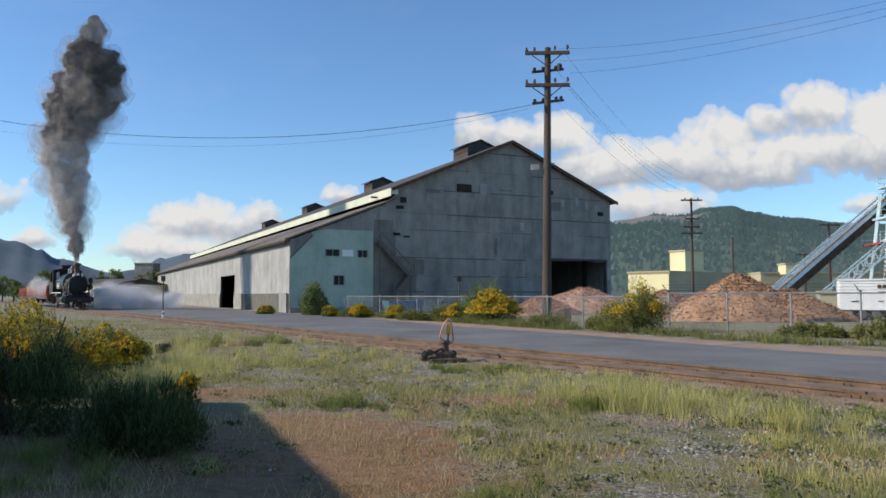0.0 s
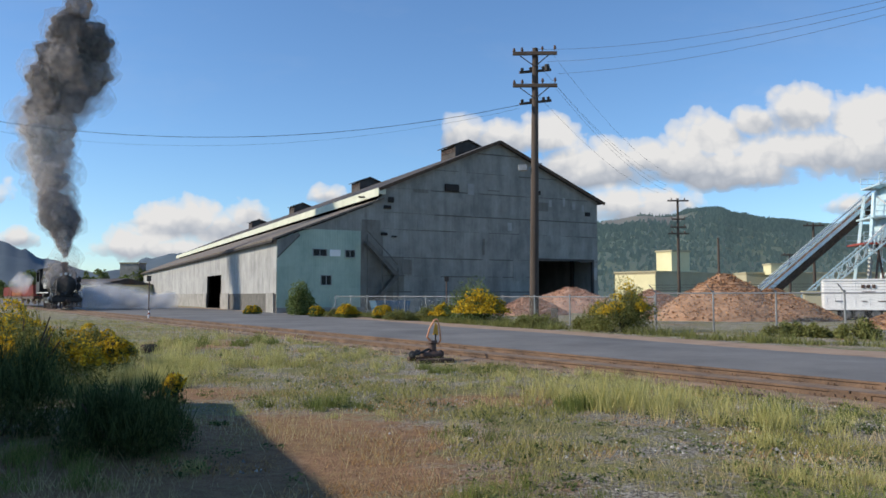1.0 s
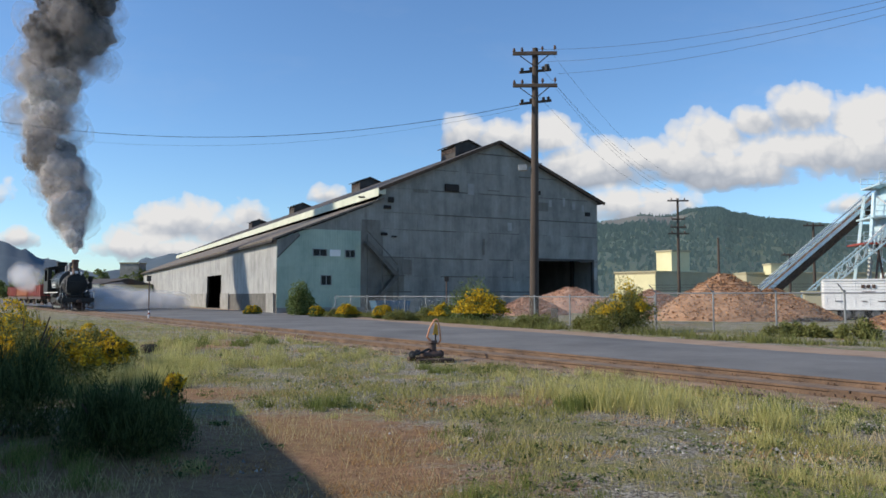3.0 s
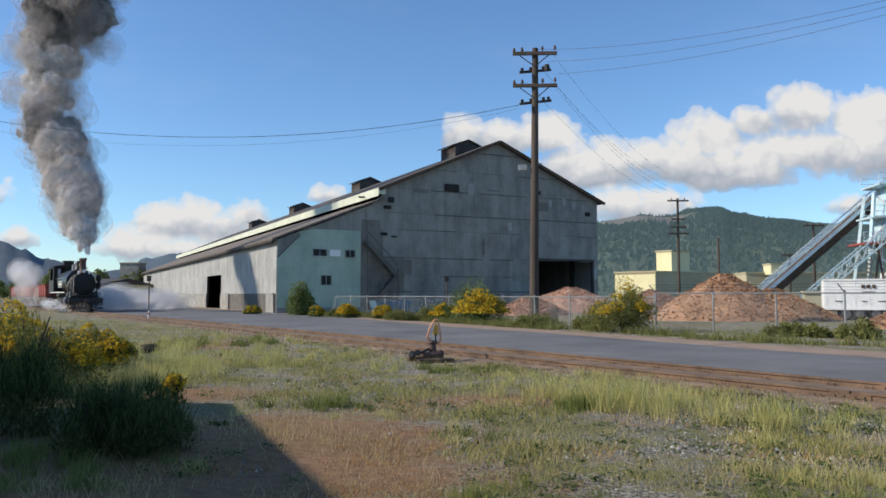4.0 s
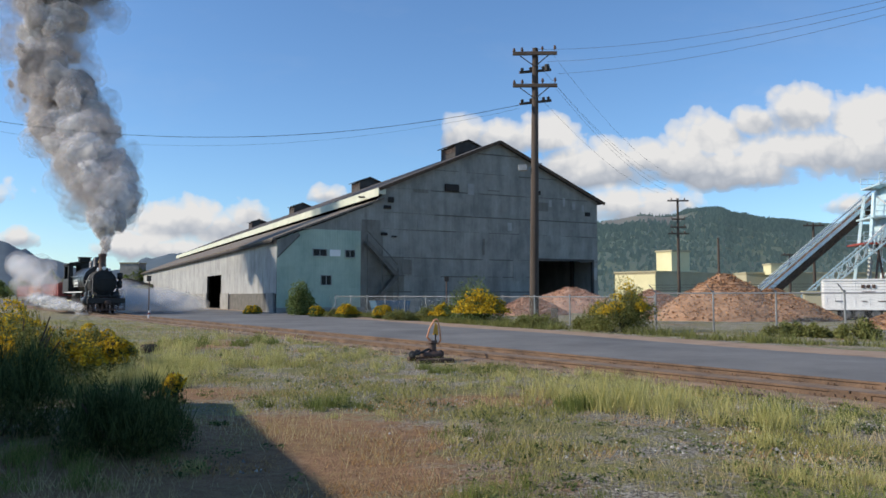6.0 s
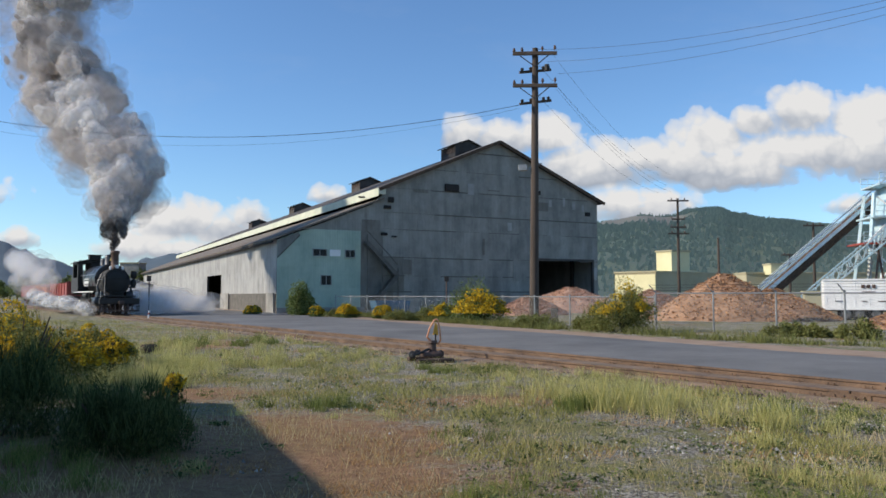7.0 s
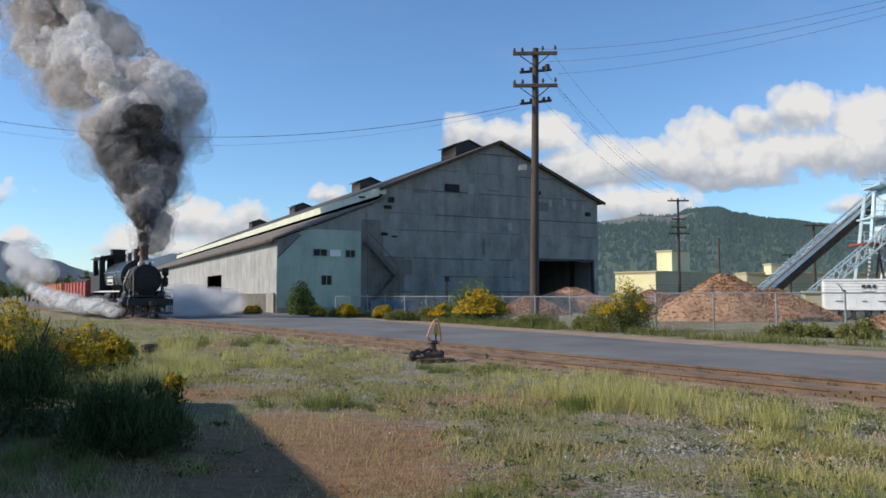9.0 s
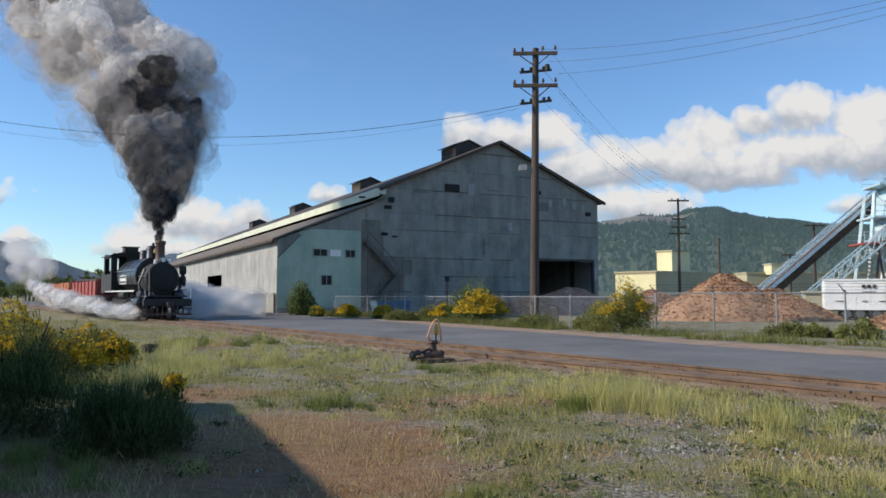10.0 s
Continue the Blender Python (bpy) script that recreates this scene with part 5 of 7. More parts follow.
def field_grass():
    """Turf, tufts, straw, weeds, moss and stones, each kind one mass of small pieces."""
    rng = np.random.default_rng(42)
    def spread(n, dmin, dmax, power=1.0):
        # even in the wedge before the camera, thinned with distance
        y = dmin * (dmax / dmin) ** (rng.random(n) ** power)
        x = y * rng.uniform(-0.64, 0.64, n)
        k = x * ACROSS.x + y * ACROSS.y < TRACK - 1.1 + 0.2 * rng.normal(size=n)
        return x[k], y[k]
    def patch(x, y, s, o):
        return np.array([noise.fractal(Vector((a * s + o, b * s, o)), 0.9, 2.0, 3) for a, b in zip(x, y)])
    def stuff(name, q, m, label, cat):
        tagged(new(name, strip_mesh(name, q, M[m])), label, cat, kind="stuff")
    def low(n):
        return np.full(n, -0.01)
    # short green turf, thickest in the middle of the field
    x, y = spread(210000, 4.6, 48.0, 0.8)
    f = patch(x, y, 0.55, 1.0) - np.where((x < 0.0) & (y < 9.5), 0.22, 0.0) + np.where(y > 12, 0.16, np.where(y < 9.3, -0.2, -0.05)) + 0.16 * rng.normal(size=len(x))
    for cx, cy, kx, ky in ((0.75, 11.6, 0.8, 1.1), (-4.0, 12.2, 0.7, 0.85), (-8.2, 24.5, 0.32, 0.24)):
        f -= np.where(np.hypot((x - cx) * kx, (y - cy) * ky) + 0.2 * rng.normal(size=len(x)) < 1.0, 0.5, 0.0)
    k = f > 0.10
    x, y, f = x[k], y[k], f[k]
    h = 0.025 + 0.10 * np.clip(f, 0, 1) * rng.uniform(0.3, 1.6, len(x))
    stuff("turf", blades(rng, x, y, low(len(x)), h, 0.004 + 0.0008 * y, 0.9), "blade", "short green turf in patches on the gravel", "grass")
    # low red-brown moss and dead weeds
    x, y = spread(90000, 4.6, 40.0, 0.8)
    f = patch(x, y, 0.7, 7.0) + 0.15 * rng.normal(size=len(x)) + np.where((x < 0.0) & (y < 10) & (x > -6), 0.2, 0.0)
    f += np.where(np.hypot((x - 0.75) * 0.7, y - 11.6) < 1.0, 0.4, 0.0) + np.where(np.hypot((x + 4.0) * 0.8, (y - 12.2) * 0.8) < 1.0, 0.3, 0.0)
    k = f > 0.36
    x, y = x[k], y[k]
    stuff("moss", blades(rng, x, y, low(len(x)), rng.uniform(0.01, 0.05, len(x)), 0.008 + 0.001 * y, 1.3), "mossy", "reddish-brown low moss and dead weeds", "moss")
    # straw-coloured stalks
    x, y = spread(42000, 4.6, 40.0, 0.8)
    f = patch(x, y, 0.5, 3.0) + 0.2 * rng.normal(size=len(x))
    x, y = x[f > 0.05], y[f > 0.05]
    stuff("dry_grass", blades(rng, x, y, low(len(x)), rng.uniform(0.03, 0.17, len(x)), 0.003 + 0.0005 * y, 0.9), "straw", "dry straw-coloured grass stalks", "grass")
    # flat rosettes of weed on the gravel
    x, y = spread(1900, 4.6, 26.0, 0.8)
    f = patch(x, y, 0.8, 21.0) + 0.2 * rng.normal(size=len(x)) + np.where((x > 4.0) & (y < 12), 0.25, 0.0) - np.where((x < 0.2) & (y < 10.5), 0.5, 0.0)
    x, y = x[f > 0.0], y[f > 0.0]
    r = rng.uniform(0.04, 0.16, len(x))
    n = 26
    c = np.stack([np.repeat(x, n) + np.repeat(r, n) * rng.normal(size=len(x) * n) * 0.6, np.repeat(y, n) + np.repeat(r, n) * rng.normal(size=len(x) * n) * 0.6, np.repeat(r, n) * rng.uniform(0.0, 0.75, len(x) * n)], 1)
    stuff("weeds", leaves(rng, c, 0.035, 0.1, 0.55), "weed", "small dark green weeds spreading over the gravel", "weeds")
    # tall tufts
    def tufts(name, places, m, label, thick):
        bx, by, bh = [], [], []
        for cx, cy, sx, sy, n, tall in places:
            for k in range(n):
                tx, ty, th = rng.normal(cx, sx * 0.5), rng.normal(cy, sy * 0.5), tall * rng.uniform(0.5, 1.15)
                if tx * ACROSS.x + ty * ACROSS.y > TRACK - 1.2:
                    continue
                bx.append(rng.normal(tx, 0.05 + 0.12 * th, 80))
                by.append(rng.normal(ty, 0.05 + 0.12 * th, 80))
                bh.append(th * rng.uniform(0.25, 1.0, 80))
        bx, by, bh = (np.concatenate(v) for v in (bx, by, bh))
        stuff(name, blades(rng, bx, by, low(len(bx)), bh, thick * (0.6 + by / 18), 0.6), m, label, "grass")
    tufts("tall_grass", ((2.75, 10.9, 1.1, 0.8, 30, 0.52), (2.2, 11.6, 1.0, 0.5, 14, 0.46), (3.9, 9.3, 0.7, 0.6, 14, 0.40), (3.3, 8.4, 0.5, 0.3, 5, 0.24), (2.9, 6.6, 0.5, 0.4, 6, 0.26), (3.5, 6.3, 0.7, 0.4, 8, 0.28), (-5.9, 16.0, 1.6, 2.6, 60, 0.42),
                         (1.5, 14.0, 2.6, 1.2, 22, 0.2), (0.5, 10.0, 3.0, 2.0, 16, 0.15), (5.2, 9.0, 1.0, 0.6, 8, 0.22), (-8.0, 22.0, 3.0, 4.0, 40, 0.4), (-3.0, 18.0, 3.0, 3.0, 34, 0.25), (-5.0, 13.2, 1.0, 1.0, 26, 0.45)), "tallblade", "tall yellow-green grass tufts in seed", 0.006)
    tufts("green_grass", ((1.85, 10.6, 0.4, 0.2, 14, 0.3), (0.4, 6.0, 0.4, 0.3, 7, 0.17), (-1.7, 10.9, 0.5, 0.3, 12, 0.22), (1.0, 6.0, 0.3, 0.2, 4, 0.14), (0.2, 8.6, 0.5, 0.3, 5, 0.14), (4.6, 10.2, 0.7, 0.4, 8, 0.26), (3.1, 5.8, 0.9, 0.3, 9, 0.15), (-4.2, 7.0, 1.6, 0.8, 26, 0.3), (-3.9, 6.2, 1.4, 0.5, 14, 0.2), (0.3, 16.0, 1.8, 0.8, 14, 0.22), (-7.0, 25.0, 3.0, 2.0, 26, 0.3)), "lush", "lush green grass tufts", 0.007)
    # loose stones on the gravel
    x, y = spread(52000, 4.6, 24.0, 0.9)
    f = patch(x, y, 0.8, 11.0) + 0.2 * rng.normal(size=len(x)) - np.where((x < 0.0) & (y < 10.5), 0.7, 0.0)
    x, y = x[f > -0.03], y[f > -0.03]
    n = len(x)
    r = rng.uniform(0.006, 0.017, n) * np.where(rng.random(n) < 0.05, 1.8, 1.0)
    turn = rng.uniform(0, 6.28, n)
    verts = np.zeros((n, 5, 3))
    for c in range(4):
        k = r * rng.uniform(0.7, 1.3, n)
        verts[:, c, 0], verts[:, c, 1], verts[:, c, 2] = x + k * np.cos(turn + c * 1.57), y + k * np.sin(turn + c * 1.57), -0.004
    verts[:, 4, 0], verts[:, 4, 1], verts[:, 4, 2] = x + 0.3 * r * np.cos(turn), y + 0.3 * r * np.sin(turn), r * rng.uniform(0.6, 1.1, n)
    base = (np.arange(n) * 5)[:, None, None]
    faces = (base + np.array([[0, 1, 4], [1, 2, 4], [2, 3, 4], [3, 0, 4]])[None]).reshape(-1, 3)
    tagged(new("gravel", from_arrays("gravel", verts.reshape(-1, 3).tolist(), faces.tolist(), M["stone"])), "loose pale grey gravel stones", "gravel", kind="stuff")


def verge_grass():
    """Rough weeds between road and fence."""
    rng = np.random.default_rng(9)
    bx, by, bh = [], [], []
    for k in range(1500):
        u = rng.uniform(-8, 62)
        v = np.interp(u, [-8, 6, 18, 30, 46], [21.6, 21.4, 22.2, 23.2, 25.6]) + abs(rng.normal(0, 1.5)) + 0.7
        p = on_line(u, v)
        if u < 26 and noise.noise(Vector((p.x * 0.5, p.y * 0.5, 3.0))) < 0.12:
            continue
        n = 26
        tall = rng.uniform(0.08, 0.5)
        bx.append(rng.normal(p.x, 0.15, n))
        by.append(rng.normal(p.y, 0.15, n))
        bh.append(tall * rng.uniform(0.4, 1.0, n))
    bx, by, bh = (np.concatenate(v) for v in (bx, by, bh))
    tagged(new("verge_weeds", strip_mesh("verge_weeds", blades(rng, bx, by, np.full(len(bx), -0.01), bh, np.full(len(bx), 0.022), 0.8), M["olive"])), "rough green weeds along the fence", "weeds", kind="stuff")


M["tallblade"] = leafy("seeding_grass", (0.32, 0.32, 0.10), (0.70, 0.64, 0.29))
M["lush"] = leafy("lush_grass", (0.11, 0.145, 0.045), (0.30, 0.33, 0.10))
M["weed"] = leafy("dark_weed_leaf", (0.05, 0.075, 0.03), (0.20, 0.24, 0.09))


def stone_mat(t):
    rnd = t.nodes.new("ShaderNodeNewGeometry").outputs["Random Per Island"]
    c = steps(t, rnd, (0.0, (0.12, 0.11, 0.095)), (0.5, (0.27, 0.255, 0.225)), (0.92, (0.48, 0.46, 0.42)), (1.0, (0.72, 0.71, 0.68)))
    return surface(t, c, 0.9, 0.0, bump(t, noise_tex(t, place(t), 120.0, 3.0), 0.3, 0.004))


M["stone"] = material("pale_stone", stone_mat)
field_grass()
verge_grass()
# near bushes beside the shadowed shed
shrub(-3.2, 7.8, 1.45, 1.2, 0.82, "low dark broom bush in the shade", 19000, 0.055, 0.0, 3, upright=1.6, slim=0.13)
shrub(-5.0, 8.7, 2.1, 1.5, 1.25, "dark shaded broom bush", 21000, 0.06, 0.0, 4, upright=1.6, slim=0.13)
shrub(-6.9, 12.6, 2.6, 2.0, 1.55, "broom bush covered with yellow blossom", 12000, 0.055, 0.16, 5, flower_size=0.05, green="olive")
shrub(-8.9, 14.8, 2.8, 2.4, 1.75, "tall broom bush with yellow blossom", 9000, 0.065, 0.14, 6, flower_size=0.055, green="olive")
shrub(-7.4, 16.2, 2.0, 1.8, 1.05, "broom bush with yellow blossom in the sun", 7000, 0.06, 0.16, 7, flower_size=0.055, green="olive")
shrub(-6.75, 15.6, 0.8, 0.7, 0.85, "small bright yellow flowering broom", 3500, 0.055, 0.55, 8, flower_size=0.06)
shrub(-3.85, 11.0, 0.34, 0.3, 0.62, "small weed with a few yellow flowers", 700, 0.05, 0.3, 9, flower_size=0.05)
# along fence and warehouse
shrub(-10.9, 58.5, 2.3, 2.0, 2.9, "dense green bush at the warehouse corner", 6000, 0.16, 0.0, 11, green="leaf")
for k, (bx, by, bw, bh, fl) in enumerate(((-7.4, 51.6, 1.9, 1.15, 0.5), (-4.9, 50.0, 1.8, 1.0, 0.4), (-0.9, 46.0, 1.5, 1.25, 0.3), (1.3, 42.8, 3.3, 2.1, 0.42), (-9.8, 53.5, 1.4, 0.9, 0.15), (-16.0, 60.0, 1.6, 0.9, 0.3))):
    bx, by = bx + 0.9, by + 0.9
    shrub(bx, by, bw, bw * 0.8, bh, "broom bush with yellow blossom by the road" if fl > 0.2 else "green weed bush by the road", 4500, 0.1, fl, 20 + k, flower_size=0.12, green="leaf")
shrub(1.6, 44.9, 2.8, 1.8, 2.95, "green bush behind the yellow broom", 4500, 0.11, 0.0, 31, green="leaf")
shrub(7.75, 33.2, 2.9, 2.0, 2.55, "large broom bush with fading yellow blossom", 11000, 0.085, 0.06, 32, flower_size=0.07, green="olive")
for k, (bx, by, bw, bh) in enumerate(((4.6, 38.2, 3.4, 0.9), (6.6, 35.2, 2.4, 0.8), (-2.6, 47.2, 2.8, 0.9), (-7.0, 53.6, 3.0, 0.8), (13.0, 29.3, 2.2, 0.7), (15.2, 27.9, 2.4, 0.8), (17.0, 26.7, 1.6, 0.45), (14.0, 28.8, 1.4, 0.6), (-0.6, 47.5, 2.6, 1.2))):
    shrub(bx, by, bw, bw * 0.6, bh, "low green bramble thicket by the fence", 2600, 0.1, 0.0, 40 + k, green="olive")
# far trees behind the train
rng_ = random.Random(17)
for k in range(26):
    ty = rng_.uniform(150, 240)
    tree(ty * rng_.uniform(-0.64, -0.40), ty, rng_.uniform(4.5, 8.5), rng_.uniform(5, 8), 60 + k, "distant dark green roadside tree", rng_.random() < 0.4)
for k in range(12):
    ty = rng_.uniform(170, 250)
    tree(ty * rng_.uniform(-0.41, -0.36), ty, rng_.uniform(5, 7.5), rng_.uniform(5, 8), 90 + k, "distant dark green tree beside the warehouse", False)


# ---- small things near the line ----
def station_shed():
    """Long shed beside the camera; only its shadow reaches the view."""
    way = math.degrees(math.atan2(4.9, -2.1))
    s = thing("platform_shed", Matrix.Translation((-10.2, 9.88, 0)) @ mat(0, 0, 0, 0, 0, way + 180), "plain timber platform shed beside the line", "building")
    bm = bmesh.new()
    prism(bm, [(0.0, 0), (5.0, 0), (5.0, 4.2), (0.0, 4.2)], 30.0, mat(0, 0, 0, 0, 0, -90) @ mat(0, 0, 0))
    part("wall", bm, M["tan"], s)
    bm = bmesh.new()
    prism(bm, [(0.0, 4.2), (5.3, 4.2), (5.3, 4.25), (2.6, 4.6), (0.0, 4.23)], 30.0, mat(0, 0, 0, 0, 0, -90))
    part("roof", bm, M["roof"], s)


def switch_stand():
    """Ground throw with an orange-rimmed target."""
    s = thing("switch_stand", mat(-0.30, 18.3, 0, 0, 0, 20), "rusty switch stand with an orange-rimmed yellow target", "switch stand")
    for y in (-0.35, 0.35):
        bm = bmesh.new()
        box(bm, 0.9, 0.2, 0.14, mat(0, y, 0.03), 0.02)
        part("timber", bm, M["tie"], s)
    bm = bmesh.new()
    lathe(bm, [(0.2, 0.14), (0.2, 0.2), (0.1, 0.26), (0.09, 0.42), (0.13, 0.44), (0.12, 0.5)], mat(0.05, 0, 0), 12)
    box(bm, 0.5, 0.34, 0.1, mat(0, 0, 0.18), 0.02)
    part("housing", bm, M["stack"], s)
    bm = bmesh.new()
    cyl(bm, 0.03, 0.03, (-0.05, -0.05, 0.3), (-0.5, -0.28, 0.18), 8)
    ball(bm, 0.07, mat(-0.52, -0.29, 0.18), 1)
    part("throw_lever", bm, M["iron"], s)
    bm = bmesh.new()
    for x, z, r in ((-0.42, 0.17, 0.1), (-0.3, 0.22, 0.08), (0.3, 0.18, 0.09)):
        ball(bm, r, mat(x, 0.1, z), 1)
    part("linkage", bm, M["iron"], s)
    # pointed loop: a bent bar with a plate inside
    pts = [(0.05, 0.46), (-0.08, 0.58), (-0.02, 0.78), (0.10, 0.98), (0.16, 1.0), (0.20, 0.94), (0.24, 0.72), (0.26, 0.5), (0.18, 0.4)]
    bm = bmesh.new()
    for (a, b), (c, d) in zip(pts, pts[1:]):
        cyl(bm, 0.022, 0.022, (a, 0, b), (c, 0, d), 8)
    part("target_rim", bm, M["salmon"], s, "faded orange-pink bent rim")
    bm = bmesh.new()
    prism(bm, [(0.06, 0.64), (0.2, 0.62), (0.18, 0.86), (0.12, 0.92)], 0.015, mat(0, -0.007, 0))
    part("target", bm, M["yellow"], s, "yellow target plate")
    bm = bmesh.new()
    cyl(bm, 0.018, 0.018, (0.13, 0, 0.45), (0.13, 0, 0.66), 6)
    part("spindle", bm, M["iron"], s)


def sign_post(x, y, h, label):
    s = thing("sign_post", mat(x, y, 0), label, "sign")
    bm = bmesh.new()
    cyl(bm, 0.05, 0.05, (0, 0, -0.1), (0, 0, h), 8)
    part("post", bm, M["stack"], s)
    bm = bmesh.new()
    box(bm, 0.34, 0.03, 0.42, mat(0, -0.07, h - 0.15), 0.01)
    part("sign_plate", bm, M["iron"], s)


def old_ties():
    rng = random.Random(4)
    for k, (x, y, l, turn) in enumerate(((-9.0, 20.6, 0.5, 20), (-8.5, 20.8, 0.4, -30), (-8.05, 21.1, 0.5, 60), (-8.7, 20.3, 0.35, 80))):
        bm = bmesh.new()
        box(bm, l, 0.24, 0.22, None, 0.05)
        bmesh.ops.subdivide_edges(bm, edges=bm.edges, cuts=2, use_grid_fill=True)
        lumps(bm, 0.05, 4.0, k + 1.0)
        tagged(part("timber_block", bm, M["tie"], m=mat(x, y, 0.1, rng.uniform(-6, 6), rng.uniform(-6, 6), turn)), "dark weathered timber block lying in the grass", "timber", group="old timber blocks")


def crossing_marker():
    s = thing("marker_post", mat(-19.6, 51.2, 0, 0, 6, 0), "short white marker post with a red band", "marker")
    bm = bmesh.new()
    cyl(bm, 0.06, 0.06, (0, 0, -0.05), (0, 0, 0.55), 8)
    part("post", bm, M["white"], s)
    bm = bmesh.new()
    cyl(bm, 0.066, 0.066, (0, 0, 0.3), (0, 0, 0.42), 8)
    part("band", bm, M["red"], s)


def yard_clutter():
    """Small board and barrels inside the fence near the bay."""
    s = thing("notice_board", mat(6.4, 44.2, 0, 0, 0, -20), "small dark board leaning on the fence", "board")
    bm = bmesh.new()
    box(bm, 0.42, 0.05, 0.6, mat(0, 0, 0.55), 0.01)
    box(bm, 0.05, 0.05, 0.5, mat(-0.15, 0.03, 0.2))
    box(bm, 0.05, 0.05, 0.5, mat(0.15, 0.03, 0.2))
    part("panel", bm, M["roof"], s)
    s = thing("blue_skip", mat(-3.9, 60.5, 0, 0, 0, 27), "blue steel skip against the warehouse wall", "skip")
    bm = bmesh.new()
    prism(bm, [(-1.2, 0.1), (1.2, 0.1), (1.5, 1.15), (-1.5, 1.15)], 1.4)
    part("body", bm, M["skipblue"], s)
    for k in range(5):
        bm = bmesh.new()
        box(bm, 0.07, 0.06, 1.0, mat(-1.0 + 0.5 * k, -0.02, 0.62))
        part("rib", bm, M["skipblue"], s)


M["salmon"] = worn("faded_orange", (0.55, 0.2, 0.09), (0.72, 0.36, 0.2), 5, 0.6, 0, 40, 0.1)
M["skipblue"] = worn("blue_paint", (0.03, 0.09, 0.16), (0.07, 0.17, 0.27), 2, 0.6, 0, 30, 0.1)
station_shed()
switch_stand()
sign_post(-22.3, 58.3, 3.0, "thin dark sign post beside the crossing")
sign_post(0.28, 60.0, 3.0, "thin dark post before the warehouse wall")
old_ties()
crossing_marker()
yard_clutter()


# ---- train ----
# place of the smokebox front along the line, second by second
RUN = [(0.0, 85.75), (1.0, 83.72), (2.0, 80.92), (3.0, 77.55), (4.0, 73.6), (5.0, 69.4), (6.0, 64.9), (7.0, 60.2), (8.0, 55.65), (9.0, 51.4), (10.0, 47.4)]


def run_at(t):
    """Smooth way along the line at any time, also before the start."""
    if t <= 0:
        return RUN[0][1] - 1.6 * t * math.exp(0.18 * t)
    if t >= 10:
        return RUN[-1][1]
    i = min(int(t), 9)
    p = [RUN[max(0, min(10, i + k))][1] for k in (-1, 0, 1, 2)]
    f = t - i
    return 0.5 * (2 * p[1] + (p[2] - p[0]) * f + (2 * p[0] - 5 * p[1] + 4 * p[2] - p[3]) * f * f + (3 * p[1] - p[0] - 3 * p[2] + p[3]) * f ** 3)


def train_pose(t, back=0.0):
    return Matrix.Translation(on_line(run_at(t) + back, TRACK, RAIL_TOP)) @ mat(0, 0, 0, 0, 0, LINE_TURN + 180)


def wheel_mesh(r, spokes, balance):
    bm = bmesh.new()
    seg = 28
    # rim with flange, turned round the y axis
    turn = mat(0, 0, 0, 90, 0, 0)
    ringp = [(r - 0.11, -0.06), (r, -0.06), (r, 0.04), (r + 0.03, 0.045), (r + 0.03, 0.07), (r - 0.11, 0.07)]
    rings = [[bm.verts.new(turn @ Vector((q * math.cos(2 * math.pi * i / seg), q * math.sin(2 * math.pi * i / seg), z))) for i in range(seg)] for q, z in ringp]
    for k in range(len(rings)):
        a, b = rings[k], rings[(k + 1) % len(rings)]
        for i in range(seg):
            j = (i + 1) % seg
            bm.faces.new((a[i], a[j], b[j], b[i]))
    lathe(bm, [(0.13, -0.09), (0.13, 0.08)], turn, 12)
    for k in range(spokes):
        a = 2 * math.pi * k / spokes
        beam(bm, (0.1 * math.cos(a), 0, 0.1 * math.sin(a)), ((r - 0.08) * math.cos(a), 0, (r - 0.08) * math.sin(a)), 0.06, 0.07)
    if balance:
        box(bm, 0.5, 0.07, 0.24, mat(-r + 0.3, 0, 0, 0, 90, 0))
        cyl(bm, 0.06, 0.06, (0.28, -0.1, 0), (0.28, 0.1, 0), 8)
    bmesh.ops.recalc_face_normals(bm, faces=bm.faces)
    return finish(bm, "wheel", M["tread"])


WHEELS = []
RODS = []


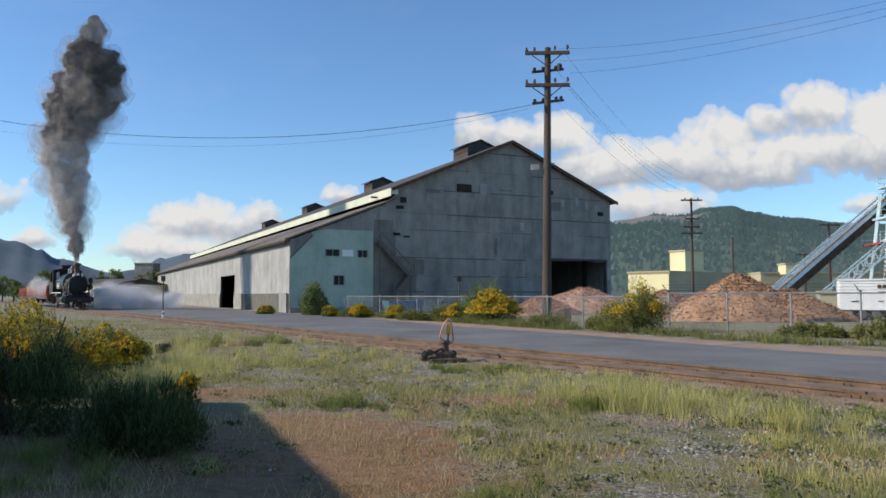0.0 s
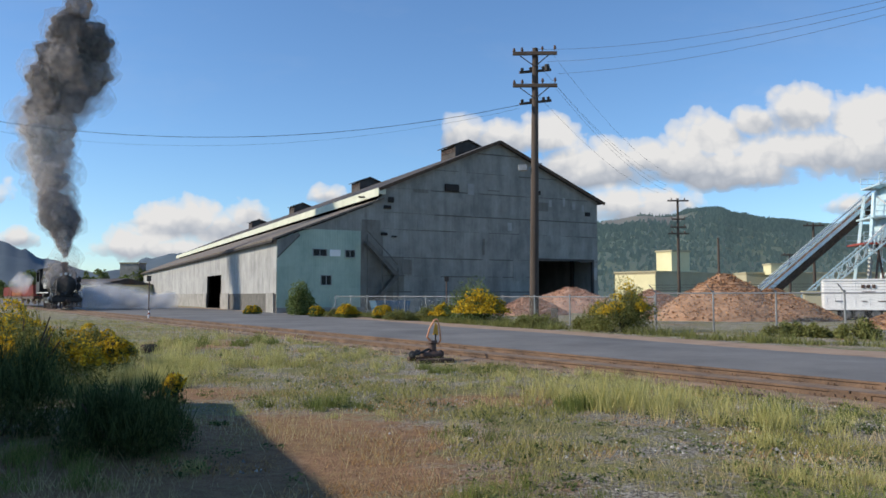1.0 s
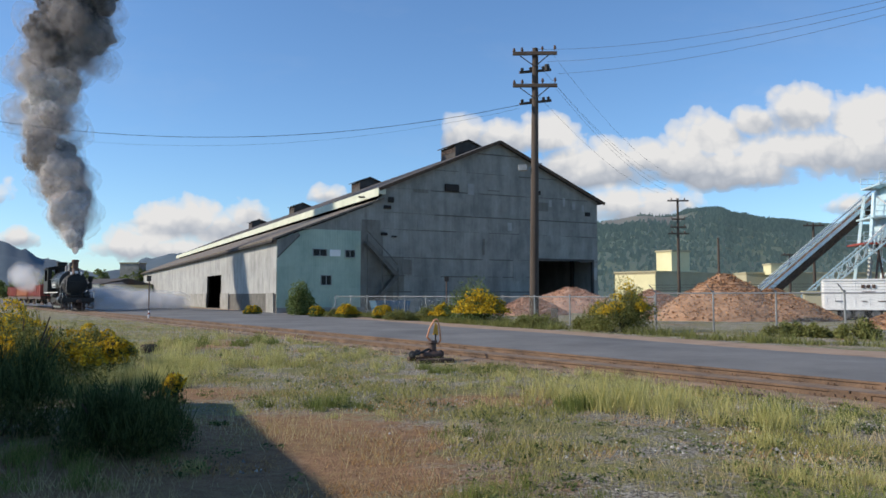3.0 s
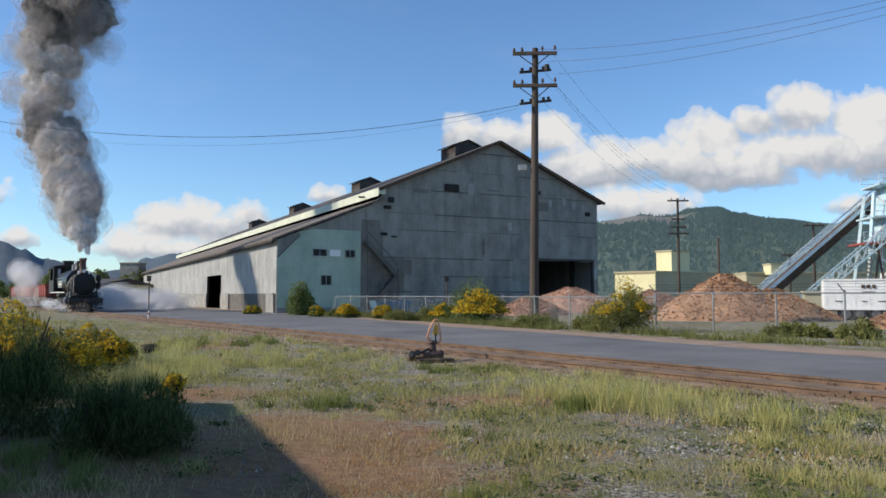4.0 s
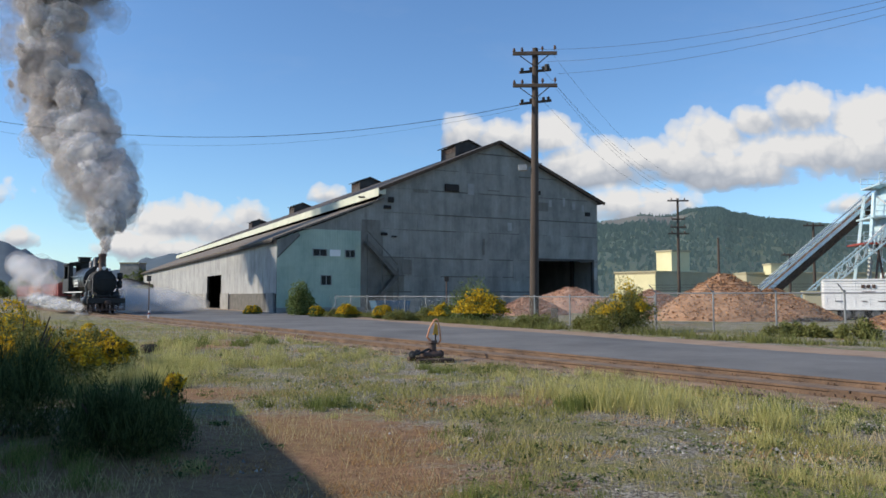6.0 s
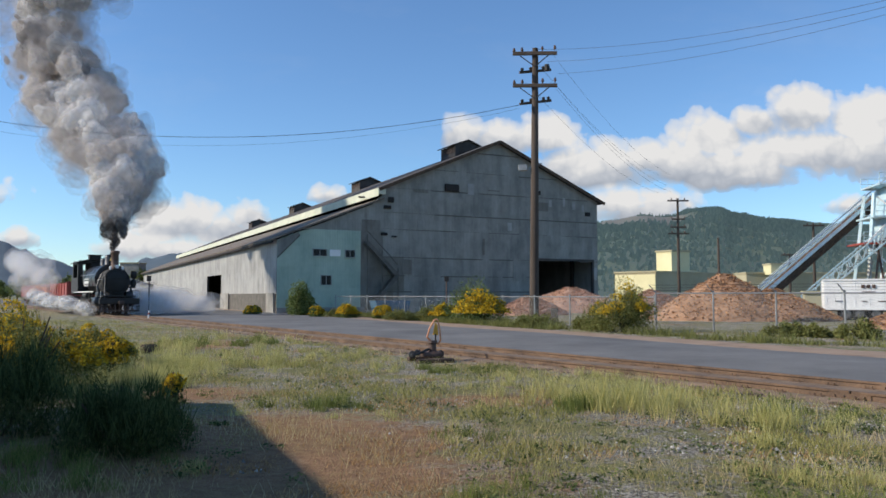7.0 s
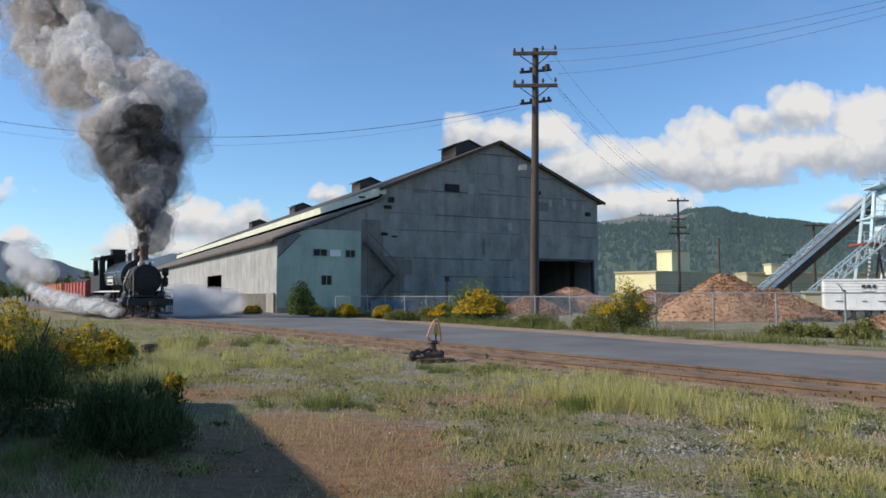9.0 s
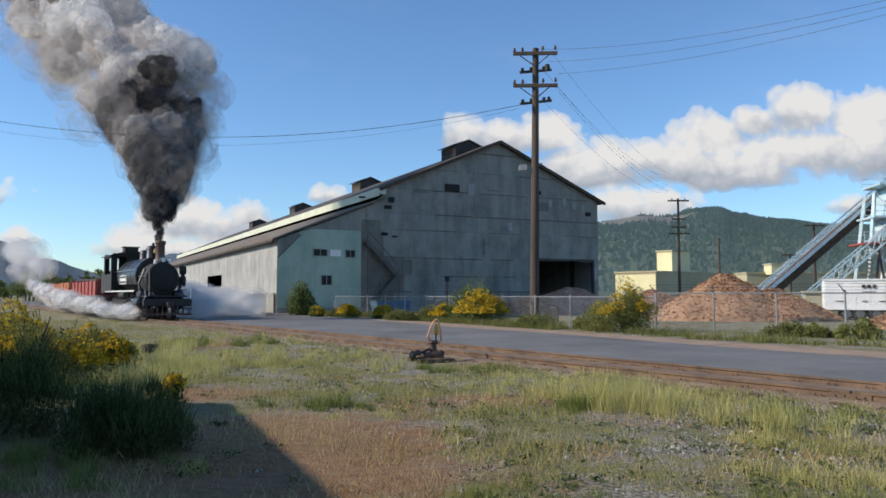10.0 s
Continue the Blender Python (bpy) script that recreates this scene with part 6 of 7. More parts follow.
def locomotive():
    lo = thing("steam_locomotive", train_pose(0), "black saddle-tank steam locomotive on the rails", "locomotive")
    def p(name, bm, m, label="", smooth=False, parent=None):
        return part(name, bm, M[m], parent or lo, label, smooth=smooth)
    flat = mat(0, 0, 0, 0, -90, 0)     # lathe axis z turned to run backwards (-x)
    # smokebox and boiler
    bm = bmesh.new()
    lathe(bm, [(0.88, -0.02), (0.95, 0.02), (0.98, 0.06), (0.98, 1.75)], Matrix.Translation((0, 0, 2.4)) @ flat, 32)
    sb = p("smokebox", bm, "soot", "sooty black smokebox", True)
    bm = bmesh.new()
    lathe(bm, [(0.05, -0.18), (0.24, -0.16), (0.52, -0.11), (0.74, -0.05), (0.79, -0.015)], Matrix.Translation((0, 0, 2.4)) @ flat, 32)
    door = p("smokebox_door", bm, "soot", "", True, sb)
    bm = bmesh.new()
    for k in range(14):
        a = 2 * math.pi * k / 14
        box(bm, 0.06, 0.07, 0.12, Matrix.Translation((0.03, 0.83 * math.sin(a), 2.4 + 0.83 * math.cos(a))) @ mat(0, 0, 0, -math.degrees(a), 0, 0))
    cyl(bm, 0.02, 0.02, (0.16, -0.75, 2.66), (0.16, 0.75, 2.66), 6)
    p("door_clamps", bm, "iron", "", False, sb)
    bm = bmesh.new()
    lathe(bm, [(0.8, 1.6), (0.8, 8.2)], Matrix.Translation((0, 0, 2.45)) @ flat, 28)
    p("boiler", bm, "iron", "", True)
    # saddle tank: round-shouldered, open below
    outline = []
    for k in range(15):
        a = math.radians(-28 + (236) * k / 14)
        outline.append((1.17 * math.cos(a), 2.62 + 1.13 * math.sin(a)))
    bm = bmesh.new()
    prism(bm, outline, 5.3, mat(0, 0, 0, 0, 0, 90) @ mat(0, 1.75, 0))
    tank = p("saddle_tank", bm, "jacket", "glossy blue-black saddle tank with pale lining", True)
    mod = tank.modifiers.new("edge", "EDGE_SPLIT")
    mod.split_angle = radians(40)
    for s in (-1, 1):
        # pale lined panel on each flank
        for x0, x1, z0, z1 in ((-6.1, -4.2, 2.62, 2.68), (-6.1, -4.2, 2.12, 2.18), (-6.1, -6.03, 2.18, 2.62), (-4.27, -4.2, 2.18, 2.62)):
            bm = bmesh.new()
            box(bm, x1 - x0, 0.03, z1 - z0, mat((x0 + x1) / 2, s * 1.175, (z0 + z1) / 2))
            p("lining", bm, "lining", "pale cream lining", False, tank)
        bm = bmesh.new()
        box(bm, 1.7, 0.03, 0.2, mat(-5.15, s * 1.18, 2.4))
        p("lettering_bar", bm, "lining", "", False, tank)
        bm = bmesh.new()
        for k in range(4):
            cyl(bm, 0.012, 0.012, (-1.9 - 1.7 * k, s * 1.16, 2.95), (-1.9 - 1.7 * k, s * 1.26, 2.95), 5)
        cyl(bm, 0.02, 0.02, (-1.8, s * 1.26, 2.95), (-7.1, s * 1.26, 2.95), 6)
        p("handrail", bm, "bright")
    bm = bmesh.new()
    for x in (-1.8, -3.1, -4.6, -6.0, -7.0):
        prism(bm, [(a * 1.012, 2.62 + (b - 2.62) * 1.012) for a, b in outline], 0.07, mat(x, 0, 0, 0, 0, 90))
    p("tank_band", bm, "iron", "", False, tank)
    # stack, domes, bell, whistle
    bm = bmesh.new()
    lathe(bm, [(0.50, 3.15), (0.38, 3.34), (0.27, 3.52), (0.26, 4.45), (0.31, 4.5), (0.32, 4.66), (0.28, 4.7)], Matrix.Translation((-0.75, 0, 0)), 22)
    p("stack", bm, "stack", "tall rust-brown smoke stack", True)
    # flat near-black disc paints the dark of the open mouth
    bm = bmesh.new()
    lathe(bm, [(0.27, 4.705), (0.02, 4.706)], Matrix.Translation((-0.75, 0, 0)), 16)
    p("stack_mouth", bm, "dark")
    for x, r, h in ((-2.6, 0.38, 4.5), (-4.4, 0.36, 4.3)):
        bm = bmesh.new()
        lathe(bm, [(r + 0.1, 3.6), (r, 3.75), (r, h - 0.2), (r * 0.85, h - 0.06), (r * 0.5, h), (0.05, h + 0.03)], Matrix.Translation((x, 0, 0)), 20)
        p("dome", bm, "jacket", "", True)
    bm = bmesh.new()
    lathe(bm, [(0.2, 4.0), (0.17, 4.1), (0.12, 4.28), (0.05, 4.36)], Matrix.Translation((-1.75, 0, 0)), 16)
    p("bell", bm, "brass", "", True)
    bm = bmesh.new()
    for s in (-1, 1):
        beam(bm, (-1.75, s * 0.24, 3.7), (-1.75, s * 0.24, 4.3), 0.05, 0.05)
    beam(bm, (-1.75, -0.26, 4.32), (-1.75, 0.26, 4.32), 0.05, 0.05)
    p("bell_yoke", bm, "iron")
    bm = bmesh.new()
    cyl(bm, 0.05, 0.05, (-3.5, 0.25, 3.7), (-3.5, 0.25, 4.75), 8)
    lathe(bm, [(0.08, 4.4), (0.08, 4.7), (0.03, 4.74)], Matrix.Translation((-3.5, 0.25, 0)), 10)
    p("whistle", bm, "iron")
    # headlight and marker lamps
    bm = bmesh.new()
    lathe(bm, [(0.17, -0.12), (0.18, -0.1), (0.18, 0.22), (0.1, 0.28)], Matrix.Translation((-0.1, 0, 3.52)) @ flat, 18)
    hl = p("headlight", bm, "iron", "", True)
    bm = bmesh.new()
    lathe(bm, [(0.14, -0.13), (0.05, -0.15)], Matrix.Translation((-0.1, 0, 3.52)) @ flat, 16)
    p("lens", bm, "white", "pale lens", False, hl)
    for s in (-1, 1):
        bm = bmesh.new()
        lathe(bm, [(0.07, 0), (0.09, 0.04), (0.09, 0.2), (0.03, 0.28)], mat(-0.15, s * 0.42, 3.28), 12)
        ml = p("marker_lamp", bm, "white", "white marker lamp")
    # air pump on the left side, feed pipes
    bm = bmesh.new()
    lathe(bm, [(0.16, 0), (0.2, 0.03), (0.2, 0.45), (0.11, 0.5), (0.11, 0.62), (0.21, 0.66), (0.21, 1.1), (0.15, 1.15)], mat(-0.35, 1.26, 2.05), 16)
    p("air_pump", bm, "iron", "", True)
    bm = bmesh.new()
    box(bm, 0.5, 0.5, 0.12, mat(-0.35, 1.1, 2.0))
    p("pump_bracket", bm, "iron")
    for s in (-1, 1):
        bm = bmesh.new()
        cyl(bm, 0.075, 0.075, (-0.75, s * 0.85, 3.0), (-0.72, s * 1.2, 2.1), 10)
        cyl(bm, 0.075, 0.075, (-0.72, s * 1.2, 2.1), (-0.7, s * 1.08, 1.2), 10)
        p("steam_pipe", bm, "pipe" if s < 0 else "iron")
        bm = bmesh.new()
        cyl(bm, 0.03, 0.03, (0.9, s * 0.98, 1.35), (0.0, s * 0.80, 2.9), 6)
        p("smokebox_brace", bm, "pipe" if s < 0 else "iron")
        bm = bmesh.new()
        cyl(bm, 0.022, 0.022, (0.03, s * 1.02, 2.55), (-1.7, s * 1.04, 2.55), 6)
        p("handrail", bm, "bright")
    # running board with pale edge
    for s in (-1, 1):
        bm = bmesh.new()
        box(bm, 8.6, 0.5, 0.06, mat(-5.3, s * 1.13, 1.66))
        rb = p("running_board", bm, "iron")
        bm = bmesh.new()
        box(bm, 8.6, 0.03, 0.09, mat(-5.3, s * 1.395, 1.66))
        p("board_edge", bm, "lining", "pale painted edge", False, rb)
    # cab
    bm = bmesh.new()
    for s in (-1, 1):
        y = s * 1.38
        box(bm, 2.6, 0.06, 1.15, mat(-8.9, y, 2.25))
        box(bm, 0.35, 0.06, 1.25, mat(-7.78, y, 3.45))
        box(bm, 0.35, 0.06, 1.25, mat(-10.02, y, 3.45))
        box(bm, 2.6, 0.06, 0.22, mat(-8.9, y, 4.0))
    cab = p("cab", bm, "iron", "black steel cab with open side window")
    bm = bmesh.new()
    for x in (-7.62, -10.18):
        box(bm, 0.06, 2.7, 1.5, mat(x, 0, 2.2))
        for s in (-1, 0, 1):
            box(bm, 0.06, 0.3 if s else 0.9, 1.2, mat(x, s * 1.2, 3.5))
        box(bm, 0.06, 2.7, 0.25, mat(x, 0, 4.1))
    p("cab_end", bm, "iron", "", False, cab)
    bm = bmesh.new()
    arc = [(1.55 * math.sin(math.radians(a)) / math.sin(math.radians(40)), 4.05 + 0.32 * (math.cos(math.radians(a)) - math.cos(math.radians(40))) / (1 - math.cos(math.radians(40)))) for a in range(-40, 41, 10)]
    prism(bm, arc + [(x, z - 0.06) for x, z in reversed(arc)], 3.1, mat(-7.35, 0, 0, 0, 0, 90))
    p("cab_roof", bm, "iron", "", False, cab)
    bm = bmesh.new()
    box(bm, 0.75, 0.9, 0.36, mat(-8.7, 0, 4.52), 0.03)
    box(bm, 0.9, 1.05, 0.05, mat(-8.7, 0, 4.72))
    p("roof_vent", bm, "iron", "", False, cab)
    bm = bmesh.new()
    box(bm, 1.6, 2.5, 1.5, mat(-11.05, 0, 2.3), 0.04)
    p("bunker", bm, "iron")
    # frame, deck, pilot
    bm = bmesh.new()
    for s in (-1, 1):
        box(bm, 12.0, 0.1, 0.6, mat(-5.4, s * 0.52, 0.95))
    p("frame", bm, "iron")
    bm = bmesh.new()
    box(bm, 1.5, 2.3, 0.08, mat(0.35, 0, 1.34))
    box(bm, 1.0, 1.1, 0.7, mat(-0.6, 0, 1.55), 0.08)
    p("pilot_deck", bm, "iron")
    bm = bmesh.new()
    box(bm, 0.28, 2.75, 0.42, mat(1.15, 0, 0.98), 0.03)
    p("buffer_beam", bm, "iron")
    bm = bmesh.new()
    box(bm, 0.5, 0.28, 0.26, mat(1.5, 0, 0.86), 0.05)
    box(bm, 0.16, 0.36, 0.32, mat(1.75, 0.03, 0.86), 0.05)
    p("coupler", bm, "tread")
    for s in (-1, 1):
        bm = bmesh.new()
        for z in (0.25, 0.6):
            box(bm, 0.35, 0.55, 0.05, mat(1.2, s * 1.1, z))
        for q in (-0.25, 0.25):
            beam(bm, (1.2, s * 1.1 + q, 0.25), (1.2, s * 1.1 + q, 0.85), 0.04, 0.04)
        p("pilot_step", bm, "iron")
        bm = bmesh.new()
        cyl(bm, 0.02, 0.02, (1.25, s * 1.3, 1.15), (1.25, s * 1.3, 1.75), 6)
        cyl(bm, 0.02, 0.02, (1.25, s * 1.3, 1.75), (0.5, s * 1.05, 1.75), 6)
        p("grab_iron", bm, "bright")
    bm = bmesh.new()
    beam(bm, (1.3, -1.3, 0.3), (1.3, 1.3, 0.3), 0.06, 0.1)
    for k in range(9):
        beam(bm, (1.3, -1.2 + 0.3 * k, 0.3), (1.18, -1.2 + 0.3 * k, 0.8), 0.05, 0.05)
    p("pilot", bm, "stack")
    bm = bmesh.new()
    cyl(bm, 0.05, 0.04, (1.35, 0.45, 0.8), (1.5, 0.5, 0.35), 8)
    p("air_hose", bm, "rubber")
    # cylinders
    for s in (-1, 1):
        bm = bmesh.new()
        lathe(bm, [(0.36, 0.0), (0.38, 0.05), (0.38, 1.05), (0.36, 1.1)], Matrix.Translation((-0.2, s * 1.08, 0.95)) @ flat, 20)
        box(bm, 0.95, 0.5, 0.45, mat(-0.75, s * 0.98, 1.42), 0.05)
        p("cylinder", bm, "jacket", "", True)
        bm = bmesh.new()
        beam(bm, (-1.3, s * 1.15, 1.12), (-2.7, s * 1.15, 1.12), 0.1, 0.08)
        beam(bm, (-1.3, s * 1.15, 0.8), (-2.7, s * 1.15, 0.8), 0.1, 0.08)
        p("slide_bar", bm, "bright")
        for x in (-2.2, -3.6, -5.1, -6.5):
            bm = bmesh.new()
            box(bm, 0.12, 0.1, 0.5, mat(x, s * 1.2, 1.45))
            p("board_bracket", bm, "iron")
        bm = bmesh.new()
        lathe(bm, [(0.2, 0), (0.22, 0.04), (0.22, 1.4), (0.2, 1.44)], Matrix.Translation((-4.0, s * 1.2, 1.4)) @ flat, 14)
        p("air_tank", bm, "iron", "", True)
        bm = bmesh.new()
        for z in (0.45, 0.85, 1.25):
            box(bm, 0.45, 0.3, 0.04, mat(-8.3, s * 1.3, z))
        for q in (-0.2, 0.2):
            beam(bm, (-8.3 + q, s * 1.4, 0.4), (-8.3 + q, s * 1.4, 1.65), 0.03, 0.03)
        p("cab_step", bm, "iron")
    # running gear
    big, small = wheel_mesh(0.56, 11, True), wheel_mesh(0.36, 9, False)
    drivers = (-2.35, -3.6, -4.85, -6.1)
    for s in (-1, 1):
        for x in drivers:
            w = shared("driving_wheel", big, lo, mat(x, s * 0.76, 0.56))
            WHEELS.append((w, x, s * 0.76, 0.56, 90.0 if s > 0 else 0.0))
        for x in (-0.35, -8.3):
            w = shared("truck_wheel", small, lo, mat(x, s * 0.76, 0.36))
            WHEELS.append((w, x, s * 0.76, 0.36, 0.0))
        bm = bmesh.new()
        beam(bm, (drivers[-1], 0, 0), (drivers[0], 0, 0), 0.05, 0.13)
        for x in drivers:
            cyl(bm, 0.11, 0.11, (x, -0.05, 0), (x, 0.05, 0), 12)
        rod = part("coupling_rod", bm, M["bright"], lo)
        RODS.append((rod, s * 0.94, 90.0 if s > 0 else 0.0))
    return lo


def open_car(back, paint, label, load):
    """Low open excursion car with slatted sides and a pale canopy frame."""
    c = thing("rail_car", train_pose(0, back), label, "rail car", "cars of the train")
    bm = bmesh.new()
    box(bm, 11.0, 2.7, 0.35, mat(-5.5, 0, 1.15), 0.03)
    part("underframe", bm, M["stack"], c)
    for s in (-1, 1):
        for k in range(5):
            bm = bmesh.new()
            box(bm, 10.8, 0.05, 0.2, mat(-5.5, s * 1.33, 1.47 + 0.22 * k))
            part("side_board", bm, M[paint], c)
        for k in range(8):
            bm = bmesh.new()
            box(bm, 0.1, 0.1, 1.3, mat(-0.2 - 1.51 * k, s * 1.38, 1.88))
            part("stake", bm, M[paint], c)
    for x in (-0.1, -10.9):
        bm = bmesh.new()
        box(bm, 0.08, 2.6, 1.3, mat(x, 0, 1.95))
        part("end_board", bm, M[paint], c)
    if load:
        for s in (-1, 1):
            for k in range(5):
                bm = bmesh.new()
                cyl(bm, 0.04, 0.04, (-0.4 - 2.55 * k, s * 1.2, 1.3), (-0.4 - 2.55 * k, s * 1.2, 3.3), 6)
                part("canopy_post", bm, M["iron"], c)
        bm = bmesh.new()
        box(bm, 10.9, 2.8, 0.12, mat(-5.5, 0, 3.35), 0.03)
        part("canopy", bm, M["roof"], c)
    small = bpy.data.meshes["wheel.001"]
    for x in (-1.2, -2.9, -8.1, -9.8):
        for s in (-1, 1):
            w = shared("truck_wheel", small, c, mat(x, s * 0.76, 0.36))
            WHEELS.append((w, x, s * 0.76, 0.36, 0.0))
    for x in (-2.05, -8.95):
        for s in (-1, 1):
            bm = bmesh.new()
            box(bm, 2.2, 0.12, 0.22, mat(x, s * 0.95, 0.5), 0.03)
            box(bm, 0.6, 0.16, 0.4, mat(x, s * 0.95, 0.62))
            part("truck_frame", bm, M["stack"], c)
    bm = bmesh.new()
    box(bm, 1.0, 0.25, 0.25, mat(0.4, 0, 0.86))
    part("coupler", bm, M["tread"], c)
    return c


LOCO = locomotive()
CARS = [(open_car(12.9, "red", "red-painted open rail car behind the locomotive", False), 12.9),
        (open_car(25.0, "orange", "orange-red open rail car with slatted sides", False), 25.0),
        (open_car(37.1, "red", "red open rail car at the end of the train", False), 37.1)]


# ---- smoke and steam ----
def puff_meshes(name, core, veil, count, long, bump_, shells=(0.80, 0.96, 1.14)):
    """Lumpy puffs: a dense core in thin outer veils."""
    made = []
    for k in range(count):
        bm = bmesh.new()
        for i, r in enumerate(shells):
            one = bmesh.new()
            ball(one, r, mat(0, 0, 0, 40 * i, 25 * k, 70 * i), 4 if i == 0 else 3)
            lumps(one, bump_ * (1.0 if i == 0 else 0.8), 1.3, 3.7 * k + 1)
            for f in one.faces:
                f.material_index = 0 if i == 0 else 1
            me = bpy.data.meshes.new("shell")
            one.to_mesh(me)
            one.free()
            bm.from_mesh(me)
            bpy.data.meshes.remove(me)
        bmesh.ops.scale(bm, vec=(1, 1, long), verts=bm.verts)
        made.append(finish(bm, name, [core, veil], True))
    return made


PUFFS = []
STEAMS = []


def bent(v, table):
    """Straight steps between the pairs of a table."""
    return float(np.interp(v, [a for a, _ in table], [b for _, b in table]))


TONE = [(-8, 0.66), (-5.0, 0.66), (-4.2, 0.48), (-3.2, 0.1), (-1.4, 0.08), (-0.9, 0.3), (-0.3, 0.5), (0.3, 0.48), (0.7, 0.3), (1.5, 0.3), (2.0, 0.22), (3.2, 0.16), (4.2, 0.14), (5.2, 0.16), (6.0, 0.22), (6.4, 0.4), (6.7, 0.85), (7.3, 0.9), (7.7, 0.62), (8.2, 0.62), (8.7, 0.72), (9.3, 0.82), (10, 0.95)]
LEAN_OF = [(-8, 0.9), (-6, 0.3), (-4, -1.2), (-1, -1.2), (2.0, -0.5), (4.2, 1.4), (5.5, 2.4), (7.0, 1.9), (8.5, 1.4), (10, 0.8)]
WIDTH_OF = [(-8, 0.5), (-4, 0.56), (0, 0.68), (2, 0.85), (4.5, 1.15), (6, 1.2), (8, 1.05), (10, 0.9)]


def smoke():
    rng = random.Random(21)
    plume = thing("smoke_plume", Matrix(), "billowing dark grey smoke plume rising from the stack", "smoke")
    kinds = {k: (puff_meshes("puff", M[k], M[k + "_veil"], 5, 1.25, 0.45), puff_meshes("puff", M[k], M[k + "_veil"], 2, 1.7, 0.35)) for k in SMOKES}

    def add(te, size, long, start, q):
        tone = bent(te, TONE) + rng.uniform(-0.1, 0.1)
        kind = list(SMOKES)[max(0, min(4, int((1 - tone) * 5)))]
        ob = new("puff", rng.choice(kinds[kind][1 if long else 0]))
        ob.parent, ob.scale = plume, (size, size, size)
        PUFFS.append((ob, te, rng.uniform(0, 2 * math.pi), q, start, rng.uniform(-1, 1), rng.uniform(-1, 1), rng.uniform(0.9, 1.08)))

    te = -7.4
    while te < -0.35:
        size = radius_at(te, -te) * rng.uniform(0.36, 0.62)
        add(te, size, False, 0.0, math.sqrt(rng.random()) * 0.70)
        te += 0.075
    te = -0.35
    while te < 9.97:
        add(te, rng.uniform(0.19, 0.27), True, 0.0, math.sqrt(rng.random()))
        te += 0.06
    te = -0.4
    while te < 9.7:
        add(te, rng.uniform(0.5, 0.8), False, 0.36, math.sqrt(rng.random()) * 0.9)
        te += 0.05
    # broad billows once the plume has opened
    te = -0.4
    while te < 9.1:
        add(te, rng.uniform(0.95, 1.5), False, 0.95, 0.25 + 0.75 * math.sqrt(rng.random()))
        te += 0.07
    # thin haze round the column
    mist = puff_meshes("haze_puff", M["smoke_haze"], M["smoke_haze"], 4, 1.2, 0.45, (0.7, 1.1))
    te = -6.8
    while te < 9.2:
        ob = new("haze_puff", rng.choice(mist))
        size = rng.uniform(0.95, 1.5)
        ob.parent, ob.scale = plume, (size, size, size)
        PUFFS.append((ob, te, rng.uniform(0, 2 * math.pi), rng.uniform(0.95, 1.3), 0.8, rng.uniform(-1, 1), rng.uniform(-1, 1), rng.uniform(0.85, 1.05)))
        te += 0.13
    return plume


def radius_at(te, age):
    return bent(te, WIDTH_OF) * (0.26 + 1.42 * max(0.0, age) ** 0.72)


def stack_at(t, z=4.75):
    return train_pose(t) @ Vector((-0.75, 0, z))


def puff_pose(te, a, q, start, k1, k2, lift, t):
    """Rises from the stack, spreads, leans with the wind; bulky puffs join once the plume is wide enough."""
    age = t - te
    if age < start:
        if start:
            return Matrix.Translation(stack_at(t, -2.4))
        return Matrix.Translation(stack_at(t, 2.3))
    base = stack_at(te)
    r = max(0.0, radius_at(te, age) - (0.95 if start > 0.9 else 0.5 if start else 0.2)) * q
    up = 4.1 * age ** 0.84 * lift
    carry = 1.3 * (1 - math.exp(-age / 0.5))
    lean = bent(te, LEAN_OF) * min(1.5, (age / 2.4)) + 0.16 * age ** 0.6 * math.sin(1.7 * te)
    p = base + Vector((r * math.cos(a) + 0.5 * carry + lean, r * math.sin(a) - 0.7 * carry, up + 0.35 * r * math.sin(5 * a)))
    grow = min(1.0, age / 1.6)
    return Matrix.Translation(p) @ Euler((k1 * (0.1 + 1.2 * grow) + 0.15 * age * k2, k2 * (0.1 + 1.2 * grow), a + 0.25 * age * k1)).to_matrix().to_4x4()


def steam():
    rng = random.Random(8)
    cloud = thing("steam_cloud", Matrix(), "white steam drifting low beside the wheels", "steam")
    thin = puff_meshes("steam_puff", M["steam"], M["steam"], 4, 1.0, 0.22, (0.6, 0.85, 1.1))
    dense = puff_meshes("steam_puff", M["steam_core"], M["steam"], 3, 1.0, 0.25, (0.55, 0.8, 1.05))

    def add(side, n, lo, hi, sizes, flat, pool):
        for k in range(n):
            size = rng.uniform(*sizes)
            ob = new("steam_puff", rng.choice(pool))
            ob.parent, ob.scale = cloud, (size * 1.25, size * 1.25, size * flat)
            STEAMS.append((ob, side, lo + (hi - lo) * (k + rng.random()) / n, rng.random(), rng.uniform(-1, 1), size))
    add("road", 90, -4.5, 9.8, (0.7, 1.4), 0.8, thin)
    add("near", 110, 3.4, 9.95, (0.22, 0.6), 0.8, dense)
    add("tail", 9, -1.0, 6.0, (0.7, 1.3), 1.15, thin)
    return cloud


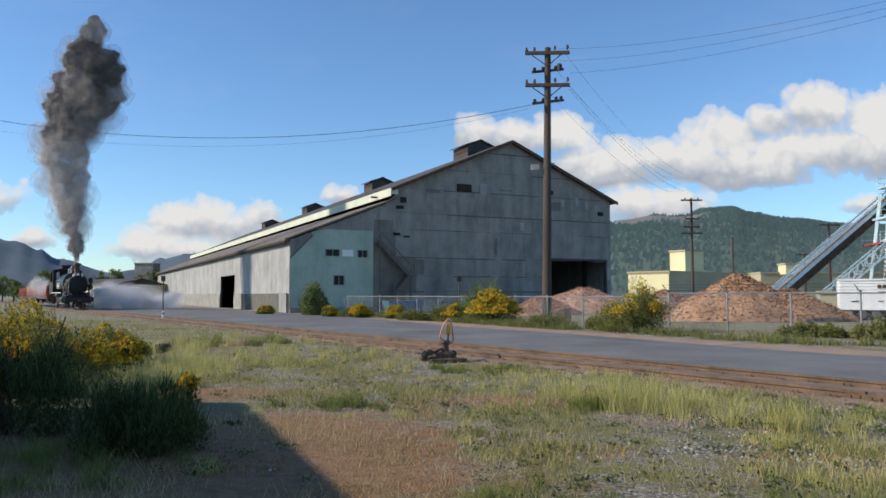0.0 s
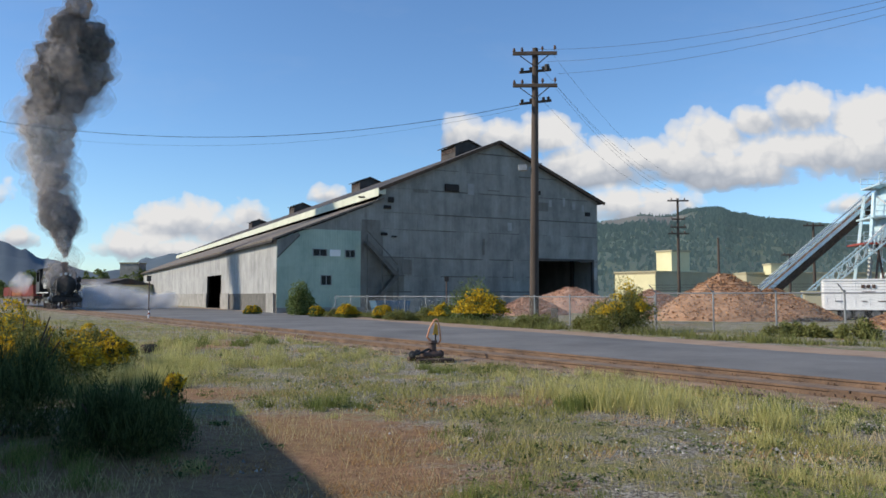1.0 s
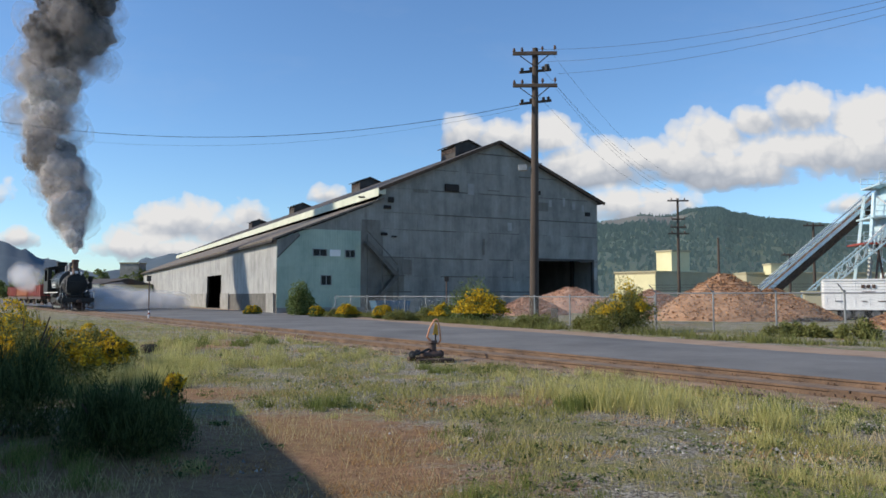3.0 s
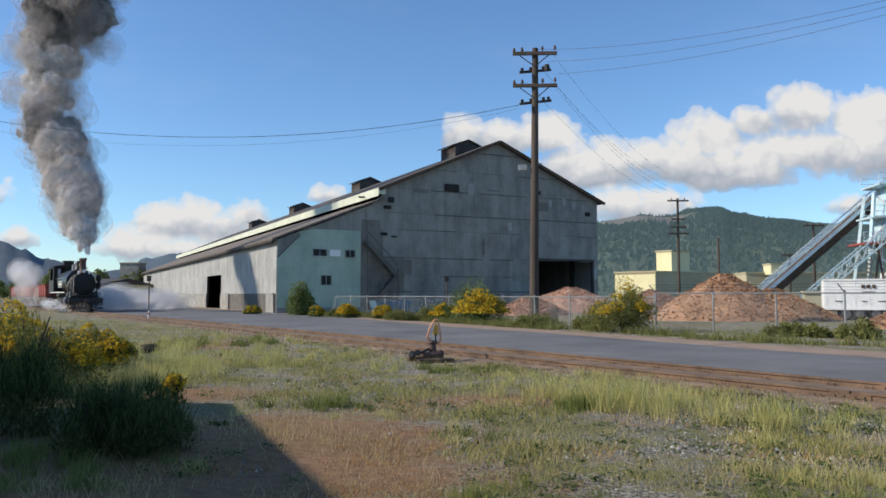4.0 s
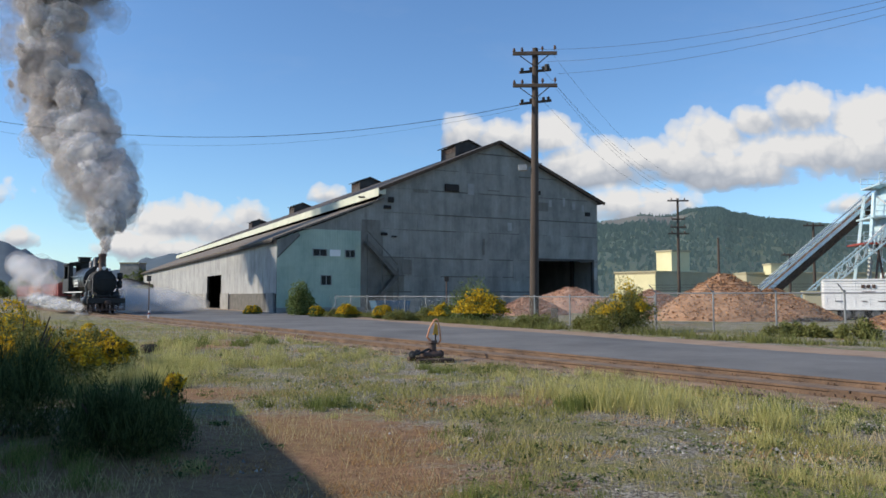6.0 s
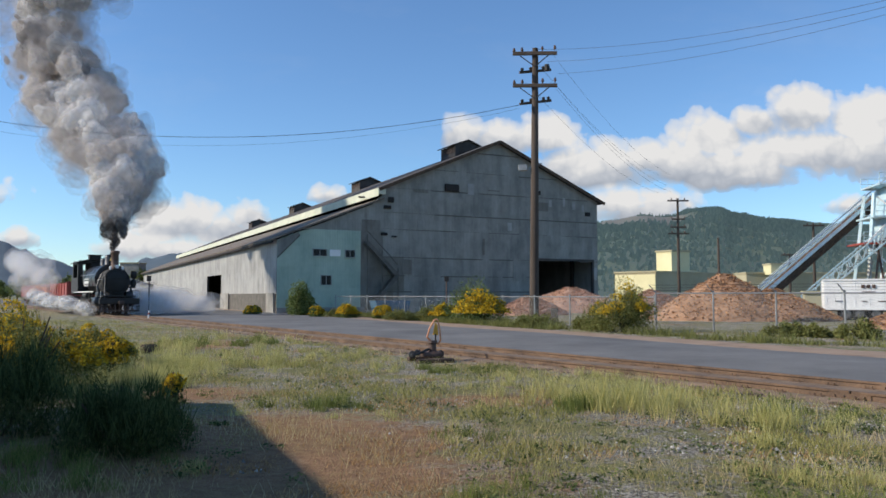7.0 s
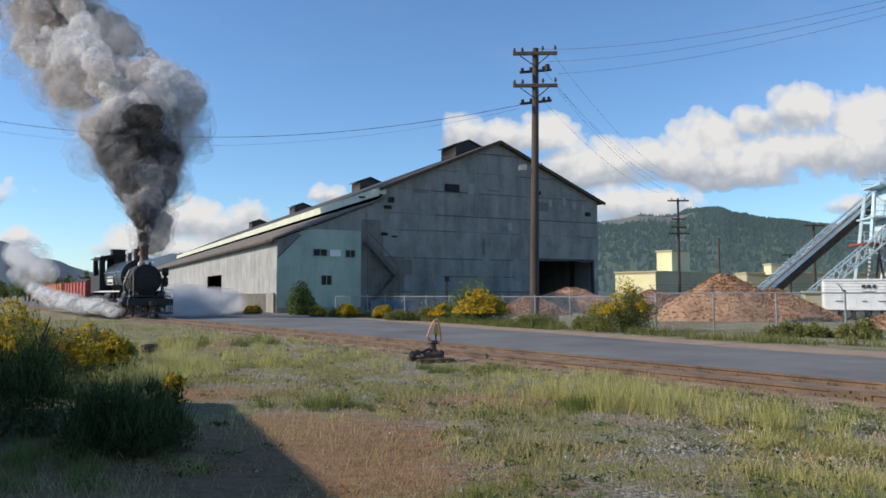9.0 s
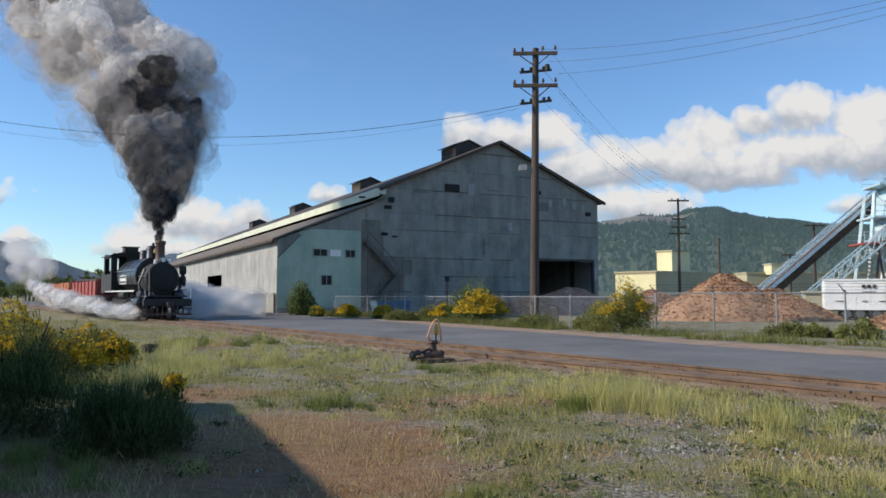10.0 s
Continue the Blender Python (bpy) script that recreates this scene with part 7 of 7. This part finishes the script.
def steam_pose(side, te, k1, k2, size, t):
    age = t - te
    hold = t if age < 0 else te
    if side == "road":
        rest = train_pose(hold) @ Vector((-0.9, 0.3, 0.6))
        if age <= 0:
            return Matrix.Translation(rest - Vector((0, 0, 2.6)))
        reach = 11.5 * (1 - math.exp(-age / 1.7)) * (0.15 + 0.85 * k1)
        p = rest + ACROSS * (1.0 + reach) - ALONG * (1.6 * k2 + 0.15 * reach) + Vector((0, 0, size * 0.25 - 0.35 + 1.7 * (1 - k1) * (1 - math.exp(-age / 2.0))))
        p.z -= 4.0 * max(0.0, age - 4.2) ** 1.5 * 0.12
    elif side == "near":
        rest = train_pose(hold) @ Vector((-1.5, -0.4, 0.5))
        if age <= 0:
            return Matrix.Translation(rest - Vector((0, 0, 2.4)))
        reach = 2.5 * (1 - math.exp(-age / 0.8)) * (0.25 + 0.75 * k1)
        p = rest - ACROSS * (0.8 + reach) + ALONG * (1.5 * k2) + Vector((0, 0, size * 0.2 - 0.35 + 0.3 * age * k1 + 0.55 * abs(k2) * min(1.0, age / 0.6)))
    else:
        rest = train_pose(te) @ Vector((-13.0 - 5 * k1, -1.5, 1.2))
        if age <= 0:
            return Matrix.Translation(train_pose(t) @ Vector((-11.0, 0, -1.9)))
        p = rest + Vector((0.1 * age, 0, 1.2 + 0.4 * age + 1.2 * k2)) - ACROSS * (0.5 + 0.2 * age)
    return Matrix.Translation(p) @ Euler((0.3 * k2 + 0.1 * age * k1, 0.2 * k1, 6 * k1 + 0.12 * age * k2)).to_matrix().to_4x4()


smoke()
steam()


# ---- what moves ----
def motions():
    beats = [0.2 * i for i in range(51)]
    walk(LOCO, [(t, train_pose(t)) for t in beats[::2] + [10.0] if t <= 10.0][:26])
    for car, back in CARS:
        walk(car, [(t, train_pose(t, back)) for t in beats[::5]])
    for w, x, y, r, phase in WHEELS:
        walk(w, [(t, pose(x, y, r, 0, math.degrees((RUN[0][1] - run_at(t)) / r) + phase, 0)) for t in beats])
    for rod, y, phase in RODS:
        rows = []
        for t in beats:
            a = (RUN[0][1] - run_at(t)) / 0.56 + radians(phase)
            rows.append((t, pose(0.28 * math.cos(a), y, 0.56 - 0.28 * math.sin(a))))
        walk(rod, rows)
    for ob, te, a, q, start, k1, k2, lift in PUFFS:
        after = [te + start + d for d in (0.0, 0.07, 0.17, 0.35, 0.6, 1.0, 1.6, 2.4, 3.6, 5.2, 7.2)]
        times = {0.0, 10.0, round(te + start - 0.07, 2)} | {round(t, 2) for t in after} | {0.5 * i for i in range(20) if 0.5 * i < te + start - 0.1}
        walk(ob, [(t, puff_pose(te, a, q, start, k1, k2, lift, t)) for t in sorted(times) if 0 <= t <= 10])
    for ob, side, te, k1, k2, size in STEAMS:
        times = sorted({0.0, 10.0} | {round(t, 2) for t in (te - 0.02, te + 0.15, te + 0.4, te + 0.8, te + 1.4, te + 2.2, te + 3.4, te + 5.0, te + 7.5) if 0 < t < 10} | ({0.5 * i for i in range(20) if 0.5 * i < te}))
        walk(ob, [(t, steam_pose(side, te, k1, k2, size, t)) for t in times])


motions()
